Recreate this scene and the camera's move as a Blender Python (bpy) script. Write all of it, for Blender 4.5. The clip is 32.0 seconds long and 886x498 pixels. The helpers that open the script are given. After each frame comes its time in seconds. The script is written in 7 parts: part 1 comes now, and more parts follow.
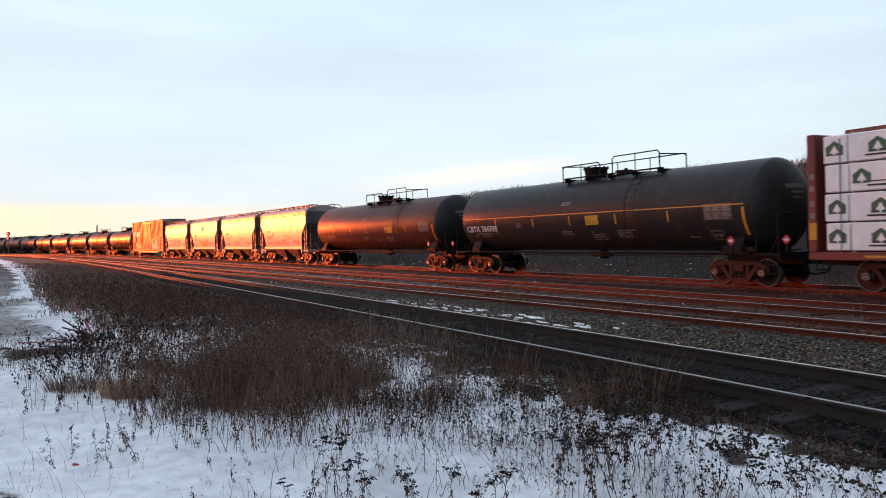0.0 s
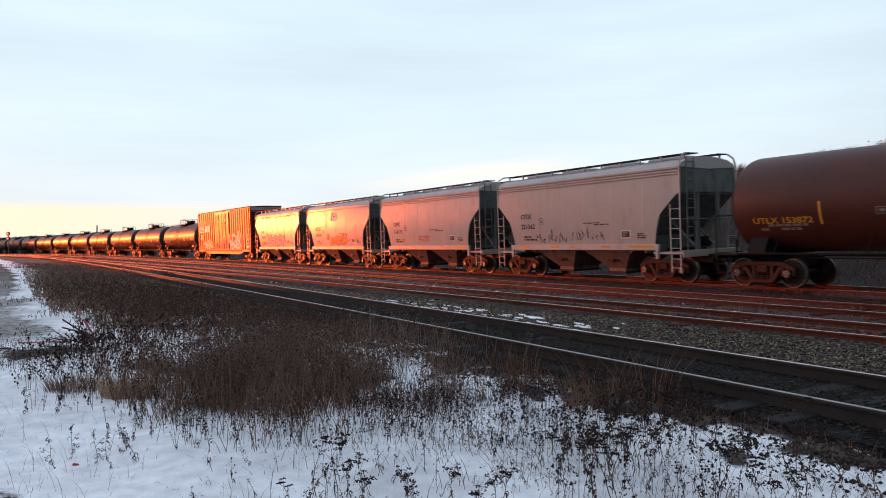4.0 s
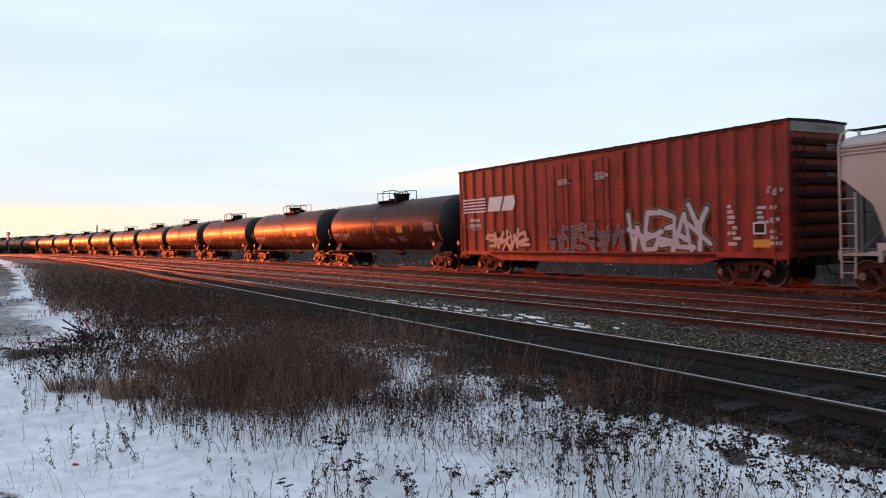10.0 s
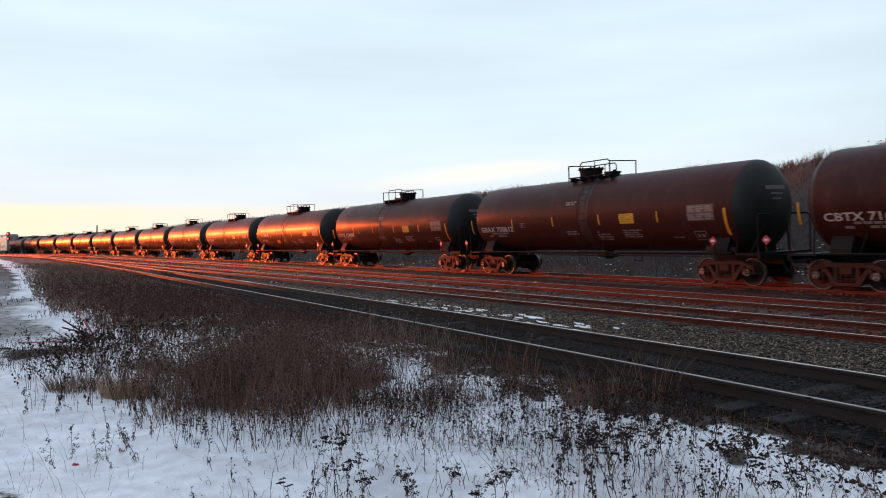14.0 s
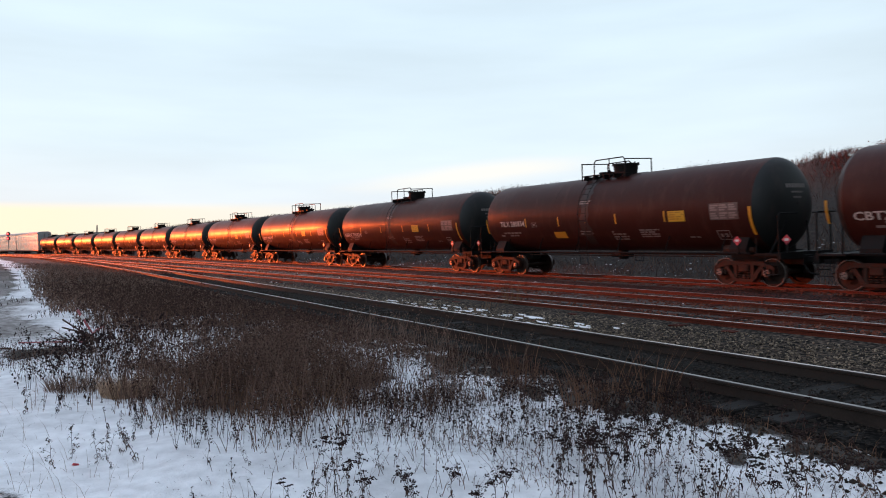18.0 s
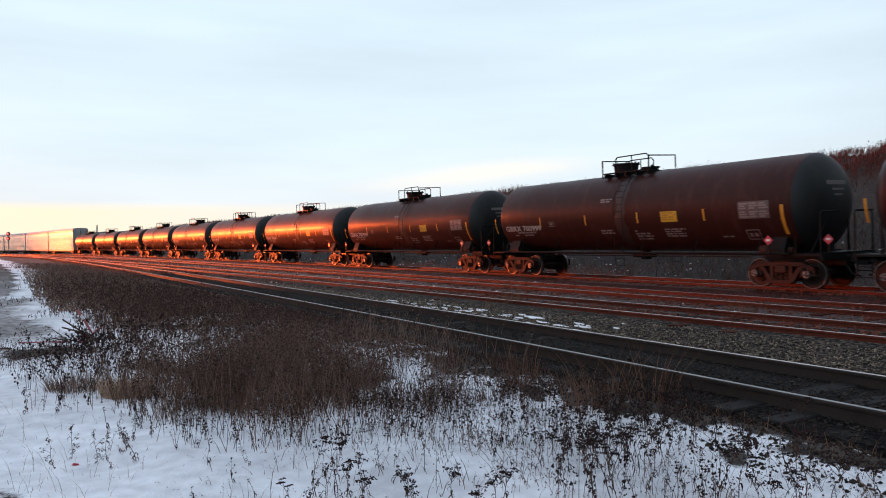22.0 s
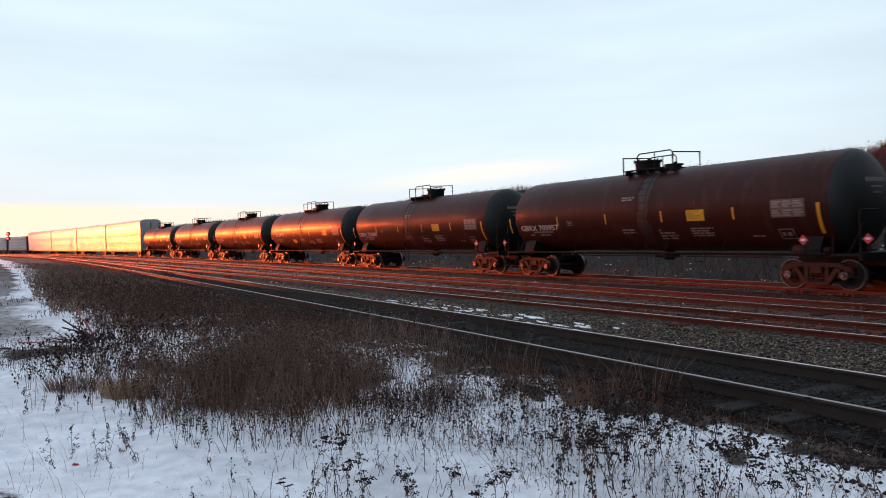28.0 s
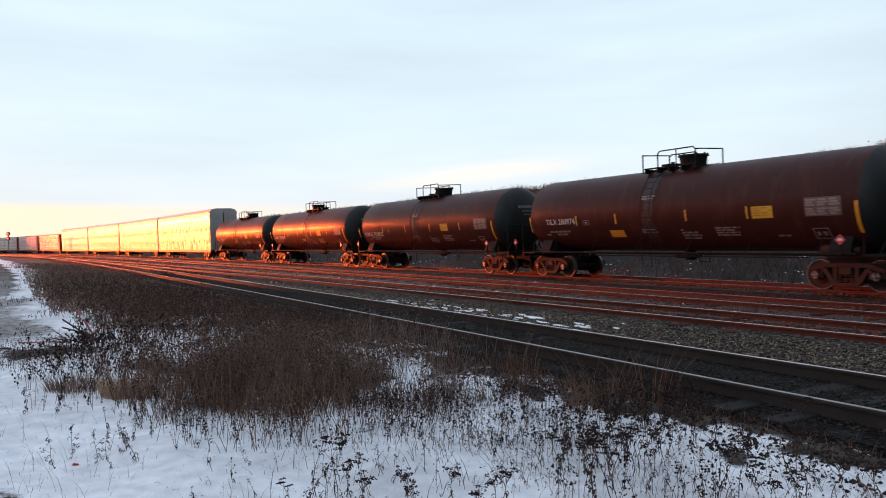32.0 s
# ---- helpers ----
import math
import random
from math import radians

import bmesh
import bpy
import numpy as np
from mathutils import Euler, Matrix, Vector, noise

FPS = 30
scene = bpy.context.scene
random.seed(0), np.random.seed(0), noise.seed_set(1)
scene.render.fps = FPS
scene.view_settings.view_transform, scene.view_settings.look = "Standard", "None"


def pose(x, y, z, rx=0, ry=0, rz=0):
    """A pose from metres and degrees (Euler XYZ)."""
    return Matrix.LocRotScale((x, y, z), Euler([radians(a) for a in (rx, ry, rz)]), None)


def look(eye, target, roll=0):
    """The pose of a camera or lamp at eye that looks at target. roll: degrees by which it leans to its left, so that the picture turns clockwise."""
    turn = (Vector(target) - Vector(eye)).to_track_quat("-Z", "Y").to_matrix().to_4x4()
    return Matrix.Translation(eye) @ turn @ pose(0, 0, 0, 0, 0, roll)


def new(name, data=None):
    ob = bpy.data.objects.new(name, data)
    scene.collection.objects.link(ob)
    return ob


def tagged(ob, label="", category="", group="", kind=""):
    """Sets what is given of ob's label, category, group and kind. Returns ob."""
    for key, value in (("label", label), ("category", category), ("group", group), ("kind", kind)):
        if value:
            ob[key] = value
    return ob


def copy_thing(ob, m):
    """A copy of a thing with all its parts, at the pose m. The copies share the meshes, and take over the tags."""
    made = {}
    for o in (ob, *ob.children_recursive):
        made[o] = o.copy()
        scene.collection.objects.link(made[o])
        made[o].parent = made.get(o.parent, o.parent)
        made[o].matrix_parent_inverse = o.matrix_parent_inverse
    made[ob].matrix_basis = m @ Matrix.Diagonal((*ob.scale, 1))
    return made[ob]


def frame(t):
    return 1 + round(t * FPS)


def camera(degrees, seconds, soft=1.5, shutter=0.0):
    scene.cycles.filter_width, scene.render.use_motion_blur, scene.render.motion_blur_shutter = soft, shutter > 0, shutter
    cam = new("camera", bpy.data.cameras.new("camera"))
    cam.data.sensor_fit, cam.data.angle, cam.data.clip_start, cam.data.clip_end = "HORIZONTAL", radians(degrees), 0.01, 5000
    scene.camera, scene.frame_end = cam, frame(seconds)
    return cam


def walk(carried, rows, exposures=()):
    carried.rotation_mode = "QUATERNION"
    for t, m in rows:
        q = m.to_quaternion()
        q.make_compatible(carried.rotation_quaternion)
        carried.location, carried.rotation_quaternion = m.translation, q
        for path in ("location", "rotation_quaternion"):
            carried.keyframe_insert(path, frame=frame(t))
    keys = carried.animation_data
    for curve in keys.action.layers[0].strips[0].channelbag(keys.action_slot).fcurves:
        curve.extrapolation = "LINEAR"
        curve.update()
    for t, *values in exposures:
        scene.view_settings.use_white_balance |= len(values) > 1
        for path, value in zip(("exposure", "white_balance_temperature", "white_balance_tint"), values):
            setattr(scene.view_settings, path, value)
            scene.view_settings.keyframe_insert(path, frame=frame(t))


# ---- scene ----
# x right, y away from the tripod, z up; z = 0 is the rail top of the train's track.
cam = camera(62.705, 32.0, soft=1.0, shutter=0.25)
EYE = (0.0, 0.0, 1.662)
VIEW = look(EYE, (0.0, 100.0, 1.662 - 100 * math.tan(radians(0.668))), -1.0)
walk(cam, [(0.0, VIEW), (32.0, VIEW)], exposures=[(0.0, 2.0), (32.0, 2.0)])

# ---- light: low sun beyond the far end of the train, pale high overcast ----
SUN_AZ, SUN_EL = -55.0, 4.0
SKY, GLOW, AUREOLE = 0.262, 1.55, 1.8

SUN_DIR = Vector((math.sin(radians(SUN_AZ)) * math.cos(radians(SUN_EL)), math.cos(radians(SUN_AZ)) * math.cos(radians(SUN_EL)), math.sin(radians(SUN_EL))))


def make_sky():
    w = bpy.data.worlds.new("sky")
    scene.world = w
    w.use_nodes = True
    nt = w.node_tree
    nt.nodes.clear()
    N, L = nt.nodes.new, nt.links.new
    out, bg = N("ShaderNodeOutputWorld"), N("ShaderNodeBackground")
    sky = N("ShaderNodeTexSky")
    sky.sky_type, sky.sun_disc = "NISHITA", False
    sky.sun_elevation, sky.sun_rotation = radians(SUN_EL), radians(SUN_AZ)
    sky.dust_density, sky.air_density = 1.5, 1.0
    tc, sep = N("ShaderNodeTexCoord"), N("ShaderNodeSeparateXYZ")
    L(tc.outputs["Generated"], sep.inputs[0])
    # thin high cloud: a pale veil that thins into streaks near the horizon
    mp = N("ShaderNodeMapping")
    mp.inputs["Scale"].default_value = (1.0, 1.0, 7.0)
    L(tc.outputs["Generated"], mp.inputs[0])
    nz = N("ShaderNodeTexNoise")
    nz.inputs["Scale"].default_value, nz.inputs["Detail"].default_value = 2.2, 5.0
    L(mp.outputs[0], nz.inputs[0])
    veil = N("ShaderNodeValToRGB")
    cr = veil.color_ramp
    cr.elements[0].position, cr.elements[0].color = 0.0, (0.80, 0.82, 0.84, 1)
    cr.elements[1].position, cr.elements[1].color = 1.0, (0.60, 0.70, 0.93, 1)
    for pos, col in ((0.05, (0.80, 0.87, 0.93, 1)), (0.13, (0.75, 0.88, 0.97, 1)), (0.28, (0.71, 0.86, 0.97, 1))):
        e = cr.elements.new(pos)
        e.color = col
    L(sep.outputs["Z"], veil.inputs[0])
    # streaks in the veil
    nr = N("ShaderNodeMapRange")
    nr.inputs[1].default_value, nr.inputs[2].default_value = 0.3, 0.7
    nr.inputs[3].default_value, nr.inputs[4].default_value = 0.92, 1.06
    L(nz.outputs[0], nr.inputs[0])

    def scaled(vec, by, link=None):
        v = N("ShaderNodeVectorMath")
        v.operation = "SCALE"
        L(vec, v.inputs[0])
        if link is None:
            v.inputs["Scale"].default_value = by
        else:
            L(link, v.inputs["Scale"])
        return v.outputs[0]
        # sunset glow low round the sun's bearing
    dot = N("ShaderNodeVectorMath")
    dot.operation = "DOT_PRODUCT"
    nrm = N("ShaderNodeVectorMath")
    nrm.operation = "NORMALIZE"
    L(tc.outputs["Generated"], nrm.inputs[0])
    L(nrm.outputs[0], dot.inputs[0])
    dot.inputs[1].default_value = (math.sin(radians(SUN_AZ)), math.cos(radians(SUN_AZ)), 0.02)
    east = N("ShaderNodeMapRange")
    east.interpolation_type = "SMOOTHSTEP"
    east.inputs[1].default_value, east.inputs[2].default_value = -0.7, 0.25
    east.inputs[3].default_value, east.inputs[4].default_value = 0.45, 1.0
    L(dot.outputs["Value"], east.inputs[0])
    # the veil is brighter overhead
    up = N("ShaderNodeMapRange")
    up.interpolation_type = "SMOOTHSTEP"
    up.inputs[1].default_value, up.inputs[2].default_value = 0.34, 0.75
    up.inputs[3].default_value, up.inputs[4].default_value = 1.0, 1.15
    L(sep.outputs["Z"], up.inputs[0])
    cloud = scaled(scaled(scaled(scaled(veil.outputs[0], 0, nr.outputs[0]), 0, east.outputs[0]), 0, up.outputs[0]), SKY)
    # one long pale cloud low over the yard
    cm, cln, cf = N("ShaderNodeMapping"), N("ShaderNodeVectorMath"), N("ShaderNodeMapRange")
    cm.vector_type = "TEXTURE"
    cm.inputs["Location"].default_value = (0.05, 0.99, 0.092)
    cm.inputs["Rotation"].default_value = (0, radians(-4.5), 0)
    cm.inputs["Scale"].default_value = (0.26, 0.6, 0.026)
    L(tc.outputs["Generated"], cm.inputs[0])
    cln.operation = "LENGTH"
    L(cm.outputs[0], cln.inputs[0])
    wob = N("ShaderNodeMath")
    wob.operation = "MULTIPLY_ADD"
    L(nz.outputs[0], wob.inputs[0])
    wob.inputs[1].default_value = 1.6
    L(cln.outputs["Value"], wob.inputs[2])
    cf.interpolation_type = "SMOOTHSTEP"
    cf.inputs[1].default_value, cf.inputs[2].default_value = 1.75, 1.0
    cf.inputs[3].default_value, cf.inputs[4].default_value = 0.0, 0.8
    L(wob.outputs[0], cf.inputs[0])
    cmix = N("ShaderNodeMix")
    cmix.data_type = "RGBA"
    L(cf.outputs[0], cmix.inputs["Factor"])
    L(cloud, cmix.inputs["A"])
    cmix.inputs["B"].default_value = (0.262, 0.252, 0.232, 1)
    cloud = cmix.outputs["Result"]
    pw, cl = N("ShaderNodeMath"), N("ShaderNodeMath")
    cl.operation, pw.operation = "MAXIMUM", "POWER"
    cl.inputs[1].default_value, pw.inputs[1].default_value = 0.0, 4.0
    L(dot.outputs["Value"], cl.inputs[0])
    L(cl.outputs[0], pw.inputs[0])
    low = N("ShaderNodeMapRange")
    low.interpolation_type = "SMOOTHSTEP"
    low.inputs[1].default_value, low.inputs[2].default_value = 0.058, 0.044
    L(sep.outputs["Z"], low.inputs[0])
    gm = N("ShaderNodeMath")
    gm.operation = "MULTIPLY"
    L(pw.outputs[0], gm.inputs[0])
    L(low.outputs[0], gm.inputs[1])
    gk = N("ShaderNodeMath")
    gk.operation, gk.use_clamp = "MULTIPLY", True
    L(gm.outputs[0], gk.inputs[0])
    gk.inputs[1].default_value = GLOW
    warm = N("ShaderNodeMix")
    warm.data_type = "RGBA"
    L(gk.outputs[0], warm.inputs["Factor"])
    L(cloud, warm.inputs["A"])
    warm.inputs["B"].default_value = (0.270, 0.236, 0.182, 1)
    blue = scaled(sky.outputs[0], 0.0015)
    add = N("ShaderNodeVectorMath")
    L(warm.outputs["Result"], add.inputs[0])
    L(blue, add.inputs[1])
    # red aureole spread by the haze round the low sun
    am, al, sq, ex = N("ShaderNodeMapping"), N("ShaderNodeVectorMath"), N("ShaderNodeMath"), N("ShaderNodeMath")
    am.vector_type = "TEXTURE"
    am.inputs["Location"].default_value = SUN_DIR
    am.inputs["Rotation"].default_value = (0, 0, radians(-SUN_AZ))
    am.inputs["Scale"].default_value = (0.15, 1.0, 0.14)
    L(nrm.outputs[0], am.inputs[0])
    al.operation = "DOT_PRODUCT"
    L(am.outputs[0], al.inputs[0])
    L(am.outputs[0], al.inputs[1])
    sq.operation, ex.operation = "MULTIPLY", "EXPONENT"
    L(al.outputs["Value"], sq.inputs[0])
    sq.inputs[1].default_value = -1.0
    L(sq.outputs[0], ex.inputs[0])
    halo = N("ShaderNodeVectorMath")
    halo.operation = "SCALE"
    halo.inputs[0].default_value = [AUREOLE * c for c in (1.0, 0.15, 0.018)]
    L(ex.outputs[0], halo.inputs["Scale"])
    both = N("ShaderNodeVectorMath")
    L(add.outputs[0], both.inputs[0])
    L(halo.outputs[0], both.inputs[1])
    L(both.outputs[0], bg.inputs[0])
    bg.inputs[1].default_value = 1.0
    L(bg.outputs[0], out.inputs[0])


make_sky()
sun = new("sun", bpy.data.lights.new("sun", "SUN"))
sun.data.energy, sun.data.color, sun.data.angle = 2.2, (1.0, 0.128, 0.023), radians(1.2)
sun.matrix_world = look(SUN_DIR * 200, (0, 0, 0))


# ---- materials ----
def mat(name, col, rough=0.6, metal=0.0, var=0.25, scale=2.5, bump=0.15, bscale=45.0, dirt_glint=None, dirt_glint_amt=0.5, coat=0.0, each=0.0, island=0.0, spec=0.5, relief=0.02):
    """Painted or raw surface: base colour with broad and fine variation, a layer of grime or painted glints, and fine
    relief.
    """
    m = bpy.data.materials.new(name)
    m.use_nodes = True
    nt = m.node_tree
    b = nt.nodes["Principled BSDF"]
    N, L = nt.nodes.new, nt.links.new
    tc = N("ShaderNodeTexCoord")
    big, fine = N("ShaderNodeTexNoise"), N("ShaderNodeTexNoise")
    big.inputs["Scale"].default_value, big.inputs["Detail"].default_value = scale, 5.0
    fine.inputs["Scale"].default_value, fine.inputs["Detail"].default_value = bscale, 3.0
    L(tc.outputs["Object"], big.inputs[0])
    L(tc.outputs["Object"], fine.inputs[0])
    rng = N("ShaderNodeMapRange")
    rng.inputs[1].default_value, rng.inputs[2].default_value = 0.25, 0.75
    rng.inputs[3].default_value, rng.inputs[4].default_value = 1 - var, 1 + var
    mixn = N("ShaderNodeMath")
    mixn.operation = "MULTIPLY_ADD"
    L(fine.outputs[0], mixn.inputs[0])
    mixn.inputs[1].default_value = 0.45
    half = N("ShaderNodeMath")
    half.operation = "MULTIPLY"
    half.inputs[1].default_value = 0.55
    L(big.outputs[0], half.inputs[0])
    L(half.outputs[0], mixn.inputs[2])
    L(mixn.outputs[0], rng.inputs[0])
    val = rng.outputs[0]
    for amt, node, sock in ((each, "ShaderNodeObjectInfo", "Random"), (island, "ShaderNodeNewGeometry", "Random Per Island")):
        if amt:
            oi, r2, mu = N(node), N("ShaderNodeMapRange"), N("ShaderNodeMath")
            r2.inputs[3].default_value, r2.inputs[4].default_value = 1 - amt, 1 + amt
            mu.operation = "MULTIPLY"
            L(oi.outputs[sock], r2.inputs[0])
            L(r2.outputs[0], mu.inputs[0])
            L(val, mu.inputs[1])
            val = mu.outputs[0]
    sc = N("ShaderNodeVectorMath")
    sc.operation = "SCALE"
    sc.inputs[0].default_value = col
    L(val, sc.inputs["Scale"])
    colour = sc.outputs[0]
    if dirt_glint:
        mask, mx = N("ShaderNodeMapRange"), N("ShaderNodeMix")
        n3 = N("ShaderNodeTexNoise")
        n3.inputs["Scale"].default_value, n3.inputs["Detail"].default_value = scale * 1.7, 8.0
        n3.inputs["Roughness"].default_value = 0.65
        mp = N("ShaderNodeMapping")
        mp.inputs["Scale"].default_value = (1.6, 1.0, 0.45)
        L(tc.outputs["Object"], mp.inputs[0])
        L(mp.outputs[0], n3.inputs[0])
        mask.inputs[1].default_value, mask.inputs[2].default_value = 0.62 - 0.35 * dirt_glint_amt, 0.80 - 0.2 * dirt_glint_amt
        L(n3.outputs[0], mask.inputs[0])
        mx.data_type = "RGBA"
        L(mask.outputs[0], mx.inputs["Factor"])
        L(colour, mx.inputs["A"])
        mx.inputs["B"].default_value = (*dirt_glint, 1)
        colour = mx.outputs["Result"]
    L(colour, b.inputs["Base Color"])
    rr = N("ShaderNodeMapRange")
    rr.inputs[3].default_value, rr.inputs[4].default_value = max(0.03, rough - 0.1), min(1.0, rough + 0.1)
    L(big.outputs[0], rr.inputs[0])
    L(rr.outputs[0], b.inputs["Roughness"])
    b.inputs["Metallic"].default_value = metal
    b.inputs["Specular IOR Level"].default_value = spec
    if coat:
        b.inputs["Coat Weight"].default_value, b.inputs["Coat Roughness"].default_value = coat, 0.25
    if bump:
        bp = N("ShaderNodeBump")
        bp.inputs["Strength"].default_value, bp.inputs["Distance"].default_value = bump, relief
        L(mixn.outputs[0], bp.inputs["Height"])
        L(bp.outputs[0], b.inputs["Normal"])
    return m


M = {}
# dark tank paint with the warm sunset light mixed into its brown
M["tank_brown"] = mat("tank_brown", (0.036, 0.0105, 0.0080), 0.46, 0, 0.22, 0.9, 0.05, 30, dirt_glint=(0.058, 0.022, 0.016), dirt_glint_amt=0.3, each=0.15, spec=0.10, coat=0.04)
M["tank_black"] = mat("tank_black", (0.024, 0.022, 0.0225), 0.42, 0, 0.25, 0.9, 0.05, 30, dirt_glint=(0.045, 0.035, 0.03), dirt_glint_amt=0.3, spec=0.16)
M["tank_dark"] = mat("tank_dark", (0.055, 0.0170, 0.0115), 0.46, 0, 0.25, 0.9, 0.05, 30, dirt_glint=(0.05, 0.022, 0.016), dirt_glint_amt=0.3, spec=0.22)
# darker copy of the tank paint: shade on heads turned from the sun
M["tank_end"] = mat("tank_end", (0.013, 0.0135, 0.013), 0.5, 0, 0.25, 0.9, 0.05, 30, dirt_glint=(0.03, 0.022, 0.02), dirt_glint_amt=0.25, spec=0.3)
M["sign_ink"] = mat("sign_ink", (0.33, 0.18, 0.012), 0.6, 0, 0.2, 8, 0.05, 60)
M["tank_band"] = mat("tank_band", (0.013, 0.006, 0.0055), 0.6, 0, 0.4, 1.8, 0.1, 30)
M["black_steel"] = mat("black_steel", (0.009, 0.0085, 0.0085), 0.6, 0, 0.3, 3, 0.1, 40, spec=0.10)
M["truck_steel"] = mat("truck_steel", (0.042, 0.014, 0.009), 0.6, 0, 0.4, 4, 0.3, 35, dirt_glint=(0.03, 0.022, 0.018), dirt_glint_amt=0.5, spec=0.12)
M["wheel_steel"] = mat("wheel_steel", (0.026, 0.014, 0.011), 0.6, 0.2, 0.3, 5, 0.15, 40, spec=0.2)
M["wheel_rim"] = mat("wheel_rim", (0.20, 0.18, 0.17), 0.4, 0.9, 0.15, 5, 0.05, 40)
M["yellow"] = mat("yellow_reflective", (0.50, 0.22, 0.015), 0.4, 0, 0.12, 6, 0.05, 60)
M["sign_yellow"] = mat("sign_yellow", (0.52, 0.29, 0.015), 0.5, 0, 0.10, 6, 0.05, 60)
M["white_paint"] = mat("white_paint", (0.62, 0.60, 0.58), 0.6, 0, 0.15, 8, 0.05, 60)
M["panel_grey"] = mat("panel_grey", (0.075, 0.056, 0.050), 0.6, 0, 0.3, 12, 0.05, 60)
M["stencil_white"] = mat("stencil_white", (0.40, 0.35, 0.32), 0.6, 0, 0.3, 12, 0.05, 60)
M["faded_white"] = mat("faded_white", (0.17, 0.14, 0.13), 0.6, 0, 0.3, 12, 0.05, 60)
M["placard_red"] = mat("placard_red", (0.42, 0.03, 0.05), 0.4, 0, 0.1, 8, 0.05, 60)
M["hopper_beige"] = mat("hopper_beige", (0.38, 0.31, 0.27), 0.36, 0, 0.10, 0.9, 0.05, 30, dirt_glint=(0.31, 0.23, 0.185), dirt_glint_amt=0.15, each=0.05, spec=0.2)
M["hopper_grey"] = mat("hopper_grey", (0.12, 0.125, 0.12), 0.6, 0, 0.2, 1.5, 0.08, 30, dirt_glint=(0.06, 0.055, 0.05), dirt_glint_amt=0.5, spec=0.3)
M["hopper_roof"] = mat("hopper_roof", (0.36, 0.33, 0.32), 0.55, 0, 0.15, 1.0, 0.05, 30)
# bay brown with the shade under the car in it; stencils use it too
M["hopper_under"] = mat("hopper_under", (0.17, 0.115, 0.09), 0.7, 0, 0.25, 1.5, 0.08, 30, dirt_glint=(0.07, 0.05, 0.04), dirt_glint_amt=0.5, spec=0.2)
M["ink"] = mat("stencil_black", (0.012, 0.011, 0.011), 0.6, 0, 0.2, 8, 0.05, 60)
M["red_ink"] = mat("stencil_red", (0.50, 0.06, 0.05), 0.6, 0, 0.2, 8, 0.05, 60)
M["box_red"] = mat("boxcar_red", (0.27, 0.030, 0.018), 0.42, 0, 0.35, 0.9, 0.35, 3.0, dirt_glint=(0.13, 0.021, 0.014), dirt_glint_amt=0.55, spec=0.18, relief=0.03)
# dark brown for the ends, the roof and small fittings
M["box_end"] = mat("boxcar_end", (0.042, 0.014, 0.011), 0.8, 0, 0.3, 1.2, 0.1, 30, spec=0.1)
M["end_strip"] = mat("end_strip", (0.27, 0.24, 0.23), 0.6, 0, 0.3, 3, 0.1, 30)
# mottling and gold-brown streaks imitate the uneven sun reflection on the panels
M["galv"] = mat("galvanised_steel", (0.93, 0.93, 0.93), 0.21, 1.0, 0.40, 0.8, 1.0, 2.2, dirt_glint=(0.42, 0.26, 0.12), dirt_glint_amt=0.35, relief=0.06)
M["galv_dull"] = mat("galvanised_dull", (0.42, 0.42, 0.42), 0.55, 0.5, 0.2, 1.2, 0.1, 30)
M["wrap"] = mat("lumber_wrap", (0.74, 0.72, 0.73), 0.45, 0, 0.10, 2.5, 0.8, 7, relief=0.06)
M["wrap_green"] = mat("wrap_print_green", (0.035, 0.09, 0.05), 0.5, 0, 0.1, 8, 0.05, 60)
M["wood_end"] = mat("sawn_lumber", (0.42, 0.28, 0.16), 0.8, 0, 0.25, 6, 0.2, 60)
M["flat_red"] = mat("flatcar_red", (0.15, 0.020, 0.016), 0.55, 0, 0.2, 1.5, 0.1, 30, dirt_glint=(0.1, 0.03, 0.02), dirt_glint_amt=0.4)
M["tag_orange"] = mat("spray_orange", (0.50, 0.20, 0.05), 0.6, 0, 0.15, 6, 0.05, 60)
M["tag_blue"] = mat("spray_blue", (0.20, 0.21, 0.27), 0.6, 0, 0.2, 6, 0.05, 60)
M["tag_dark"] = mat("spray_dark", (0.06, 0.035, 0.05), 0.6, 0, 0.2, 6, 0.05, 60)
M["tag_lime"] = mat("spray_lime", (0.15, 0.11, 0.04), 0.6, 0, 0.2, 6, 0.05, 60)
M["tag_brick"] = mat("spray_brick", (0.20, 0.035, 0.025), 0.6, 0, 0.2, 6, 0.05, 60)
M["tag_grey"] = mat("spray_grey", (0.15, 0.11, 0.12), 0.6, 0, 0.3, 4, 0.05, 60)
M["tag_peach"] = mat("spray_peach", (0.50, 0.27, 0.18), 0.6, 0, 0.2, 6, 0.05, 60)
M["tag_white"] = mat("spray_white", (0.40, 0.35, 0.375), 0.6, 0, 0.2, 6, 0.05, 60)
M["rail_rust"] = mat("rail_rust", (0.105, 0.024, 0.014), 0.65, 0.0, 0.6, 0.9, 0.3, 40, spec=0.12)
M["rail_dark"] = mat("rail_dark", (0.026, 0.019, 0.016), 0.65, 0.0, 0.4, 3, 0.3, 40, spec=0.2)
M["rail_top"] = mat("rail_top", (0.52, 0.45, 0.42), 0.34, 0.95, 0.25, 3, 0.05, 60)
M["rail_worn"] = mat("rail_worn", (0.24, 0.22, 0.21), 0.34, 0.9, 0.45, 3, 0.1, 40)
M["tie"] = mat("creosoted_tie", (0.013, 0.0115, 0.011), 0.85, 0, 0.4, 6, 0.6, 25, each=0.3, island=0.3, spec=0.15)
M["tie_rust"] = mat("rusty_tie", (0.060, 0.016, 0.011), 0.8, 0, 0.4, 6, 0.6, 25, island=0.3, spec=0.03)


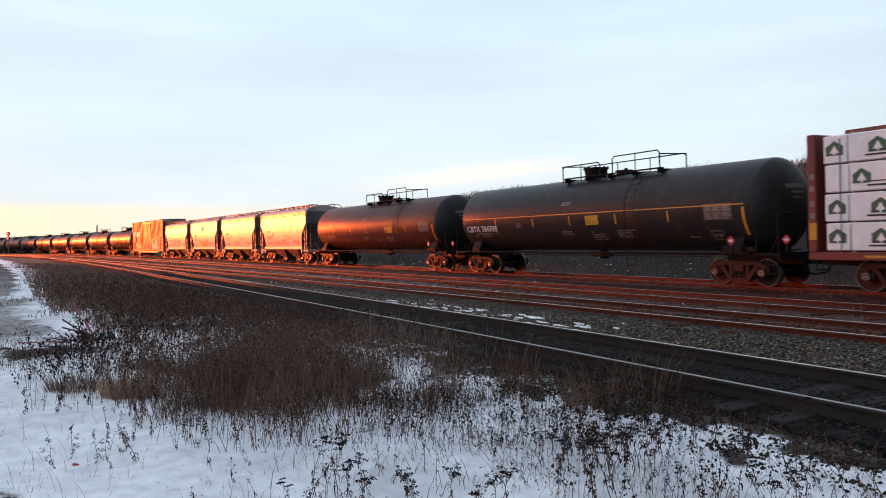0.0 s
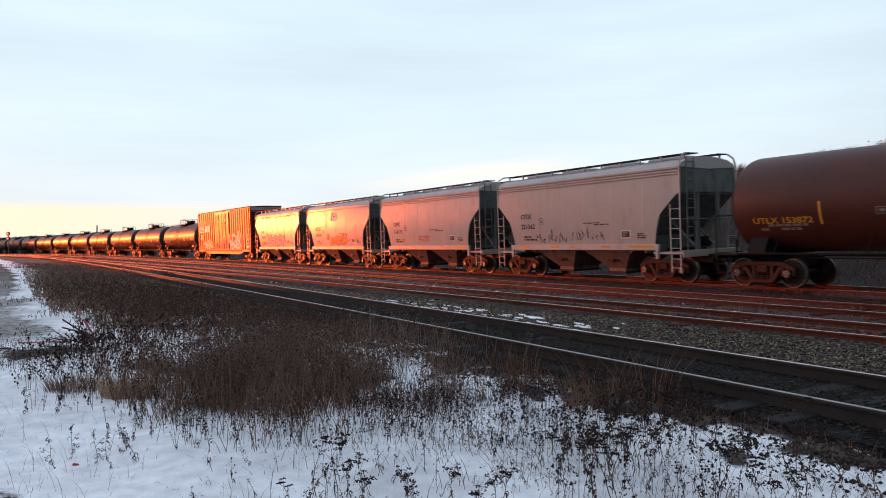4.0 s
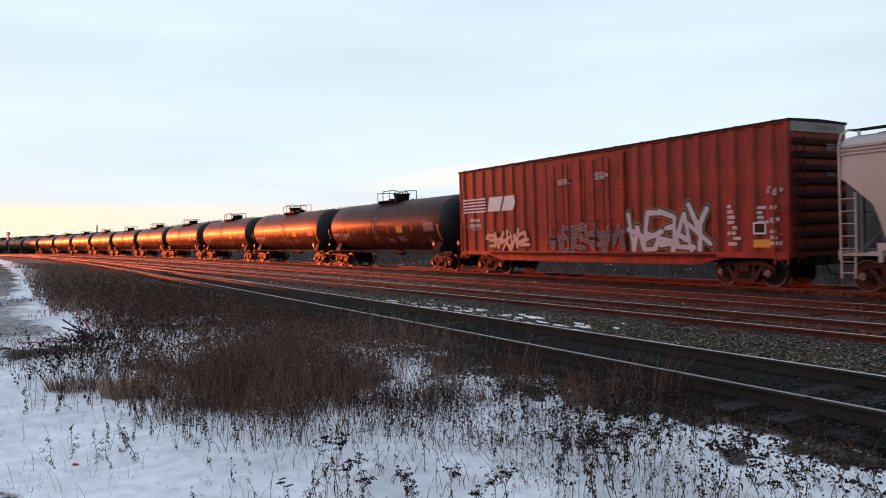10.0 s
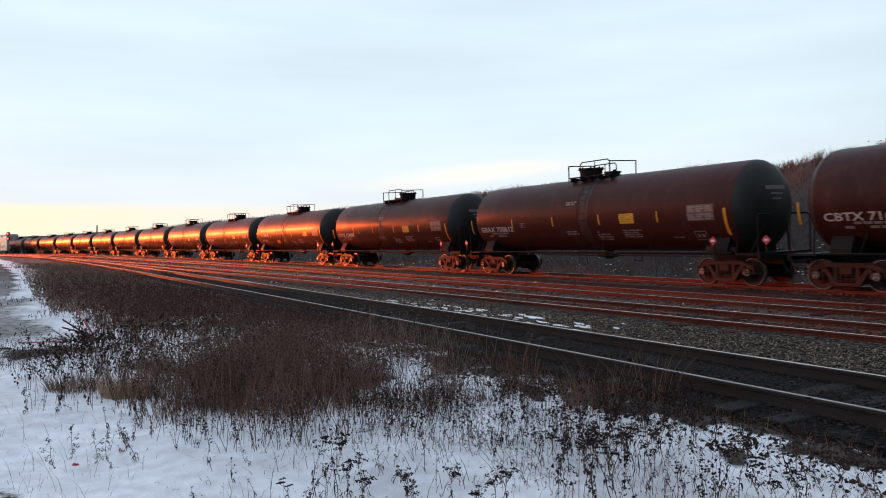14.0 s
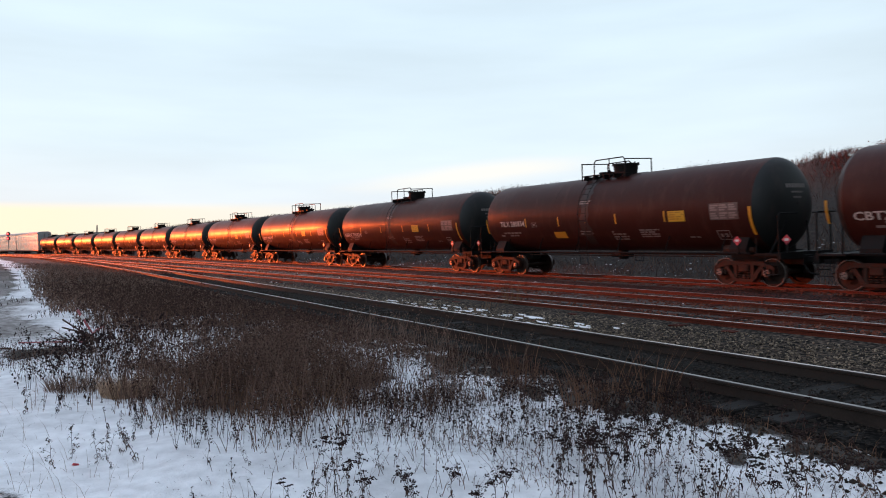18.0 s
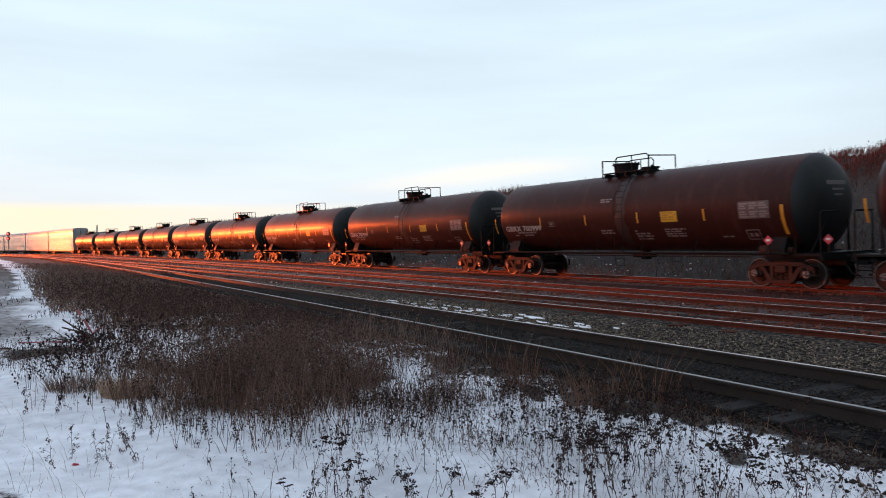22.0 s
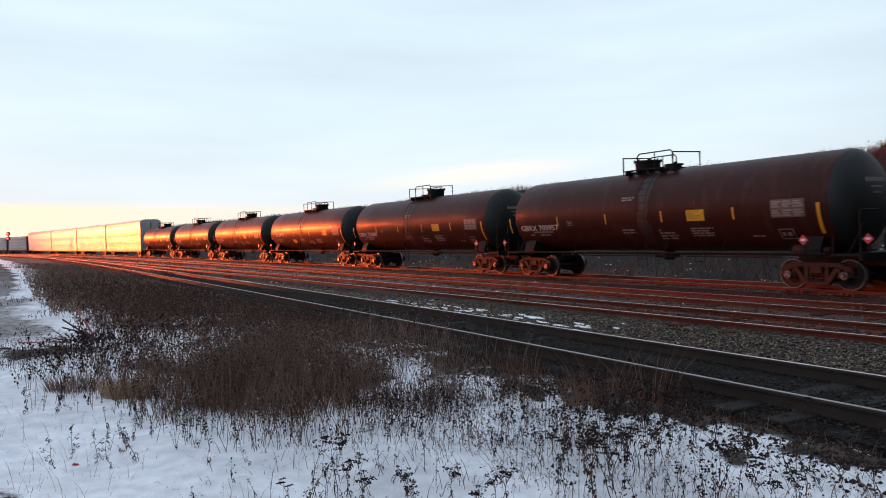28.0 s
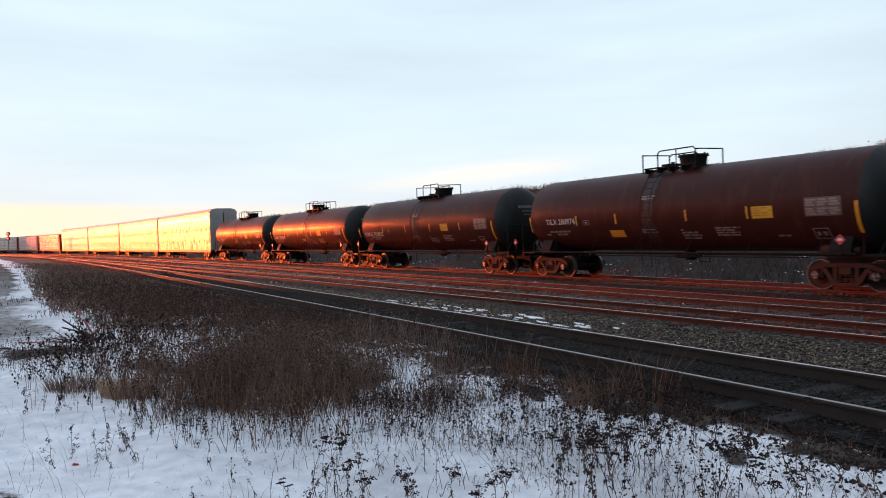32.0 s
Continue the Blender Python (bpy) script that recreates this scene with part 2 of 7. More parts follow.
def ballast_mat(name, dark, light, size, rough, relief=0.5, spec=0.05):
    """Crushed stone: each stone its own shade, with dark gaps between."""
    m = bpy.data.materials.new(name)
    m.use_nodes = True
    nt = m.node_tree
    b = nt.nodes["Principled BSDF"]
    N, L = nt.nodes.new, nt.links.new
    tc, v, n = N("ShaderNodeTexCoord"), N("ShaderNodeTexVoronoi"), N("ShaderNodeTexNoise")
    v.inputs["Scale"].default_value = 1.0 / size
    n.inputs["Scale"].default_value, n.inputs["Detail"].default_value = 1.3, 6.0
    L(tc.outputs["Object"], v.inputs["Vector"])
    L(tc.outputs["Object"], n.inputs[0])
    sp, ramp, mul, ad = N("ShaderNodeSeparateColor"), N("ShaderNodeValToRGB"), N("ShaderNodeMath"), N("ShaderNodeMath")
    L(v.outputs["Color"], sp.inputs[0])
    mul.operation = "MULTIPLY"
    mul.inputs[1].default_value = 0.65
    L(sp.outputs[0], mul.inputs[0])
    ad.operation = "MULTIPLY_ADD"
    L(n.outputs[0], ad.inputs[0])
    ad.inputs[1].default_value = 0.45
    L(mul.outputs[0], ad.inputs[2])
    ramp.color_ramp.elements[0].position, ramp.color_ramp.elements[0].color = 0.25, (*dark, 1)
    ramp.color_ramp.elements[1].position, ramp.color_ramp.elements[1].color = 0.85, (*light, 1)
    L(ad.outputs[0], ramp.inputs[0])
    gap, mx = N("ShaderNodeMapRange"), N("ShaderNodeMix")
    gap.inputs[1].default_value, gap.inputs[2].default_value = 0.35, 0.75
    L(v.outputs["Distance"], gap.inputs[0])
    mx.data_type = "RGBA"
    L(gap.outputs[0], mx.inputs["Factor"])
    L(ramp.outputs[0], mx.inputs["A"])
    mx.inputs["B"].default_value = (*[c * 0.25 for c in dark], 1)
    L(mx.outputs["Result"], b.inputs["Base Color"])
    b.inputs["Roughness"].default_value = rough
    b.inputs["Specular IOR Level"].default_value = spec
    inv, bp = N("ShaderNodeMath"), N("ShaderNodeBump")
    inv.operation = "SUBTRACT"
    inv.inputs[0].default_value = 1.0
    L(v.outputs["Distance"], inv.inputs[1])
    L(inv.outputs[0], bp.inputs["Height"])
    bp.inputs["Strength"].default_value, bp.inputs["Distance"].default_value = relief, size
    L(bp.outputs[0], b.inputs["Normal"])
    return m


M["bed_rust"] = ballast_mat("rusty_ballast", (0.012, 0.004, 0.0025), (0.075, 0.021, 0.012), 0.055, 0.42, 0.6, 0.16)
M["bed_dark"] = ballast_mat("dark_ballast", (0.003, 0.0026, 0.0024), (0.026, 0.021, 0.018), 0.034, 0.8, 0.3)
M["bed_grey"] = ballast_mat("grey_ballast", (0.005, 0.004, 0.0035), (0.12, 0.09, 0.07), 0.055, 0.8)
M["stone"] = mat("crushed_stone", (0.20, 0.155, 0.115), 0.85, 0, 0.35, 8, 0.3, 60, island=0.55, spec=0.06)
M["stone_dark"] = mat("crushed_stone_dark", (0.028, 0.022, 0.018), 0.85, 0, 0.35, 8, 0.3, 60, island=0.55, spec=0.2)
M["stone_rust"] = mat("rusty_stone", (0.105, 0.028, 0.014), 0.5, 0, 0.35, 8, 0.2, 60, island=0.5, spec=0.15)
M["stalk"] = mat("dry_stalk", (0.062, 0.035, 0.027), 0.85, 0, 0.3, 20, 0.1, 60, island=0.45, spec=0.1)
M["belt"] = mat("weed_brown", (0.155, 0.094, 0.072), 0.85, 0, 0.3, 20, 0.1, 60, island=0.45, spec=0.1)
M["seed"] = mat("seed_head", (0.024, 0.014, 0.013), 0.9, 0, 0.4, 20, 0.1, 60, island=0.5, spec=0.1)
M["straw"] = mat("dry_straw", (0.17, 0.095, 0.052), 0.8, 0, 0.25, 20, 0.1, 60, island=0.4, spec=0.15)
M["rust_grass"] = mat("reddish_weed", (0.17, 0.090, 0.058), 0.85, 0, 0.3, 20, 0.1, 60, island=0.45, spec=0.1)
M["bush"] = mat("bare_brush", (0.105, 0.042, 0.036), 0.85, 0, 0.3, 20, 0.1, 60, island=0.45, spec=0.1)
M["weed_pale"] = mat("weed_grey_brown", (0.20, 0.135, 0.105), 0.85, 0, 0.3, 20, 0.1, 60, island=0.45, spec=0.1)
M["straw_pale"] = mat("matted_straw", (0.50, 0.36, 0.26), 0.85, 0, 0.25, 20, 0.1, 60, island=0.35, spec=0.1)
M["needles"] = mat("pine_needles", (0.030, 0.042, 0.020), 0.8, 0, 0.3, 4, 0.1, 60, island=0.4, spec=0.1)
M["snow"] = mat("old_snow", (0.84, 0.84, 0.86), 0.6, 0, 0.06, 3, 0.6, 14)
M["red_board"] = mat("red_board", (0.36, 0.09, 0.10), 0.55, 0, 0.25, 5, 0.1, 40)
M["grey_metal"] = mat("grey_metal", (0.20, 0.20, 0.20), 0.5, 0.6, 0.2, 3, 0.1, 40)


def glow(name, col, strength):
    m = bpy.data.materials.new(name)
    m.use_nodes = True
    b = m.node_tree.nodes["Principled BSDF"]
    b.inputs["Base Color"].default_value = (*col, 1)
    b.inputs["Emission Color"].default_value = (*col, 1)
    b.inputs["Emission Strength"].default_value = strength
    return m


M["signal_red"] = glow("signal_red", (1.0, 0.05, 0.05), 2.0)


def ground_mat():
    """Dead grass and soil, with snow where the cover mask says so."""
    m = bpy.data.materials.new("snowy_ground")
    m.use_nodes = True
    nt = m.node_tree
    b = nt.nodes["Principled BSDF"]
    N, L = nt.nodes.new, nt.links.new
    tc = N("ShaderNodeTexCoord")
    n1, n2, n3 = N("ShaderNodeTexNoise"), N("ShaderNodeTexNoise"), N("ShaderNodeTexNoise")
    for n, s, d in ((n1, 0.55, 7), (n2, 6.0, 8), (n3, 60.0, 3)):
        n.inputs["Scale"].default_value, n.inputs["Detail"].default_value = s, d
        L(tc.outputs["Object"], n.inputs[0])
    soil = N("ShaderNodeValToRGB")
    soil.color_ramp.elements[0].position, soil.color_ramp.elements[0].color = 0.4, (0.006, 0.0045, 0.0035, 1)
    soil.color_ramp.elements[1].position, soil.color_ramp.elements[1].color = 0.66, (0.060, 0.041, 0.031, 1)
    grit = N("ShaderNodeMix")
    grit.inputs["Factor"].default_value = 0.6
    L(n2.outputs[0], grit.inputs["A"])
    L(n3.outputs[0], grit.inputs["B"])
    L(grit.outputs["Result"], soil.inputs[0])
    snow = N("ShaderNodeValToRGB")
    snow.color_ramp.elements[0].position, snow.color_ramp.elements[0].color = 0.25, (0.66, 0.66, 0.675, 1)
    snow.color_ramp.elements[1].position, snow.color_ramp.elements[1].color = 0.65, (0.87, 0.875, 0.895, 1)
    L(n2.outputs[0], snow.inputs[0])
    tone, sn = N("ShaderNodeMapRange"), N("ShaderNodeVectorMath")
    tone.inputs[1].default_value, tone.inputs[2].default_value = 0.38, 0.62
    tone.inputs[3].default_value, tone.inputs[4].default_value = 0.84, 1.12
    L(n1.outputs[0], tone.inputs[0])
    sn.operation = "SCALE"
    L(snow.outputs[0], sn.inputs[0])
    L(tone.outputs[0], sn.inputs["Scale"])
    at = N("ShaderNodeAttribute")
    at.attribute_name = "snow"
    s1, s2, ed = N("ShaderNodeMath"), N("ShaderNodeMath"), N("ShaderNodeMapRange")
    s1.operation, s2.operation = "MULTIPLY_ADD", "MULTIPLY_ADD"
    L(n2.outputs[0], s1.inputs[0])
    s1.inputs[1].default_value = 0.8
    L(at.outputs["Fac"], s1.inputs[2])
    L(n3.outputs[0], s2.inputs[0])
    s2.inputs[1].default_value = 0.5
    L(s1.outputs[0], s2.inputs[2])
    ed.inputs[1].default_value, ed.inputs[2].default_value = 1.04, 1.30
    L(s2.outputs[0], ed.inputs[0])
    mx = N("ShaderNodeMix")
    mx.data_type = "RGBA"
    L(ed.outputs[0], mx.inputs["Factor"])
    L(soil.outputs[0], mx.inputs["A"])
    L(sn.outputs[0], mx.inputs["B"])
    # trodden grey slush on the path, and a greyer patch in the near snow
    st, sc2, sm = N("ShaderNodeAttribute"), N("ShaderNodeMath"), N("ShaderNodeMix")
    st.attribute_name = "slush"
    sc2.operation, sc2.use_clamp = "MULTIPLY", True
    L(st.outputs["Fac"], sc2.inputs[0])
    sc2.inputs[1].default_value = 0.85
    sm.data_type = "RGBA"
    L(sc2.outputs[0], sm.inputs["Factor"])
    L(mx.outputs["Result"], sm.inputs["A"])
    slr = N("ShaderNodeValToRGB")
    slr.color_ramp.elements[0].position, slr.color_ramp.elements[0].color = 0.3, (0.15, 0.135, 0.125, 1)
    slr.color_ramp.elements[1].position, slr.color_ramp.elements[1].color = 0.7, (0.42, 0.40, 0.39, 1)
    L(n2.outputs[0], slr.inputs[0])
    L(slr.outputs[0], sm.inputs["B"])
    L(sm.outputs["Result"], b.inputs["Base Color"])
    b.inputs["Roughness"].default_value = 0.75
    b.inputs["Specular IOR Level"].default_value = 0.25
    h1, bp = N("ShaderNodeMath"), N("ShaderNodeBump")
    h1.operation = "MULTIPLY_ADD"
    L(n3.outputs[0], h1.inputs[0])
    h1.inputs[1].default_value = 0.35
    L(n2.outputs[0], h1.inputs[2])
    L(h1.outputs[0], bp.inputs["Height"])
    bp.inputs["Strength"].default_value, bp.inputs["Distance"].default_value = 0.5, 0.10
    L(bp.outputs[0], b.inputs["Normal"])
    return m


M["ground"] = ground_mat()


# ---- mesh building ----
def part(name, bm, material, parent=None, label="", smooth=False, at=None):
    """Links a bmesh as one mesh object under a thing or a part."""
    me = bpy.data.meshes.new(name)
    bm.to_mesh(me)
    bm.free()
    for m in (material if isinstance(material, (list, tuple)) else [material]):
        me.materials.append(m)
    if smooth:
        me.shade_smooth()
    ob = new(name, me)
    if parent is not None:
        ob.parent = parent
    if at is not None:
        ob.matrix_basis = at
    if label:
        ob["label"] = label
    return ob


def again(ob, parent, m, name=None):
    """Another part on the same mesh."""
    o = new(name or ob.name.split(".")[0], ob.data)
    o.parent, o.matrix_basis = parent, m
    return o


def raw(name, verts, faces, material, parent=None, smooth=False):
    me = bpy.data.meshes.new(name)
    me.from_pydata(verts.tolist() if hasattr(verts, "tolist") else verts, [], faces.tolist() if hasattr(faces, "tolist") else faces)
    for m in (material if isinstance(material, (list, tuple)) else [material]):
        me.materials.append(m)
    if smooth:
        me.shade_smooth()
    ob = new(name, me)
    if parent is not None:
        ob.parent = parent
    return ob


def box(bm, x0, x1, y0, y1, z0, z1, bevel=0.0, mi=0):
    n = len(bm.verts)
    v = [bm.verts.new((x, y, z)) for x in (x0, x1) for y in (y0, y1) for z in (z0, z1)]
    fs = [bm.faces.new([v[i] for i in q]) for q in ((0, 1, 3, 2), (4, 6, 7, 5), (0, 4, 5, 1), (2, 3, 7, 6), (0, 2, 6, 4), (1, 5, 7, 3))]
    for f in fs:
        f.material_index = mi
    if bevel:
        es = list({e for f in fs for e in f.edges})
        bmesh.ops.bevel(bm, geom=es, offset=bevel, segments=1, affect="EDGES")
    return v


def cyl(bm, p0, p1, r, seg=10, r1=None, caps=True, mi=0):
    p0, p1 = Vector(p0), Vector(p1)
    r1 = r if r1 is None else r1
    d = (p1 - p0).normalized()
    u = d.orthogonal().normalized()
    w = d.cross(u)
    a, b = [], []
    for i in range(seg):
        t = 2 * math.pi * i / seg
        o = u * math.cos(t) + w * math.sin(t)
        a.append(bm.verts.new(p0 + o * r))
        b.append(bm.verts.new(p1 + o * r1))
    for i in range(seg):
        j = (i + 1) % seg
        bm.faces.new((a[i], a[j], b[j], b[i])).material_index = mi
    if caps:
        bm.faces.new(a[::-1]).material_index = mi
        bm.faces.new(b).material_index = mi


def pipe(bm, pts, r, seg=8):
    """One bent round bar through the points, with closed ends."""
    P = [Vector(p) for p in pts]
    ways = [(b - a).normalized() for a, b in zip(P, P[1:])]
    side = ways[0].orthogonal().normalized()
    prev = None
    for i, p in enumerate(P):
        t = (ways[max(0, i - 1)] + ways[min(i, len(ways) - 1)]).normalized()
        side = (side - t * side.dot(t)).normalized()
        up = t.cross(side)
        k = min(1.5, 1 / max(0.5, t.dot(ways[min(i, len(ways) - 1)])))
        ring = [bm.verts.new(p + (side * math.cos(a) + up * math.sin(a)) * r * k) for a in (2 * math.pi * q / seg for q in range(seg))]
        if prev:
            for q in range(seg):
                bm.faces.new((prev[q], prev[(q + 1) % seg], ring[(q + 1) % seg], ring[q]))
        else:
            bm.faces.new(ring[::-1])
        prev = ring
    bm.faces.new(prev)


def prism(bm, prof, axis, a, b, mi=0):
    """A closed outline of (u, v) carried from a to b along x or y."""
    def pt(u, v, w):
        return (w, u, v) if axis == "x" else (u, w, v)
    A = [bm.verts.new(pt(u, v, a)) for u, v in prof]
    B = [bm.verts.new(pt(u, v, b)) for u, v in prof]
    n = len(prof)
    for i in range(n):
        j = (i + 1) % n
        bm.faces.new((A[i], A[j], B[j], B[i])).material_index = mi
    bm.faces.new(A[::-1]).material_index = mi
    bm.faces.new(B).material_index = mi
    return A + B


def loft(bm, rings, close=True, caps=False):
    R = [[bm.verts.new(p) for p in r] for r in rings]
    for a, b in zip(R, R[1:]):
        n = len(a)
        for i in range(n if close else n - 1):
            j = (i + 1) % n
            bm.faces.new((a[i], a[j], b[j], b[i]))
    if caps:
        bm.faces.new(R[0][::-1])
        bm.faces.new(R[-1])
    return R


def B():
    return bmesh.new()


def fix(bm):
    bmesh.ops.recalc_face_normals(bm, faces=bm.faces[:])
    return bm


# ---- lettering, set once and shared ----
TEXT = {}


def letter(words):
    made = {}
    for w in words:
        cu = bpy.data.curves.new("lettering", "FONT")
        cu.body, cu.size, cu.resolution_u, cu.extrude = w, 1.0, 2, 0.0
        cu.align_x = "LEFT"
        cu.offset = 0.02
        made[w] = new("lettering", cu)
    dg = bpy.context.evaluated_depsgraph_get()
    for w, ob in made.items():
        me = bpy.data.meshes.new_from_object(ob.evaluated_get(dg))
        co = [v.co.copy() for v in me.vertices]
        TEXT[w] = (co, [tuple(p.vertices) for p in me.polygons])
        bpy.data.meshes.remove(me)
        cu = ob.data
        bpy.data.objects.remove(ob)
        bpy.data.curves.remove(cu)


TANK_MARKS = ["CBTX 716282", "GBRX 700812", "CBTX 729808", "TILX 280834", "GBRX 700834", "GBRX 700999", "GBRX 700939",
              "GBRX 700801", "GBRX 700957", "GBRX 700860", "TILX 280974", "GBRX 700822", "GBRX 700845", "GBRX 700871"]
letter(["CBTX", "784709", "CITX", "221362", "CBFX", "314173", "805040", "SHPX", "432489", "HSOX"] + TANK_MARKS + ["CBTX 784709", "UTLX 153872"])


def lettering(words, parent, x0, width, zc, height, surface, material, label="stencilled car number"):
    """Words on the camera side of a car, from x0 on, lying on the surface y = surface(z)."""
    co, faces = TEXT[words]
    xs, ys = [c.x for c in co], [c.y for c in co]
    lo, hi, l2, h2 = min(xs), max(xs), min(ys), max(ys)
    vs = []
    for c in co:
        x = x0 + (c.x - lo) / (hi - lo) * width
        z = zc - height / 2 + (c.y - l2) / (h2 - l2) * height
        vs.append((x, surface(z) - 0.006, z))
    ob = raw("lettering", vs, faces, material, parent)
    ob["label"] = label
    return ob


def patch(bm, x0, x1, z0, z1, surface, lift=0.005, nz=4, mi=0):
    """A thin painted patch that follows the car's side."""
    R = []
    for i in range(nz + 1):
        z = z0 + (z1 - z0) * i / nz
        R.append([bm.verts.new((x, surface(z) - lift, z)) for x in (x0, x1)])
    for a, b in zip(R, R[1:]):
        bm.faces.new((a[0], a[1], b[1], b[0])).material_index = mi


def bars(bm, x0, x1, z0, z1, rows, surface, seed, fill=0.85, lift=0.006):
    """Lines of writing too small to read, as plain bars."""
    rnd = random.Random(seed)
    h = (z1 - z0) / rows
    for r in range(rows):
        x, zt = x0, z1 - r * h
        end = x1 - rnd.random() * (x1 - x0) * 0.35
        while x < end:
            w = min(rnd.uniform(0.10, 0.34), end - x)
            if w > 0.03 and rnd.random() < fill:
                patch(bm, x, x + w, zt - h * 0.62, zt, surface, lift, 1)
            x += w + 0.05


# ---- tracks in plan: heading and curvature, by distance along ----
class Track:
    def __init__(self, x0, y0, heading, knots, curv, z, lo=-560, hi=360):
        self.s = np.arange(hi, lo, -1.0)
        k = np.interp(self.s, knots[::-1], [c / 1000 for c in curv][::-1])
        i0 = int(hi)
        th = np.concatenate([[0], np.cumsum(-(k[1:] + k[:-1]) / 2)])
        th = th - th[i0] + radians(heading)
        c, s = np.cos(th), np.sin(th)
        x = np.concatenate([[0], np.cumsum(-(c[1:] + c[:-1]) / 2)])
        y = np.concatenate([[0], np.cumsum(-(s[1:] + s[:-1]) / 2)])
        self.x, self.y, self.th, self.z = x - x[i0] + x0, y - y[i0] + y0, th, z

    def at(self, s, lat=0.0):
        """Place and heading; lat is the distance to the camera's side."""
        x, y, t = (np.interp(-np.asarray(s, float), -self.s, a) for a in (self.x, self.y, self.th))
        return x + lat * np.sin(t), y - lat * np.cos(t), t


TRAIN = Track(-8.498, 55.993, -57.896, [40, 0, -60, -140, -240, -400, -700], [-0.450, -0.464, -1.050, -1.050, -1.083, -0.747, -0.598], 0.0)
TRK_A = Track(-13.078, 51.083, -57.588, [45, -60, -160, -400], [-0.726, -0.726, -0.763, -0.763], 0.10, hi=120)
TRK_B = Track(-17.492, 48.535, -56.374, [45, -60, -160, -400], [-0.584, -0.584, -0.692, -0.692], 0.18, hi=120)
TRK_N = Track(-18.651, 45.111, -58.711, [45, -60, -160, -400], [-0.523, -0.523, -0.661, -0.661], 0.193, hi=120)
CANT = 1.2


def train_pose(s):
    x, y, t = TRAIN.at(s)
    return Matrix.LocRotScale((float(x), float(y), 0.0), Euler((0, 0, float(t))), None) @ pose(0, 0, 0, CANT)


def run(t):
    """How far the train has come after t seconds."""
    return 9.0538 * t + 0.0033835 * ((t - 16) ** 2 - 256) / 2 - 0.0071 * max(0.0, t - 19) ** 2


# ---- ground: one sheet to the horizon ----
def vnoise(x, y, seed=0):
    """Smooth value noise on arrays."""
    xi, yi = np.floor(x).astype(np.int64), np.floor(y).astype(np.int64)
    fx, fy = x - xi, y - yi
    fx, fy = fx * fx * (3 - 2 * fx), fy * fy * (3 - 2 * fy)

    def h(a, b):
        n = (a * 374761393 + b * 668265263 + seed * 1442695041) & 0x7FFFFFFF
        n = ((n ^ (n >> 13)) * 1274126177) & 0x7FFFFFFF
        return ((n ^ (n >> 16)) & 0xFFFF) / 65535.0
    return (h(xi, yi) * (1 - fx) + h(xi + 1, yi) * fx) * (1 - fy) + (h(xi, yi + 1) * (1 - fx) + h(xi + 1, yi + 1) * fx) * fy


def fbm(x, y, seed=0, oct=4):
    a, s, t = 0.0, 0.5, 0.0
    for i in range(oct):
        a, t = a + s * vnoise(x * 2 ** i + 17.3 * i, y * 2 ** i - 9.1 * i, seed + i), t + s
        s *= 0.5
    return a / t


def offset_from(track, x, y):
    """Signed distance of points to a track, to the camera's side positive."""
    x, y = np.asarray(x, float).ravel(), np.asarray(y, float).ravel()
    keep = slice(None, None, 4)
    tx, ty, tt = track.x[keep], track.y[keep], track.th[keep]
    out = np.empty(len(x))
    for i in range(0, len(x), 4000):
        d2 = (x[i:i + 4000, None] - tx) ** 2 + (y[i:i + 4000, None] - ty) ** 2
        j = d2.argmin(1)
        out[i:i + 4000] = (x[i:i + 4000] - tx[j]) * np.sin(tt[j]) - (y[i:i + 4000] - ty[j]) * np.cos(tt[j])
    return out


def belt_edges(x, y):
    """How far inside the belt of weeds a place lies: from its left edge and from its near edge."""
    xb = np.interp(y, [0, 7.25, 9, 12.4, 15.4, 22.3, 50, 120, 400], [-3.0, -3.3, -4.3, -5.6, -8.0, -12.5, -29, -75, -260])
    yb = np.interp(x, [-30, -3.1, -2, -1, 0.1, 0.95, 1.6, 2.4, 2.7, 3.4, 12], [7.0, 7.0, 6.2, 6.9, 7.4, 7.6, 7.6, 7.5, 7.2, 6.2, -6])
    return x - xb, y - yb


GAPS = ((-4.3, 11.0, 1.3, 1.4, 0.4), (-3.9, 11.9, 0.5, 1.3, 0.9), (-3.7, 14.6, 0.7, 1.6, 0.9), (-1.28, 10.3, 0.4, 1.1, 1.0), (0.1, 8.8, 0.8, 0.4, 0.6), (-1.75, 9.5, 0.28, 0.8, 0.8), (-2.2, 13.0, 0.5, 1.0, 0.8), (-16.0, 36.0, 2.5, 5.0, 0.9), (-5.5, 16.0, 0.4, 2.2, 0.9), (-4.3, 14.6, 0.35, 1.8, 0.8), (-3.8, 16.2, 0.45, 2.2, 0.9), (-4.9, 19.0, 0.5, 2.5, 0.8), (-4.7, 12.4, 0.5, 1.2, 0.6), (-3.6, 10.9, 0.5, 0.8, 0.6), (-0.5, 8.6, 0.5, 0.5, 0.9), (-0.4, 9.7, 0.4, 0.9, 0.9), (-8.2, 17.6, 1.0, 2.2, 0.9), (-1.6, 9.3, 0.3, 0.7, 0.8))


def belt_gap(x, y):
    """Open places inside the belt of weeds: 1 in a gap, 0 in thick growth."""
    g = 0.0
    for cx, cy, rx, ry, a in GAPS:
        g = np.maximum(g, a * np.exp(-((x - cx) / rx) ** 2 - ((y - cy) / ry) ** 2))
    rough = fbm(x * 2.4, y * 1.1, 83, 3)
    return np.clip(g * 1.5 + (rough - 0.5) * 1.6 - 0.15, 0, 1)


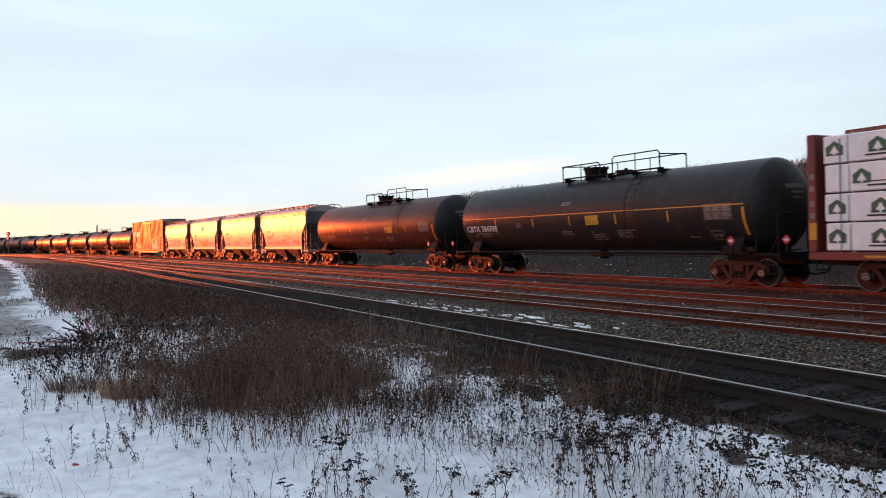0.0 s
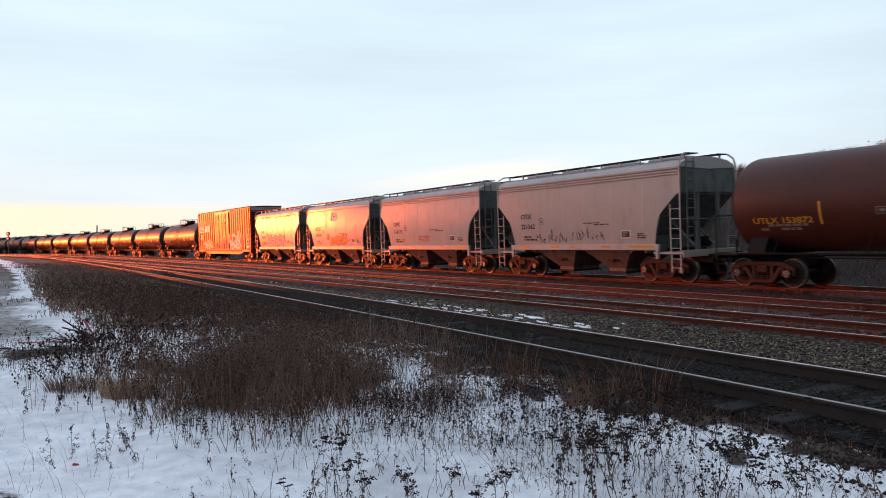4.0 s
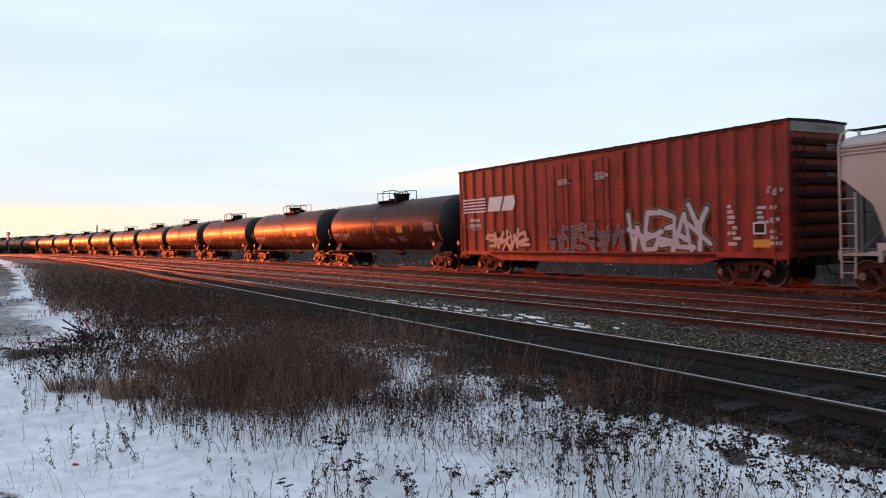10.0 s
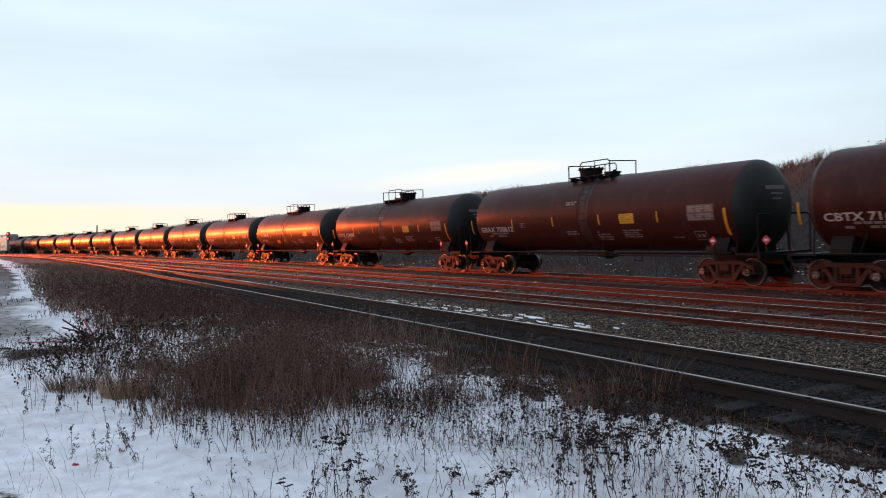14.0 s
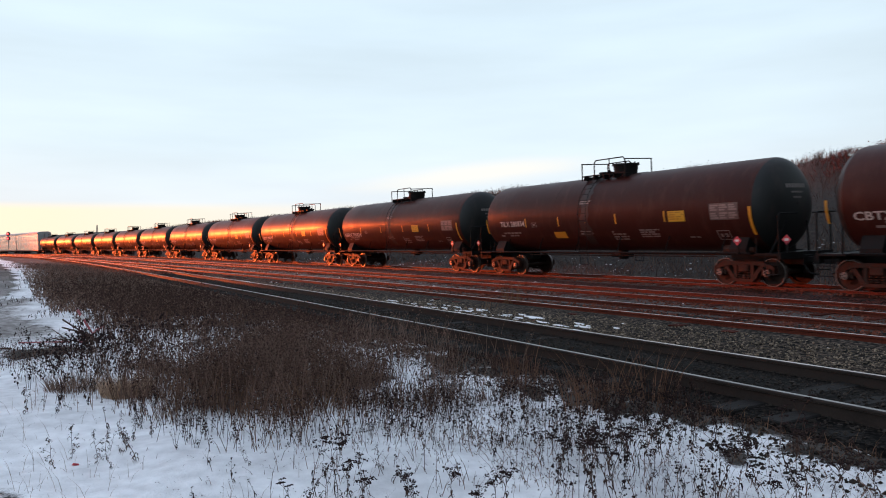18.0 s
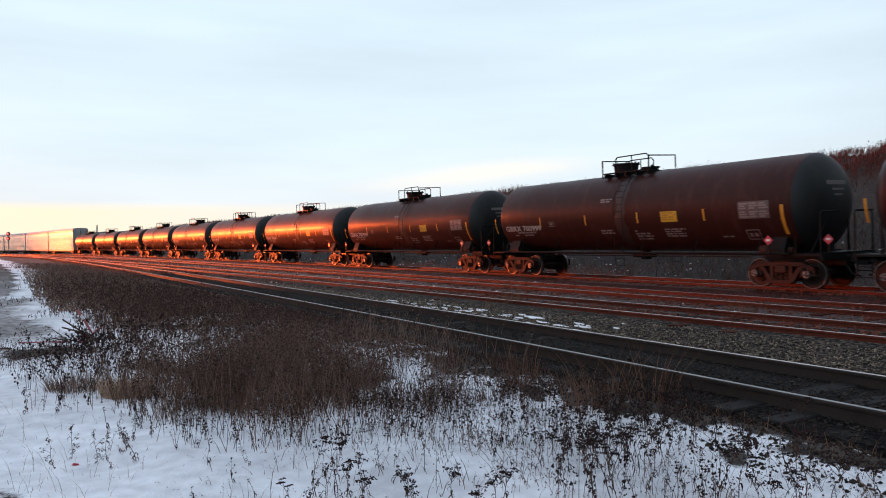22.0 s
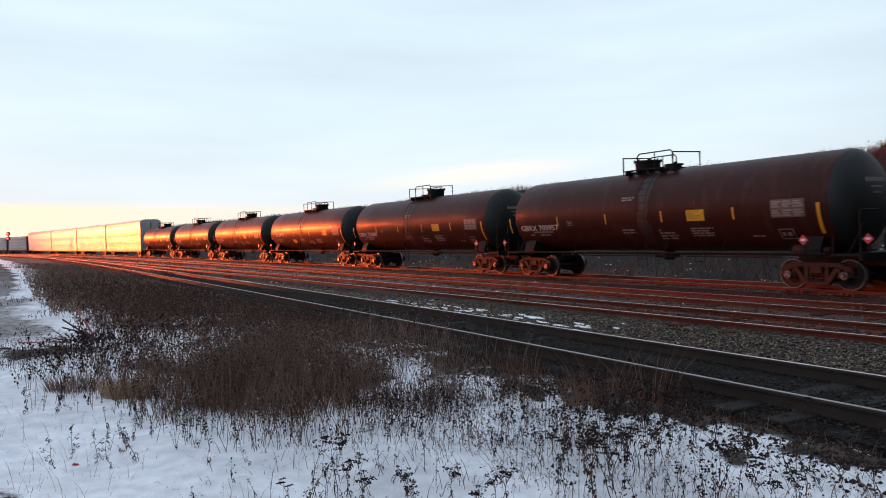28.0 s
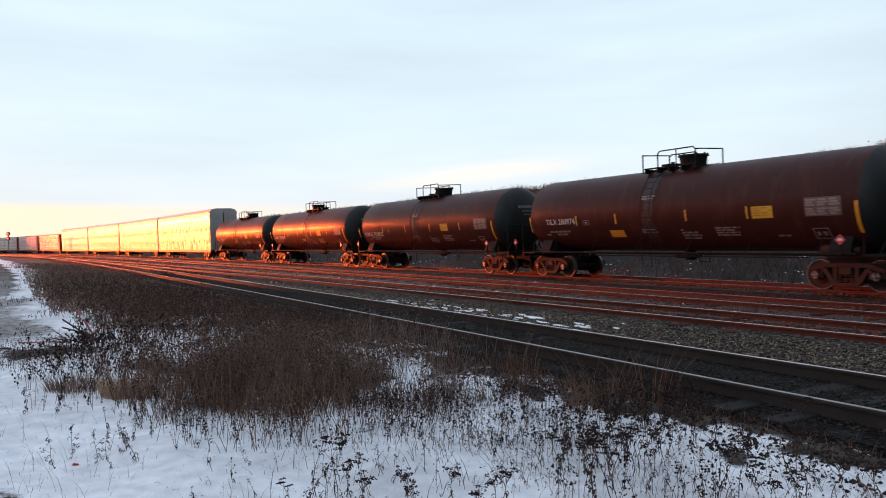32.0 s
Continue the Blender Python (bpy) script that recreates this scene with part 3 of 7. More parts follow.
def ground_height(x, y):
    dT, dN = offset_from(TRAIN, x, y), offset_from(TRK_N, x, y)
    x, y = np.asarray(x, float).ravel(), np.asarray(y, float).ravel()
    z = np.interp(dT, [-400, -60, -24, -15, -13, -8, -5.5, -3.5, 3, 6, 11], [2.5, 4.6, 5.6, 5.55, 5.2, 2.3, 0.25, -0.45, -0.40, -0.30, -0.20])
    near = np.interp(dN, [-4.5, -3.4, -2.0, 1.2, 1.4, 2.0, 2.8, 4.5, 9, 60], [-0.22, -0.12, -0.09, -0.09, 0.02, 0.0, -0.04, -0.02, 0.02, 0.05])
    z = np.where(dN > -4.5, near, z)
    # an unseen rise added to the west, to hide the sun from the near ground
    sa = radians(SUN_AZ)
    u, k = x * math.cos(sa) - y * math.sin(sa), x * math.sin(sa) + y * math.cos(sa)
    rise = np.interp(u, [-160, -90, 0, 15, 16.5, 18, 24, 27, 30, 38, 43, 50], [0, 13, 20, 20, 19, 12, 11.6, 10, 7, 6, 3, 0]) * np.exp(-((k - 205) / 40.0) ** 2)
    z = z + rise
    # an unseen far hill added to the north-west, to keep the sun off the train's tail
    z = z + np.interp(u, [76, 84, 87.3, 91, 150, 190], [0, 26, 48, 66, 66, 0]) * np.exp(-((k - 700) / 45.0) ** 2)
    r = np.hypot(x, y)
    bump = (fbm(x * 0.35, y * 0.35, 3) - 0.5) * 0.22 + (fbm(x * 1.6, y * 1.6, 5) - 0.5) * 0.09
    amp = np.where(dN > 1.6, np.clip((dN - 1.6) / 2, 0, 1), np.where(dT < -4, np.clip((-dT - 4) / 4, 0, 1) * 3.5, 0.15))
    amp = amp * np.clip(r / 4, 0.35, 1)
    far = np.clip((r - 500) / 800, 0, 1)
    return (z + bump * amp) * (1 - far) + far * np.clip(z, -0.5, 1.5), dT, dN


def build_ground():
    nr, na = 260, 520
    rad = 0.8 * (3600 / 0.8) ** (np.linspace(0, 1, nr))
    # finer in front than behind
    ang = np.concatenate([np.linspace(-math.pi * 0.5, math.pi * 0.5, na * 3 // 4, endpoint=False), np.linspace(math.pi * 0.5, math.pi * 1.5, na - na * 3 // 4, endpoint=False)])
    R, A = np.meshgrid(rad, ang, indexing="ij")
    x, y = (R * np.sin(A)).ravel(), (R * np.cos(A)).ravel()
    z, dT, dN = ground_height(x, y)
    i, j = np.meshgrid(np.arange(nr - 1), np.arange(na), indexing="ij")
    j2 = (j + 1) % na
    f = np.stack([i * na + j, (i + 1) * na + j, (i + 1) * na + j2, i * na + j2], -1).reshape(-1, 4)[:, ::-1]
    v = np.stack([x, y, z], 1)
    v = np.concatenate([v, [[0, 0, float(z[:na].mean())]]])
    faces = f.tolist() + [[nr * na, (k + 1) % na, k] for k in range(na)]
    ob = raw("ground", v, faces, M["ground"], smooth=True)
    # snow cover
    ex, ey = belt_edges(x + (fbm(x * 0.6, y * 0.6, 21) - 0.5) * 2.2, y + (fbm(x * 0.8, y * 0.8, 22) - 0.5) * 1.8)
    inside = np.clip(np.minimum(ex, ey) / 1.8 - 0.15, 0, 1)
    patchy = fbm(x * 0.55, y * 0.55, 31)
    s = (1 - inside) * 0.95 + inside * np.maximum(np.clip((patchy - 0.38) * 4.8, 0.20, 0.9), 0.75 * belt_gap(x, y)) * np.interp(x, [-4.5, -2.5], [0.8, 1.35]) * np.interp(y, [8, 9, 14, 16], [0.7, 0.95, 1.05, 1.0]) * np.clip(1.4 - y / 30, 0.5, 1)
    thin = np.clip((-ex - 0.2) / 0.7, 0, 1) * np.clip((y - 11) / 4, 0, 1)
    s = s - thin * (0.36 + 0.42 * fbm(x * 0.5, y * 1.2, 41) + 0.5 * np.clip((y - 24) / 14, 0, 1))
    s = s + 0.45 * np.exp(-((x + 1.9) / 1.3) ** 2 - ((y - 9.8) / 2.2) ** 2) * np.clip((fbm(x * 1.3, y * 1.3, 33) - 0.38) * 5, 0, 1)
    ragged = dN + (fbm(x * 2.0, y * 2.0, 47) - 0.5) * 2.2 + (fbm(x * 5.0, y * 5.0, 48) - 0.5) * 1.2
    s = np.where(dN < 4.5, np.clip((ragged - 1.55) / 0.6, 0, 1) * s, s)
    # bare dark ground beside the path
    s = s - 0.9 * np.exp(-((x + 6.2) / 0.9) ** 2 - ((y - 11.2) / 0.8) ** 2) * np.clip(fbm(x * 2.2, y * 2.2, 49) * 2.2 - 0.4, 0, 1) - 0.8 * np.exp(-((x + 3.1) / 0.35) ** 2 - ((y - 4.6) / 0.5) ** 2)
    s = np.maximum(s, 0.7 * np.exp(-((x - 0.5) / 1.1) ** 2 - ((y - 8.5) / 0.5) ** 2) * np.clip(fbm(x * 2.1, y * 2.1, 36) * -5 + 3.0, 0, 1))
    # snow worn thin over dead grass near the siding
    s = s - 0.28 * np.exp(-((x - 1.0) / 1.5) ** 2 - ((y - 6.3) / 1.5) ** 2) * np.clip((fbm(x * 1.7, y * 1.7, 58) - 0.46) * 7, 0, 1)
    mid = np.clip((fbm(x * 0.5, y * 0.5, 55) - 0.56) * 4, 0, 0.6)
    s = np.where((dN < -1.4) & (dT > 4), mid * 0.7, s)
    s = np.where(dT < -3, 0.0, s)
    sl = ob.data.attributes.new("slush", "FLOAT", "POINT")
    # soft-edged grey patch in the near snow
    grey = 0.36 * np.exp(-((x - 0.2) / 1.9) ** 2 - ((y - 6.1) / 1.6) ** 2) * np.clip(fbm(x * 1.3, y * 1.3, 59) * 2.2 - 0.4, 0, 1)
    sl.data.foreach_set("value", np.append(grey + thin * np.clip(0.55 + 1.2 * fbm(x * 0.6, y * 0.35, 43) - 0.9 * np.clip((y - 26) / 14, 0, 1), 0, 1), 0.0).astype(np.float32))
    at = ob.data.attributes.new("snow", "FLOAT", "POINT")
    at.data.foreach_set("value", np.append(s, 1.0).astype(np.float32))
    tagged(ob, "snowy dead-grass ground beside the railway yard", "ground", kind="structure")
    return ob


build_ground()


# ---- railway tracks ----
RAIL = [(-0.070, -0.172), (0.070, -0.172), (0.070, -0.160), (0.012, -0.145), (0.009, -0.045), (0.036, -0.036), (0.037, -0.016), (0.034, -0.007), (0.027, -0.0025), (0.014, 0.0),
        (-0.014, 0.0), (-0.027, -0.0025), (-0.034, -0.007), (-0.037, -0.016), (-0.036, -0.036), (-0.009, -0.045), (-0.012, -0.145), (-0.070, -0.160)]
HEAD = (8, 9, 10)      # faces of the running surface


def stations(lo, hi):
    near = np.arange(hi, -60, -2.0)
    return np.concatenate([near[near >= lo], np.arange(-60, lo, -6.0)])


def sweep(track, prof, lat, z, lo, hi, jitter=0.0, seed=0):
    st = stations(lo, hi)
    V, n = [], len(prof)
    x0, y0, t0 = track.at(st)
    for k, (u, w) in enumerate(prof):
        jj = (vnoise(st * 0.9, np.full(len(st), k * 7.7), seed) - 0.5) * jitter
        l = lat + u + jj
        V.append(np.stack([x0 + l * np.sin(t0), y0 - l * np.cos(t0), np.full(len(st), z + w) + jj * 0.1], 1))
    V = np.stack(V, 1).reshape(-1, 3)
    i, k = np.meshgrid(np.arange(len(st) - 1), np.arange(n), indexing="ij")
    k2 = (k + 1) % n
    f = np.stack([i * n + k, i * n + k2, (i + 1) * n + k2, (i + 1) * n + k], -1).reshape(-1, 4)
    return V, f.tolist()


def build_track(track, label, bed, tie, rail, single_ties, lo, hi, bed_half, fill=0.0):
    prof = [(-bed_half - 0.7, -0.55), (-bed_half, -0.205 + fill), (-1.0, -0.195 + fill), (-0.62, -0.19 + fill), (-0.45, -0.19 + fill), (0.45, -0.19 + fill), (0.62, -0.19 + fill), (1.0, -0.195 + fill), (bed_half, -0.205 + fill), (bed_half + 0.7, -0.55)]
    V, f = sweep(track, prof, 0, track.z, lo, hi, 0.22, 5)
    n = len(prof)
    f = [q for q in f if q[0] % n != n - 1]
    bedo = raw("railway_track", V, f, [bed, M["bed_dark"]], smooth=False)
    bedo.data.polygons.foreach_set("material_index", [int(q[0] % n == 4) for q in f])
    tagged(bedo, label, "railway track", group="railway tracks", kind="structure")
    for lat in (-0.7525, 0.7525):
        z = track.z + (math.tan(radians(CANT)) * -lat if track is TRAIN else 0)
        V, f = sweep(track, RAIL, lat, z, lo, hi)
        ob = raw("rail", V, f, [rail, M["rail_worn"] if track is TRK_N and lat > 0 else M["rail_top"]], bedo)
        idx = np.zeros(len(ob.data.polygons), np.int32)
        face = np.arange(len(idx)) % len(RAIL)
        idx[np.isin(face, HEAD)] = 1
        ob.data.polygons.foreach_set("material_index", idx)
        ob.data.polygons.foreach_set("use_smooth", np.isin(face, HEAD))
        ob["label"] = "worn bright-topped steel rail"
    rnd = random.Random(7)
    bm = B()
    box(bm, -0.115, 0.115, -1.3, 1.3, -0.18, 0, 0.012)
    proto = None
    pts = np.arange(46, single_ties, -0.54)
    for s in pts:
        x, y, t = track.at(s, rnd.uniform(-0.06, 0.06))
        m = Matrix.LocRotScale((float(x), float(y), track.z - 0.190 + fill * 0.9 + rnd.uniform(-0.035, 0.008) + (0.010 if track is TRK_N else 0)), Euler((0, rnd.uniform(-0.02, 0.02), float(t) + rnd.uniform(-0.03, 0.03))), None)
        if proto is None:
            proto = part("tie", bm, tie, bedo, at=m)
        else:
            again(proto, bedo, m)
    V, F = [], []
    base = [(a, b, c) for a in (-0.115, 0.115) for b in (-1.3, 1.3) for c in (-0.18, 0)]
    Q = ((0, 1, 3, 2), (4, 6, 7, 5), (0, 4, 5, 1), (2, 3, 7, 6), (0, 2, 6, 4), (1, 5, 7, 3))
    for s in np.arange(single_ties if len(pts) else 46, -130, -0.54):
        x, y, t = track.at(s, rnd.uniform(-0.08, 0.08))
        c, q, o = math.cos(t), math.sin(t), len(V)
        dz = track.z + fill - 0.186 + rnd.uniform(-0.03, 0.015)
        V += [(x + a * c - b * q, y + a * q + b * c, h + dz) for a, b, h in base]
        F += [[o + i for i in f] for f in Q]
    far = raw("far_ties", V, F, tie, bedo)
    far["kind"] = "stuff"
    return bedo


build_track(TRAIN, "main line track with rusty ballast under the train", M["bed_rust"], M["tie_rust"], M["rail_rust"], 46, -420, 110, 1.9, 0.085)
build_track(TRK_A, "rusty yard track beside the main line", M["bed_rust"], M["tie_rust"], M["rail_rust"], 46, -420, 90, 1.6, 0.085)
build_track(TRK_B, "rusty yard track with reddish ties", M["bed_rust"], M["tie_rust"], M["rail_rust"], 46, -420, 80, 0.95, 0.085)
build_track(TRK_N, "siding with dark ballast and half-buried ties", M["bed_dark"], M["tie"], M["rail_dark"], -40, -420, 75, 1.3, 0.045)

# ---- rolling stock: shared running gear ----
WHEEL_R = 0.457


def wheelset_mesh():
    bm = B()
    for sgn in (-1, 1):
        y = sgn * 0.7525
        prof = [(0.10, 0.09), (0.16, 0.07), (0.30, 0.03), (0.42, 0.03), (0.435, 0.065), (WHEEL_R, 0.065), (WHEEL_R + 0.004, -0.04), (WHEEL_R + 0.027, -0.05), (WHEEL_R + 0.027, -0.07), (0.40, -0.07), (0.38, -0.02), (0.18, -0.03), (0.10, -0.06)]
        rings = []
        for i in range(26):
            a = 2 * math.pi * i / 26
            rings.append([(r * math.cos(a), y + sgn * w, r * math.sin(a)) for r, w in prof])
        R = [[bm.verts.new(p) for p in ring] for ring in rings]
        for i in range(26):
            a, b = R[i], R[(i + 1) % 26]
            for k in range(len(prof) - 1):
                f = bm.faces.new((a[k], a[k + 1], b[k + 1], b[k]))
                f.material_index = 1 if k in (4, 5) else 0
        # lightening marks on the wheel plate
        for q in range(3):
            a = q * 2.094
            cyl(bm, (0.24 * math.cos(a), y + sgn * 0.04, 0.24 * math.sin(a)), (0.24 * math.cos(a), y + sgn * 0.062, 0.24 * math.sin(a)), 0.03, 8)
    cyl(bm, (0, -1.08, 0), (0, 1.08, 0), 0.085, 12)
    for sgn in (-1, 1):
        cyl(bm, (0, sgn * 1.08, 0), (0, sgn * 1.16, 0), 0.11, 12, mi=1)
        for q in range(3):
            a = q * 2.094 + 0.5
            cyl(bm, (0.06 * math.cos(a), sgn * 1.16, 0.06 * math.sin(a)), (0.06 * math.cos(a), sgn * 1.185, 0.06 * math.sin(a)), 0.022, 6)
    return fix(bm)


def side_frame_mesh():
    bm = B()
    y0, y1 = -0.09, 0.09
    z0 = WHEEL_R
    top = [(-1.10, z0 + 0.08), (-0.62, z0 + 0.24), (0.62, z0 + 0.24), (1.10, z0 + 0.08), (1.12, z0 + 0.20), (0.70, z0 + 0.37), (-0.70, z0 + 0.37), (-1.12, z0 + 0.20)]
    prism(bm, top, "y", y0, y1)
    for s in (-1, 1):
        prism(bm, [(s * 0.72, z0 + 0.20), (s * 0.58, z0 + 0.22), (s * 0.28, z0 - 0.22), (s * 0.42, z0 - 0.26)], "y", y0, y1)
        prism(bm, [(s * 0.26, z0 + 0.26), (s * 0.38, z0 + 0.26), (s * 0.38, z0 - 0.2), (s * 0.26, z0 - 0.2)], "y", y0 + 0.02, y1 - 0.02)
        prism(bm, [(s * 0.76, z0 + 0.12), (s * 0.70, z0 + 0.24), (s * 0.66, z0 - 0.08), (s * 0.73, z0 - 0.08)], "y", y0, y1)
        prism(bm, [(s * 1.04, z0 + 0.18), (s * 1.14, z0 + 0.16), (s * 1.12, z0 - 0.08), (s * 1.05, z0 - 0.06)], "y", y0, y1)
        cyl(bm, (s * 0.889, -0.10, z0), (s * 0.889, 0.12, z0), 0.145, 12)
    prism(bm, [(-0.46, z0 - 0.20), (0.46, z0 - 0.20), (0.36, z0 - 0.30), (-0.36, z0 - 0.30)], "y", y0 - 0.02, y1 + 0.02)
    for x in (-0.17, 0, 0.17):
        for zz in range(4):
            cyl(bm, (x, 0, z0 - 0.18 + zz * 0.075), (x, 0, z0 - 0.14 + zz * 0.075), 0.075, 8)
    return fix(bm)


def bolster_mesh():
    bm = B()
    box(bm, -0.20, 0.20, -1.12, 1.12, WHEEL_R + 0.02, WHEEL_R + 0.28, 0.03)
    cyl(bm, (0, 0, WHEEL_R + 0.25), (0, 0, WHEEL_R + 0.46), 0.2, 12)
    for s in (-1, 1):
        box(bm, s * 0.48 - 0.05, s * 0.48 + 0.05, -0.85, 0.85, WHEEL_R - 0.14, WHEEL_R + 0.0, 0.01)
        for t in (-1, 1):
            box(bm, s * 0.43 - 0.06, s * 0.43 + 0.06, t * 0.75 - 0.09, t * 0.75 + 0.09, WHEEL_R - 0.24, WHEEL_R + 0.12, 0.02)
    return bm


WHEELSETS = []


def add_truck(car, x):
    """A bolster with two side frames and two turning wheelsets."""
    truck = new("truck", TRUCK["bolster"])
    truck.parent, truck.matrix_basis = car, pose(x, 0, 0)
    for y in (-1.0, 1.0):
        o = new("side_frame", TRUCK["side"])
        o.parent, o.matrix_basis = truck, pose(0, y, 0, 0, 0, 0 if y > 0 else 180)
    for dx in (-0.889, 0.889):
        o = new("wheelset", TRUCK["wheels"])
        o.parent = truck
        o.matrix_parent_inverse = pose(dx, 0, WHEEL_R)
    return truck


def mesh_of(bm, name, mats, smooth=False):
    ob = part(name, bm, mats, smooth=smooth)
    me = ob.data
    bpy.data.objects.remove(ob)
    return me


TRUCK = {"bolster": mesh_of(bolster_mesh(), "truck", M["truck_steel"]), "side": mesh_of(side_frame_mesh(), "side_frame", M["truck_steel"]),
         "wheels": mesh_of(wheelset_mesh(), "wheelset", [M["wheel_steel"], M["wheel_rim"]])}


def coupler_mesh(x_in, x_out):
    """Draft sill stub and knuckle, towards +x."""
    bm = B()
    box(bm, x_in, x_out - 0.45, -0.24, 0.24, 0.70, 1.02, 0.02)
    box(bm, x_out - 0.5, x_out - 0.16, -0.075, 0.075, 0.78, 0.95, 0.02)
    knuckle = prism(bm, [(x_out - 0.2, -0.16), (x_out + 0.02, -0.17), (x_out + 0.02, -0.05), (x_out - 0.06, 0.02), (x_out + 0.02, 0.08), (x_out - 0.02, 0.18), (x_out - 0.2, 0.14)], "y", 0, 1)
    # the prism above runs across: turn it upright
    for v in knuckle:
        v.co = Vector((v.co.x, v.co.z, 0.73 + v.co.y * 0.27))
    pipe(bm, [(x_out - 0.5, -0.2, 0.75), (x_out - 0.25, -0.28, 0.45), (x_out, -0.25, 0.4)], 0.03, 6)
    return fix(bm)


def both_ends(car, name, bm, material, label=""):
    a = part(name, bm, material, car, label)
    b = again(a, car, pose(0, 0, 0, 0, 0, 180))
    if label:
        b["label"] = label
    return a, b


def under(name, parent, m=None, label=""):
    """An assembly of several loose pieces under a thing."""
    ob = new(name)
    ob.parent = parent
    if m is not None:
        ob.matrix_basis = m
    if label:
        ob["label"] = label
    return ob


def straight_ladder(top, x0, x1, y, z0, z1, rungs, r, material, turn=None):
    """Two flat stiles and round rungs, across the side of a car or across its end."""
    for x in (x0, x1):
        bm = B()
        box(bm, x - 0.022, x + 0.022, y - 0.012, y + 0.012, z0, z1)
        part("stile", bm, material, top, at=turn)
    for i in range(rungs):
        z = z0 + (z1 - z0) * (i + 0.5) / rungs
        bm = B()
        cyl(bm, (x0, y, z), (x1, y, z), r, 6)
        part("rung", bm, material, top, at=turn)


# ---- tank car ----
TR, TZ = 1.555, 2.675


def tank_side(z):
    return -math.sqrt(max(0.01, TR * TR - (z - TZ) ** 2))


def tank_car(half, truck_x, paint, big, man_x, valve_x, lx, sign_x=2.36, stripes=None, low_sign=False, shift=-0.18):
    """A tank car: half is half the shell's length, big the longer pattern with a wider platform."""
    car = new("tank_car")
    # shell with dished heads
    bm = B()
    hd = 0.72
    rings = []
    prof = []
    for i in range(10):
        a = math.pi / 2 * (1 - i / 9)
        prof.append((-(half - hd) - hd * math.sin(a), TR * math.cos(a) if i else 0.02))
    for x in np.linspace(-(half - hd), half - hd, 9)[1:-1]:
        prof.append((float(x), TR))
    prof += [(-x, r) for x, r in prof[9::-1]]
    for x, r in prof:
        rings.append([(x, r * math.cos(2 * math.pi * k / 48), TZ + r * math.sin(2 * math.pi * k / 48)) for k in range(48)])
    loft(bm, rings[8:-8])
    part("tank", fix(bm), paint, car, "round tank shell", smooth=True)
    for ends in (rings[:9], rings[-9:]):
        bm = B()
        loft(bm, ends)
        bm.verts.ensure_lookup_table()
        part("tank_head", fix(bm), paint if paint is M["tank_black"] else M["tank_end"], car, "dished tank end with shade in its colour", smooth=True)
    # weld seams round the shell
    for x in (-half * 0.62, -half * 0.3, half * 0.34, half * 0.64):
        bm = B()
        R = [[(x + dx, (TR + dr) * math.cos(2 * math.pi * k / 48), TZ + (TR + dr) * math.sin(2 * math.pi * k / 48)) for k in range(48)] for dx, dr in ((-0.03, -0.004), (-0.012, 0.0025), (0.012, 0.0025), (0.03, -0.004))]
        loft(bm, R)
        part("weld_seam", fix(bm), paint, car, smooth=True)
    # darker band of spill stains under the manway
    bm = B()
    rings, an = [], np.linspace(-0.95, 1.5, 30)
    for e, x in enumerate((lx - 0.26, lx - 0.1, lx + 0.1, lx + 0.26)):
        wob = (fbm(an * 5.0, an * 0 + e, 71) - 0.5) * 0.42 * (e in (0, 3)) * 1.0
        rings.append([(x + wo, -(TR + 0.006) * math.cos(a), TZ + (TR + 0.006) * math.sin(a)) for a, wo in zip(an, wob)])
    loft(bm, rings, close=False)
    part("spill_band", fix(bm), M["tank_band"], car, "dark spill stain down the side")
    # top platform, railings
    px0, px1 = (-1.3, 4.15) if big else (-1.22, 1.25)
    deck = under("platform", car, None, "black steel platform on top of the tank")
    for y in (-0.62, 0.38):
        bm = B()
        box(bm, px0, px1, y - 0.24 if y < 0 else y, y if y < 0 else y + 0.24, TZ + TR + 0.02, TZ + TR + 0.06)
        part("walkway", bm, M["black_steel"], deck)
    for x in np.linspace(px0 + 0.1, px1 - 0.1, 5):
        bm = B()
        box(bm, x - 0.03, x + 0.03, -0.85, 0.62, TZ + TR - 0.14, TZ + TR + 0.02)
        part("bearer", bm, M["black_steel"], deck)
    top = TZ + TR + 0.06
    pw = px1 - px0
    rails = ((-0.86, px0, px0 + pw * 0.42, 0.50), (-0.86, px0 + pw * 0.55, px1, 0.64), (0.62, px0, px1, 0.56)) if big else ((-0.86, px0 + pw * 0.30, px1, 0.58), (0.62, px0, px0 + pw * 0.55, 0.56))
    for y, a, b, h in rails:
        bm = B()
        n = 3 if b - a < 3 else 4
        pipe(bm, [(a, y, top - 0.2), (a, y, top + h - 0.1), (a + 0.1, y, top + h), (b - 0.1, y, top + h), (b, y, top + h - 0.1), (b, y, top - 0.2)], 0.024, 6)
        for x in np.linspace(a, b, n)[1:-1]:
            cyl(bm, (x, y, top - 0.2), (x, y, top + h), 0.02, 6)
        part("railing", bm, M["black_steel"], car, "black pipe railing")
    for x in (px0, px1):
        bm = B()
        pipe(bm, [(x, -0.86, top - 0.2), (x, -0.86, top + 0.50), (x, 0.62, top + 0.54), (x, 0.62, top - 0.2)], 0.024, 6)
        part("railing", bm, M["black_steel"], car)
    # manway housing with a flared lid and the small valve
    mx = man_x
    bm = B()
    cyl(bm, (mx, 0, TZ + TR - 0.06), (mx, 0, TZ + TR + 0.38), 0.44, 20, 0.50)
    cyl(bm, (mx, 0, TZ + TR + 0.38), (mx, 0, TZ + TR + 0.44), 0.56, 20, 0.54)
    man = part("manway", bm, M["black_steel"], car, "flanged manway housing")
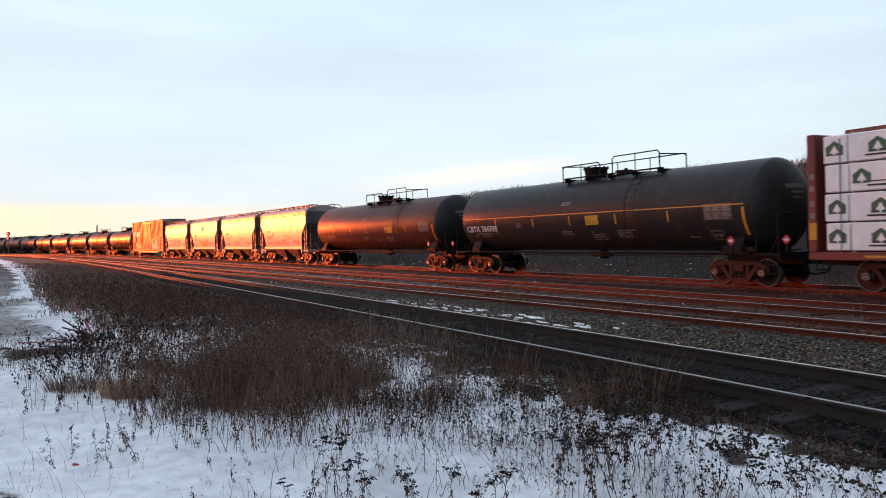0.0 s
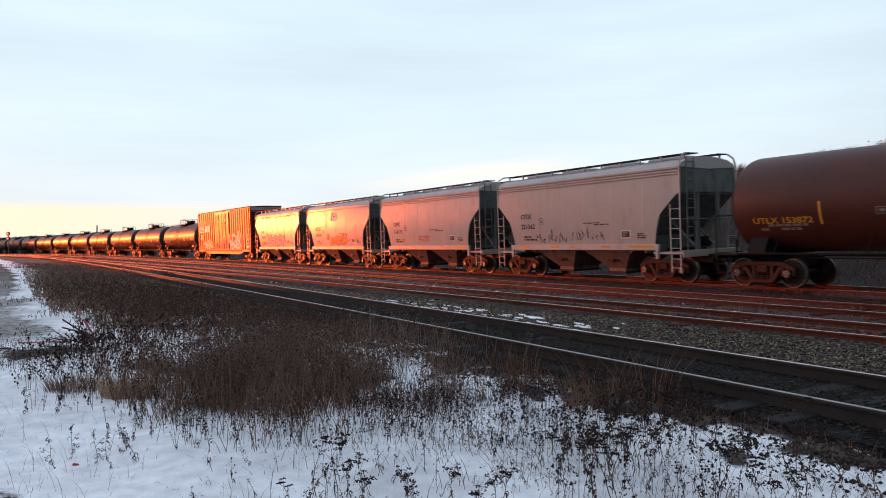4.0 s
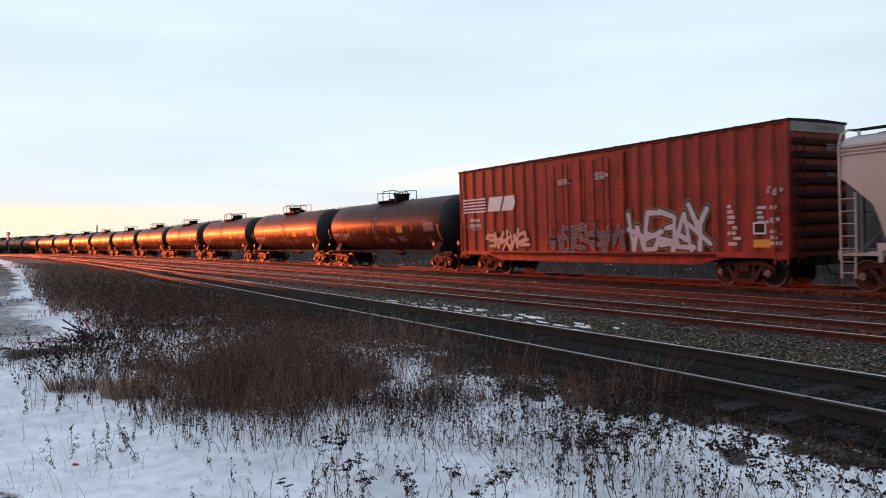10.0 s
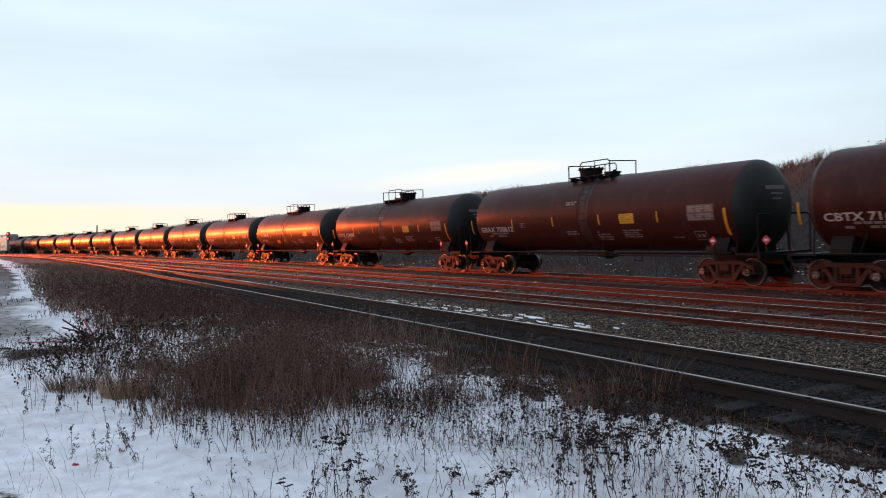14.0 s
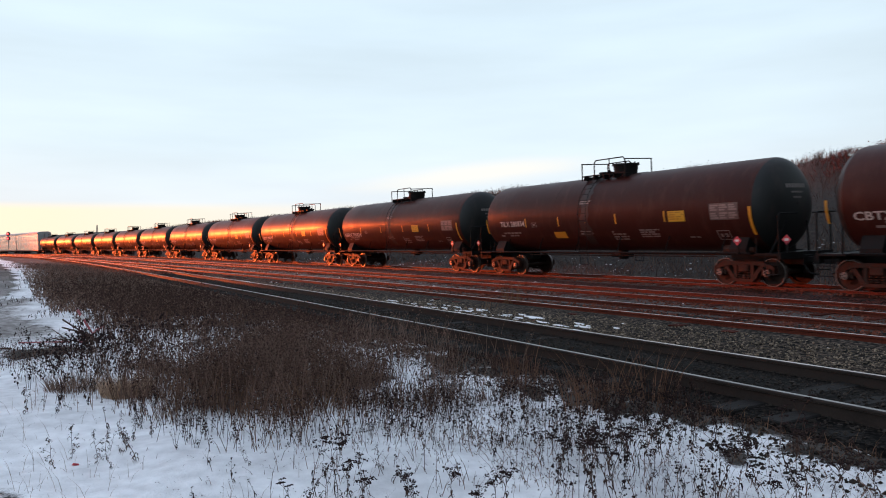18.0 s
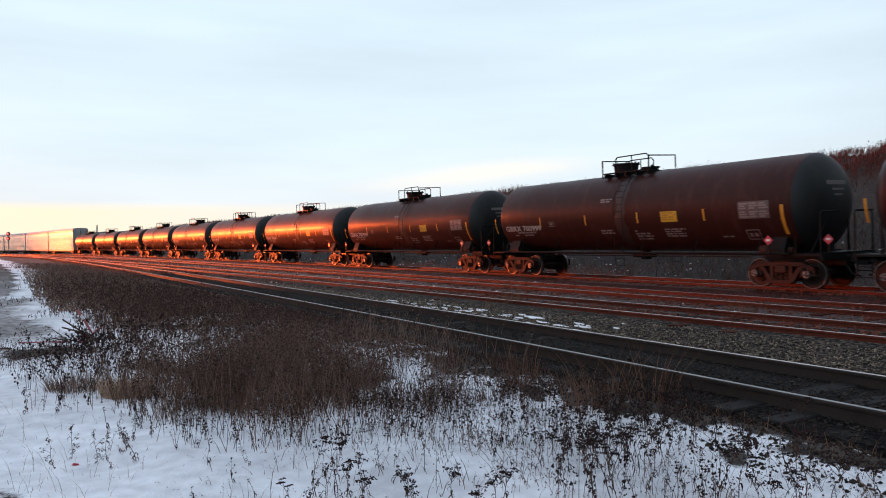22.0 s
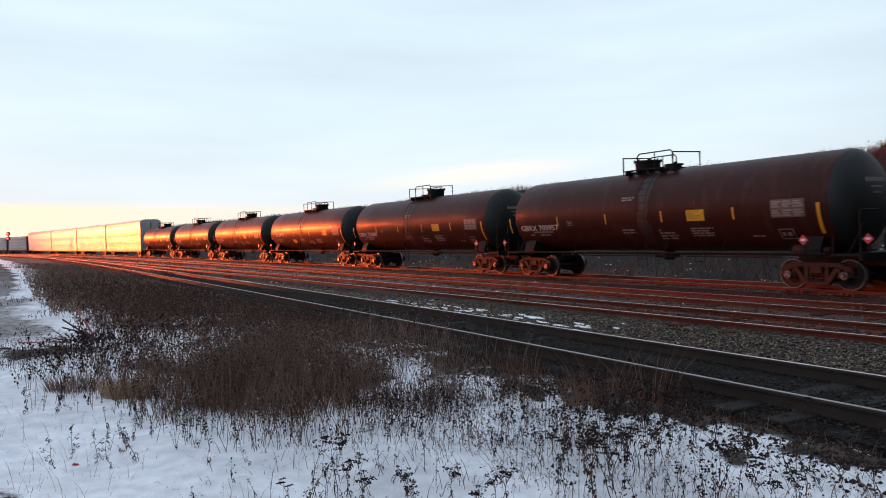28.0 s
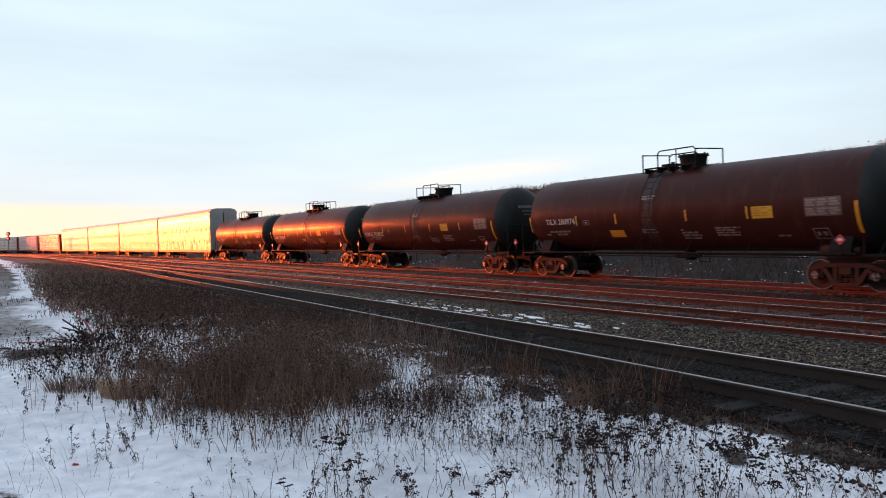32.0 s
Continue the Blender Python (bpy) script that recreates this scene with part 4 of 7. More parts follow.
    bm = B()
    for k in range(8):
        a = k * math.pi / 4
        cyl(bm, (mx + 0.5 * math.cos(a), 0.5 * math.sin(a), TZ + TR + 0.43), (mx + 0.5 * math.cos(a), 0.5 * math.sin(a), TZ + TR + 0.49), 0.03, 6)
    part("bolt_ring", bm, M["black_steel"], man)["kind"] = "stuff"
    bm = B()
    cyl(bm, (valve_x, 0, TZ + TR - 0.03), (valve_x, 0, TZ + TR + 0.14), 0.30, 14)
    cyl(bm, (valve_x, 0, TZ + TR + 0.14), (valve_x, 0, TZ + TR + 0.19), 0.36, 14)
    cyl(bm, (valve_x, 0.1, TZ + TR + 0.19), (valve_x, 0.1, TZ + TR + 0.28), 0.07, 8)
    part("valve", bm, M["black_steel"], car)
    # side ladders
    for sgn in (-1, 1):
        lad = under("ladder", car, None, "black curved side ladder")
        pts = []
        for a in np.linspace(1.15, -0.15, 9):
            pts.append((sgn * (TR + 0.12) * math.cos(a), TZ + (TR + 0.12) * math.sin(a)))
        pts.append((sgn * (TR + 0.08), 1.15))
        pts.append((sgn * (TR + 0.02), 0.62))
        for x in (lx - 0.23, lx + 0.23):
            bm = B()
            pipe(bm, [(x, y, z) for y, z in pts], 0.013, 5)
            part("stile", bm, M["black_steel"], lad)
        lows = [((pts[k - 1][0] + pts[k][0]) / 2, (pts[k - 1][1] + pts[k][1]) / 2) for k in (9, 10)]
        for y, z in pts + lows:
            bm = B()
            cyl(bm, (lx - 0.23, y, z), (lx + 0.23, y, z), 0.011, 5)
            part("rung", bm, M["black_steel"], lad)
        # long running pipe beside the belly, with its hangers
        bm = B()
        pipe(bm, [(-half + 0.75, sgn * 1.42, 1.10), (half - 0.75, sgn * 1.42, 1.10)], 0.035, 6)
        for x in np.linspace(-half + 1.9, half - 1.9, 6):
            pipe(bm, [(x, sgn * 1.42, 1.10), (x + 0.16, sgn * 1.28, 1.72)], 0.02, 5)
        part("side_rail", bm, M["black_steel"], car)
    # ends: saddles, sills, platforms, handrails
    bm = B()
    sx = truck_x
    prism(bm, [(-1.35, 1.04), (1.35, 1.04), (1.35, 1.25), (1.16, 1.62), (0.6, 1.25), (-0.6, 1.25), (-1.16, 1.62), (-1.35, 1.25)], "x", sx - 0.32, sx + 0.32)
    both_ends(car, "saddle", fix(bm), M["black_steel"])
    both_ends(car, "coupler", coupler_mesh(sx - 1.1, half + 0.78), M["black_steel"])
    bm = B()
    box(bm, half - 0.62, half + 0.28, -1.42, 1.42, 1.04, 1.10)
    box(bm, half + 0.22, half + 0.30, -1.42, 1.42, 0.92, 1.12)
    both_ends(car, "end_platform", bm, M["black_steel"], "steel end platform")
    for y in (-1.40, 1.40):
        bm = B()
        pipe(bm, [(half + 0.24, y, 1.1), (half + 0.24, y, 2.28), (half + 0.24, y * 0.94, 2.36), (half + 0.24, y * 0.3, 2.36)], 0.024, 6)
        pipe(bm, [(half - 0.55, y, 1.1), (half - 0.55, y, 1.62)], 0.02, 6)
        for z in (0.75, 0.45):
            cyl(bm, (half - 0.25, y, z), (half + 0.2, y, z), 0.016, 5)
        for x in (half - 0.25, half + 0.2):
            cyl(bm, (x, y, 0.4), (x, y, 1.06), 0.016, 5)
        both_ends(car, "grab_rail", bm, M["black_steel"])
    for y in (-0.55, 0.55):
        bm = B()
        pipe(bm, [(half - 0.3, y * 1.9, 1.1), (half - 0.05, y, 2.1)], 0.03, 6)
        both_ends(car, "brace", bm, M["black_steel"])
    bm = B()
    cyl(bm, (half - 1.9, -1.1, 1.2), (half - 1.1, -1.1, 1.2), 0.17, 12)
    cyl(bm, (half - 1.05, -1.1, 1.2), (half - 0.8, -1.1, 1.2), 0.10, 10)
    part("air_reservoir", bm, M["truck_steel"], car)
    bm = B()
    cyl(bm, (0.2, 0, 0.78), (0.2, 0, 1.2), 0.2, 12)
    box(bm, -0.35, 0.6, -0.18, 0.18, 0.86, 0.98, 0.02)
    part("outlet_valve", bm, M["black_steel"], car)
    bm = B()
    pipe(bm, [(-sx + 1.2, 0.25, 0.98), (sx - 1.2, 0.25, 0.98)], 0.03, 6)
    pipe(bm, [(-sx + 1.2, -0.45, 0.93), (sx - 1.6, -0.3, 0.93)], 0.022, 6)
    part("brake_rod", bm, M["truck_steel"], car)
    for s in (-1, 1):
        add_truck(car, s * truck_x)
    # paint on the side
    st = [-half + 0.15, -4.53, -1.63, 1.22, 4.25] if not big else [-5.55, -2.7, -0.23, 2.44, 5.05]
    st = stripes or st
    for i, x in enumerate(st):
        z0, z1 = (2.22, 2.62) if i else (1.98, 2.66)
        bm = B()
        patch(bm, x - 0.036, x + 0.036, z0, z1, tank_side)
        part("reflector", bm, M["yellow"], car, "yellow reflective stripe")
    bm = B()
    patch(bm, half - 0.77 + shift, half - 0.66 + shift, 1.70, 2.62, tank_side, nz=8)
    part("reflector", bm, M["yellow"], car)
    if low_sign:
        bm = B()
        patch(bm, -2.55, -1.80, 1.70, 1.98, tank_side)
        part("sign", bm, M["yellow"], car, "small orange notice panel")
    bm = B()
    sgx = sign_x
    patch(bm, sgx, sgx + 0.74, 2.22, 2.60, tank_side)
    sign = part("sign", bm, M["sign_yellow"], car, "yellow warning panel")
    bm = B()
    bars(bm, sgx + 0.05, sgx + 0.70, 2.26, 2.57, 4, tank_side, 3, 0.9, 0.009)
    part("writing", bm, M["sign_ink"], sign)["kind"] = "stuff"
    bm = B()
    for k in range(3):
        for r in range(2):
            for q in range(3):
                xa, za = half - 2.22 + shift + k * 0.36, 2.26 + r * 0.27 + q * 0.075
                patch(bm, xa, xa + 0.32 - 0.05 * ((k + q + r) % 3), za, za + 0.055, tank_side, 0.006, 1)
    rows = bm
    bm = B()
    patch(bm, half - 2.26 + shift, half - 1.14 + shift, 2.22, 2.78, tank_side, 0.003)
    panel = part("data_panel", bm, M["panel_grey"], car, "faded white stencil panel")
    part("writing", rows, M["faded_white"], panel)["kind"] = "stuff"
    bm = B()
    x, z = half - 2.15 + shift, 1.54
    for a, b, c, d in ((x, x + 0.5, z, z + 0.03), (x, x + 0.5, z + 0.30, z + 0.33), (x, x + 0.03, z, z + 0.33), (x + 0.47, x + 0.5, z, z + 0.33), (x + 0.1, x + 0.2, z + 0.1, z + 0.22), (x + 0.27, x + 0.4, z + 0.1, z + 0.22)):
        patch(bm, a, b, c, d, tank_side, 0.006, 2)
    for a, b, c, d in ((-3.95, -3.6, 2.22, 2.24), (-3.95, -3.6, 2.40, 2.42), (-3.95, -3.93, 2.22, 2.42), (-3.62, -3.6, 2.22, 2.42), (-3.85, -3.7, 2.28, 2.36)):
        patch(bm, a, b, c, d, tank_side, 0.006, 1)
    part("stencil_box", bm, M["faded_white"], car)["kind"] = "stuff"
    bm = B()
    bars(bm, -half + 1.45, -half + 3.35, 1.78, 2.02, 2, tank_side, 11, 0.75)
    bars(bm, -0.75, 0.0, 3.05, 3.22, 2, tank_side, 12)
    bars(bm, -0.85, -0.1, 1.80, 2.0, 2, tank_side, 13)
    bars(bm, 2.4, 3.4, 1.65, 1.98, 4, tank_side, 14)
    bars(bm, 0.95, 2.1, 1.55, 1.95, 4, tank_side, 15)
    bars(bm, half - 3.3, half - 2.8, 1.60, 1.68, 1, tank_side, 16)
    part("stencil_text", bm, M["faded_white"], car, "rows of small stencilled writing")["kind"] = "stuff"
    # writing on the far head
    bm = B()
    rnd = random.Random(5)
    for r, (w, h) in enumerate(((0.95, 0.13), (0.55, 0.06), (0.4, 0.06))):
        zz = 3.18 - r * 0.17
        y = -w / 2
        while y < w / 2:
            ww = rnd.uniform(0.06, 0.12)
            def hx(yy, z):
                q = min(0.999, math.hypot(yy, z - TZ) / TR)
                return (half - hd) + hd * math.sqrt(1 - q * q) + 0.008
            vs = [bm.verts.new((hx(a, b), a, b)) for a, b in ((y, zz), (y + ww, zz), (y + ww, zz + h), (y, zz + h))]
            bm.faces.new(vs)
            y += ww + 0.03
    part("head_stencil", bm, M["faded_white"], car)["kind"] = "stuff"
    # hazard placard on its holder
    for x, y in ((half - 1.22 + shift, -1.50), (half + 0.18, -0.9)):
        bm = B()
        prism(bm, [(x, 1.36), (x + 0.16, 1.52), (x, 1.68), (x - 0.16, 1.52)], "y", y - 0.012, y)
        pl = part("placard", fix(bm), M["placard_red"], car, "red diamond hazard placard")
        bm = B()
        box(bm, x - 0.07, x + 0.07, y - 0.018, y - 0.012, 1.49, 1.56)
        part("number_panel", bm, M["white_paint"], pl)
        bm = B()
        box(bm, x - 0.03, x + 0.03, y, y + 0.05, 1.08, 1.6)
        part("placard_post", bm, M["black_steel"], car)
    return car


def tag_tank(car, label):
    return tagged(car, label, "tank car", group="train cars")


CARS = []          # (thing, distance along the track at 0 s)
brown = tank_car(8.05, 6.76, M["tank_brown"], False, 0.45, -0.6, -0.45)
brown_b = tank_car(8.05, 6.76, M["tank_brown"], False, -0.75, 0.55, 0.34)
tilx = tank_car(7.92, 6.64, M["tank_brown"], False, 0.45, -0.6, -0.45, 3.92, [-7.4, -4.35, -2.1, -0.4, 1.3, 3.75], True, 0.05)
TANK_AT = (-79.25, -96.93, -114.6, -132.3, -149.68, -167.28, -184.96, -202.5, -220.11, -237.6, -254.87, -272.5, -290.2, -307.9)
used = set()
for i, words in enumerate(TANK_MARKS):
    kind_of = tilx if words.startswith("TILX") else brown_b if words.startswith("GBRX 7009") or i in (1, 7, 12) else brown
    car = kind_of if kind_of not in used else copy_thing(kind_of, pose(0, 0, 0))
    used.add(kind_of)
    CARS.append((car, TANK_AT[i]))
for i, words in enumerate(TANK_MARKS):
    car = CARS[i][0]
    tag_tank(car, "dark brown railway tank car with shade-coloured ends and yellow stripes")
    at, wide, high = (-6.3, 1.85, 2.40) if words.startswith("TILX") else (-7.15, 2.6, 2.17)
    lettering(words, car, at, wide, high, 0.25, tank_side, M["stencil_white"], "white stencilled car number")

big_brown = tank_car(9.05, 7.8, M["tank_dark"], True, -0.15, 1.5, 4.1, 2.62)
tag_tank(big_brown, "long dark glossy brown tank car with a railed platform")
lettering("UTLX 153872", big_brown, -7.8, 2.0, 2.13, 0.19, tank_side, M["yellow"], "yellow stencilled car number")
CARS.append((big_brown, 9.36))
black = tank_car(9.05, 7.6, M["tank_black"], True, -0.15, 1.5, 3.3, 0.75)
tag_tank(black, "long glossy black tank car with a yellow line along it")
bm = B()
patch(bm, -8.2, 8.2, 2.70, 2.735, tank_side, 0.007, 1)
part("stripe", bm, M["yellow"], black, "thin yellow line")
lettering("CBTX 784709", black, -8.1, 2.58, 2.22, 0.30, tank_side, M["white_paint"], "white stencilled car number")
CARS.append((black, 29.1))


# ---- covered hopper ----
HB = 5.50     # half the length over the end posts


def hopper_side(z):
    """Side sheet, bulging a little at mid height."""
    return -1.48 - 0.10 * math.sin(math.pi * min(1, max(0, (z - 1.2) / 3.0)))


def hopper_car(ribbed, bays):
    car = new("hopper_car")
    # side sheets with cut-away lower corners
    for sgn in (-1, 1):
        bm = B()
        cols = np.linspace(-HB + 0.06, HB - 0.06, 61)

        def low(x):
            a = HB - 0.06 - abs(x)
            return float(np.interp(a, [0, 0.10, 0.95, 1.08, 1.14, 1.2], [3.25, 3.22, 2.45, 2.05, 1.5, 1.22]))
        R = []
        for x in cols:
            lo = low(x)
            R.append([(x, sgn * -hopper_side(z), z) for z in np.linspace(lo, 4.18, 9)])
        loft(bm, R, close=False)
        R = [[(x, y - sgn * 0.05, z) for x, y, z in r] for r in R]
        loft(bm, R, close=False)
        side = part("side_sheet", fix(bm), M["hopper_beige"], car, "smooth painted side sheet", smooth=True)
        # seams
        for x in ((-3.93, -2.36, -0.76, 0.49, 2.15, 3.74) if ribbed else (-3.4, -1.7, 0.0, 1.7, 3.4)):
            bm = B()
            R = [[(x + dx, sgn * (-hopper_side(z) + dy), z) for z in np.linspace(1.25, 3.85, 8)] for dx, dy in ((-0.06, -0.002), (-0.008, 0.009), (0.008, 0.009), (0.06, -0.002))]
            loft(bm, R, close=False)
            part("seam", fix(bm), M["hopper_beige"], side, smooth=True)
        # corrugated band under the eaves
        for z in (3.92, 4.02, 4.12) if ribbed else (4.02,):
            bm = B()
            box(bm, -HB + 0.08, HB - 0.08, sgn * 1.49, sgn * 1.555, z - 0.024, z + 0.024, 0.01)
            part("eave_rib", bm, M["hopper_beige"], side)
        # sill with jacking pads
        bm = B()
        box(bm, -4.45, 4.45, sgn * 1.47, sgn * 1.575, 1.20, 1.42, 0.012)
        for x in (-4.42, 4.30):
            box(bm, x, x + 0.12, sgn * 1.46, sgn * 1.585, 0.88, 1.3, 0.012)
        sill = part("side_sill", bm, M["hopper_beige"], car)
        for x, w in ((-3.9, 0.8), (-1.6, 0.55), (1.5, 0.5), (3.0, 1.2), (-0.4, 0.35)):
            bm = B()
            box(bm, x, x + w, sgn * 1.577, sgn * 1.582, 1.29, 1.38)
            part("reflector", bm, M["yellow"], sill, "yellow reflective strip")
    # roof
    bm = B()
    prof = [(-1.5, 4.17), (-1.42, 4.30), (-1.1, 4.43), (-0.55, 4.52), (0, 4.55), (0.55, 4.52), (1.1, 4.43), (1.42, 4.30), (1.5, 4.17), (0, 4.1)]
    prism(bm, prof, "x", -HB + 0.05, HB - 0.05)
    part("roof", fix(bm), M["hopper_roof"], car, "curved roof sheet")
    for x in (-3.8, -1.3, 1.3, 3.8):
        bm = B()
        box(bm, x - 0.9, x + 0.9, -0.32, 0.32, 4.52, 4.66, 0.03)
        part("roof_hatch", bm, M["hopper_roof"], car)
    # running boards on the roof
    for y in (-0.78, 0.78):
        bm = B()
        for k in range(3):
            box(bm, -HB + 0.02, HB - 0.02, y - 0.24 + k * 0.17, y - 0.10 + k * 0.17, 4.63, 4.665)
        run_b = part("running_board", bm, M["black_steel"], car, "dark grating walkway")
        bm = B()
        box(bm, -0.03, 0.03, y + math.copysign(0.2, y) - 0.03, y + math.copysign(0.2, y) + 0.03, 4.28, 4.63)
        br = part("board_bracket", bm, M["hopper_beige"], run_b, at=pose(-HB + 0.3, 0, 0))
        for x in np.linspace(-HB + 0.3, HB - 0.3, 11)[1:]:
            again(br, run_b, pose(float(x), 0, 0))
    # ends
    bm = B()
    box(bm, HB - 0.14, HB - 0.08, -1.47, 1.47, 3.26, 4.16)
    prism(bm, [(-1.46, 4.15), (1.46, 4.15), (1.05, 4.42), (0, 4.53), (-1.05, 4.42)], "x", HB - 0.13, HB - 0.09)
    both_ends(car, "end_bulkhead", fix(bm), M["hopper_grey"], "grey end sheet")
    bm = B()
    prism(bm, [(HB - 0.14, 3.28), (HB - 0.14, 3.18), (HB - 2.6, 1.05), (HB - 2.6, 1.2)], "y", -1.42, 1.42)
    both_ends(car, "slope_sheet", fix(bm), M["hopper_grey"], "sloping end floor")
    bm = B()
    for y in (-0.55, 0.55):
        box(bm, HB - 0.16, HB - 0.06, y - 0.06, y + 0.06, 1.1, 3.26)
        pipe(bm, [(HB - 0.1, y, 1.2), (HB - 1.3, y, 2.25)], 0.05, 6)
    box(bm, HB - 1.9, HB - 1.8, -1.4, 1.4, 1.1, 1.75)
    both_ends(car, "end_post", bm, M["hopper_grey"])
    bm = B()
    box(bm, HB - 1.35, HB + 0.05, -1.5, 1.5, 1.06, 1.13)
    box(bm, HB - 0.02, HB + 0.06, -1.52, 1.52, 0.95, 1.2, 0.01)
    both_ends(car, "end_platform", bm, M["hopper_beige"])
    for sgn, rz in ((-1, 0), (-1, 180), (1, 0), (1, 180)):
        lad = under("ladder", car, pose(0, 0, 0, 0, 0, rz), "beige side ladder with grab rungs")
        straight_ladder(lad, HB - 0.48, HB - 0.04, sgn * 1.56, 1.1, 2.85, 5, 0.015, M["hopper_beige"])
        bm = B()
        pipe(bm, [(HB - 0.04, sgn * 1.56, 2.8), (HB - 0.04, sgn * 1.55, 4.2), (HB - 0.06, sgn * 1.45, 4.5), (HB - 0.1, sgn * 1.2, 4.64), (HB - 0.1, sgn * 0.9, 4.66)], 0.03, 6)
        part("grab_pipe", bm, M["hopper_beige"], lad)
        straight_ladder(lad, HB - 0.45, HB - 0.05, sgn * 1.56, 0.42, 1.05, 2, 0.015, M["hopper_beige"])
    for rz in (0, 180):
        lad = under("end_ladder", car, pose(0, 0, 0, 0, 0, rz))
        straight_ladder(lad, -0.2, 0.2, 0, 1.2, 4.5, 10, 0.022, M["hopper_grey"], pose(HB + 0.02, -1.05, 0, 0, 0, 90))
    bm = B()
    pipe(bm, [(HB + 0.03, -1.5, 2.3), (HB + 0.03, 1.5, 2.3)], 0.022, 6)
    both_ends(car, "cross_rail", bm, M["hopper_grey"])
    # discharge bays
    n = bays
    for i in range(n):
        c = (i - (n - 1) / 2) * (6.2 / n)
        w = 6.2 / n * 0.44
        bm = B()
        rings = [[(c - w, -1.40, 1.24), (c + w, -1.40, 1.24), (c + w, 1.40, 1.24), (c - w, 1.40, 1.24)], [(c - 0.45, -0.75, 0.44), (c + 0.45, -0.75, 0.44), (c + 0.45, 0.75, 0.44), (c - 0.45, 0.75, 0.44)], [(c - 0.45, -0.75, 0.30), (c + 0.45, -0.75, 0.30), (c + 0.45, 0.75, 0.30), (c - 0.45, 0.75, 0.30)]]
        loft(bm, rings, caps=True)
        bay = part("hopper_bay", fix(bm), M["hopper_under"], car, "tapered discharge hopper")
        bm = B()
        cyl(bm, (c + 0.1, -1.02, 0.78), (c + 0.1, -1.12, 0.80), 0.07, 8)
        box(bm, c - 0.25, c + 0.4, -1.06, -1.02, 0.72, 0.84)
        part("gate_gear", bm, M["truck_steel"], bay)
        bm = B()
        box(bm, c - 0.5, c + 0.5, -0.82, 0.82, 0.24, 0.32, 0.01)
        part("outlet_gate", bm, M["truck_steel"], bay)
    bm = B()
    box(bm, -HB + 0.4, HB - 0.4, -0.25, 0.25, 0.95, 1.25)
    part("centre_sill", bm, M["black_steel"], car)
    both_ends(car, "coupler", coupler_mesh(HB - 1.2, HB + 0.73), M["black_steel"])
    for s in (-1, 1):
        add_truck(car, s * 4.22)
    bm = B()
    cyl(bm, (HB - 1.2, 0.5, 1.45), (HB - 0.5, 0.5, 1.45), 0.2, 12)
    part("brake_cylinder", bm, M["black_steel"], car)
    # data panel and small writing
    bm = B()
    patch(bm, 2.58, 3.07, 1.66, 1.96, hopper_side, 0.012, 2)
    pan = part("data_panel", bm, M["white_paint"], car)
    bm = B()
    patch(bm, 2.61, 3.04, 1.69, 1.93, hopper_side, 0.016, 2)
    part("panel_square", bm, M["ink"], pan)
    bm = B()
    bars(bm, 2.66, 3.0, 1.72, 1.90, 2, hopper_side, 24, 0.9, 0.019)
    part("panel_print", bm, M["faded_white"], pan)["kind"] = "stuff"
    bm = B()
    for a, b, c, d in ((-2.35, -2.05, 2.30, 2.32), (-2.35, -2.05, 2.58, 2.60), (-2.35, -2.33, 2.30, 2.60), (-2.07, -2.05, 2.30, 2.60), (-2.24, -2.16, 2.38, 2.52)):
        patch(bm, a, b, c, d, hopper_side, 0.012, 1)
    part("stencil_box", bm, M["hopper_under"], car)["kind"] = "stuff"
    bm = B()
    bars(bm, -3.5, -2.4, 1.58, 1.82, 2, hopper_side, 21, 0.8, 0.012)
    bars(bm, 0.5, 2.2, 2.18, 2.32, 2, hopper_side, 22, 0.9, 0.012)
    bars(bm, 3.4, 4.0, 1.62, 1.84, 3, hopper_side, 23, 0.9, 0.012)
    part("stencil_text", bm, M["ink"], car)["kind"] = "stuff"
    return car


def spray(name, car, x0, x1, z0, z1, n, fill, edge, surface, seed, label):
    """Spray-painted lettering that cannot be read: a row of fat lobed shapes with dark outlines."""
    rnd = random.Random(seed)
    w = (x1 - x0) / n
    top = None
    for i in range(n):
        c, zc = x0 + w * (i + 0.5), (z0 + z1) / 2 + rnd.uniform(-0.05, 0.05)
        ph = [rnd.uniform(0, 6.28) for _ in range(3)]
        for grow, lift, mt in ((1.12, 0.010, edge), (0.93, 0.013, fill)):
            bm = B()
            vs = []
            for k in range(22):
                a = 2 * math.pi * k / 22
                rr = 1 + 0.22 * math.sin(2 * a + ph[0]) + 0.16 * math.sin(3 * a + ph[1]) + 0.1 * math.sin(5 * a + ph[2])
                x = c + math.cos(a) * w * 0.56 * grow * rr
                z = zc + math.sin(a) * (z1 - z0) * 0.46 * grow * min(rr, 1.12)
                vs.append(bm.verts.new((x, surface(z) - lift - 0.0015 * (i % 2), z)))
            bm.faces.new(vs)
            ob = part(name if top is None else "spray_shape", bm, mt, car if top is None else top)
            if top is None:
                top = ob
                ob["label"] = label
        bm = B()
        for q in range(2):
            zz = zc + rnd.uniform(-0.25, 0.25) * (z1 - z0)
            xx = c + rnd.uniform(-0.2, 0.2) * w
            vs = [bm.verts.new((xx + math.cos(a) * w * 0.13, surface(zz) - 0.018, zz + math.sin(a) * (z1 - z0) * 0.1)) for a in np.linspace(0, 5.5, 9)]
            bm.faces.new(vs)
        part("spray_shape", bm, edge, top)
    return top


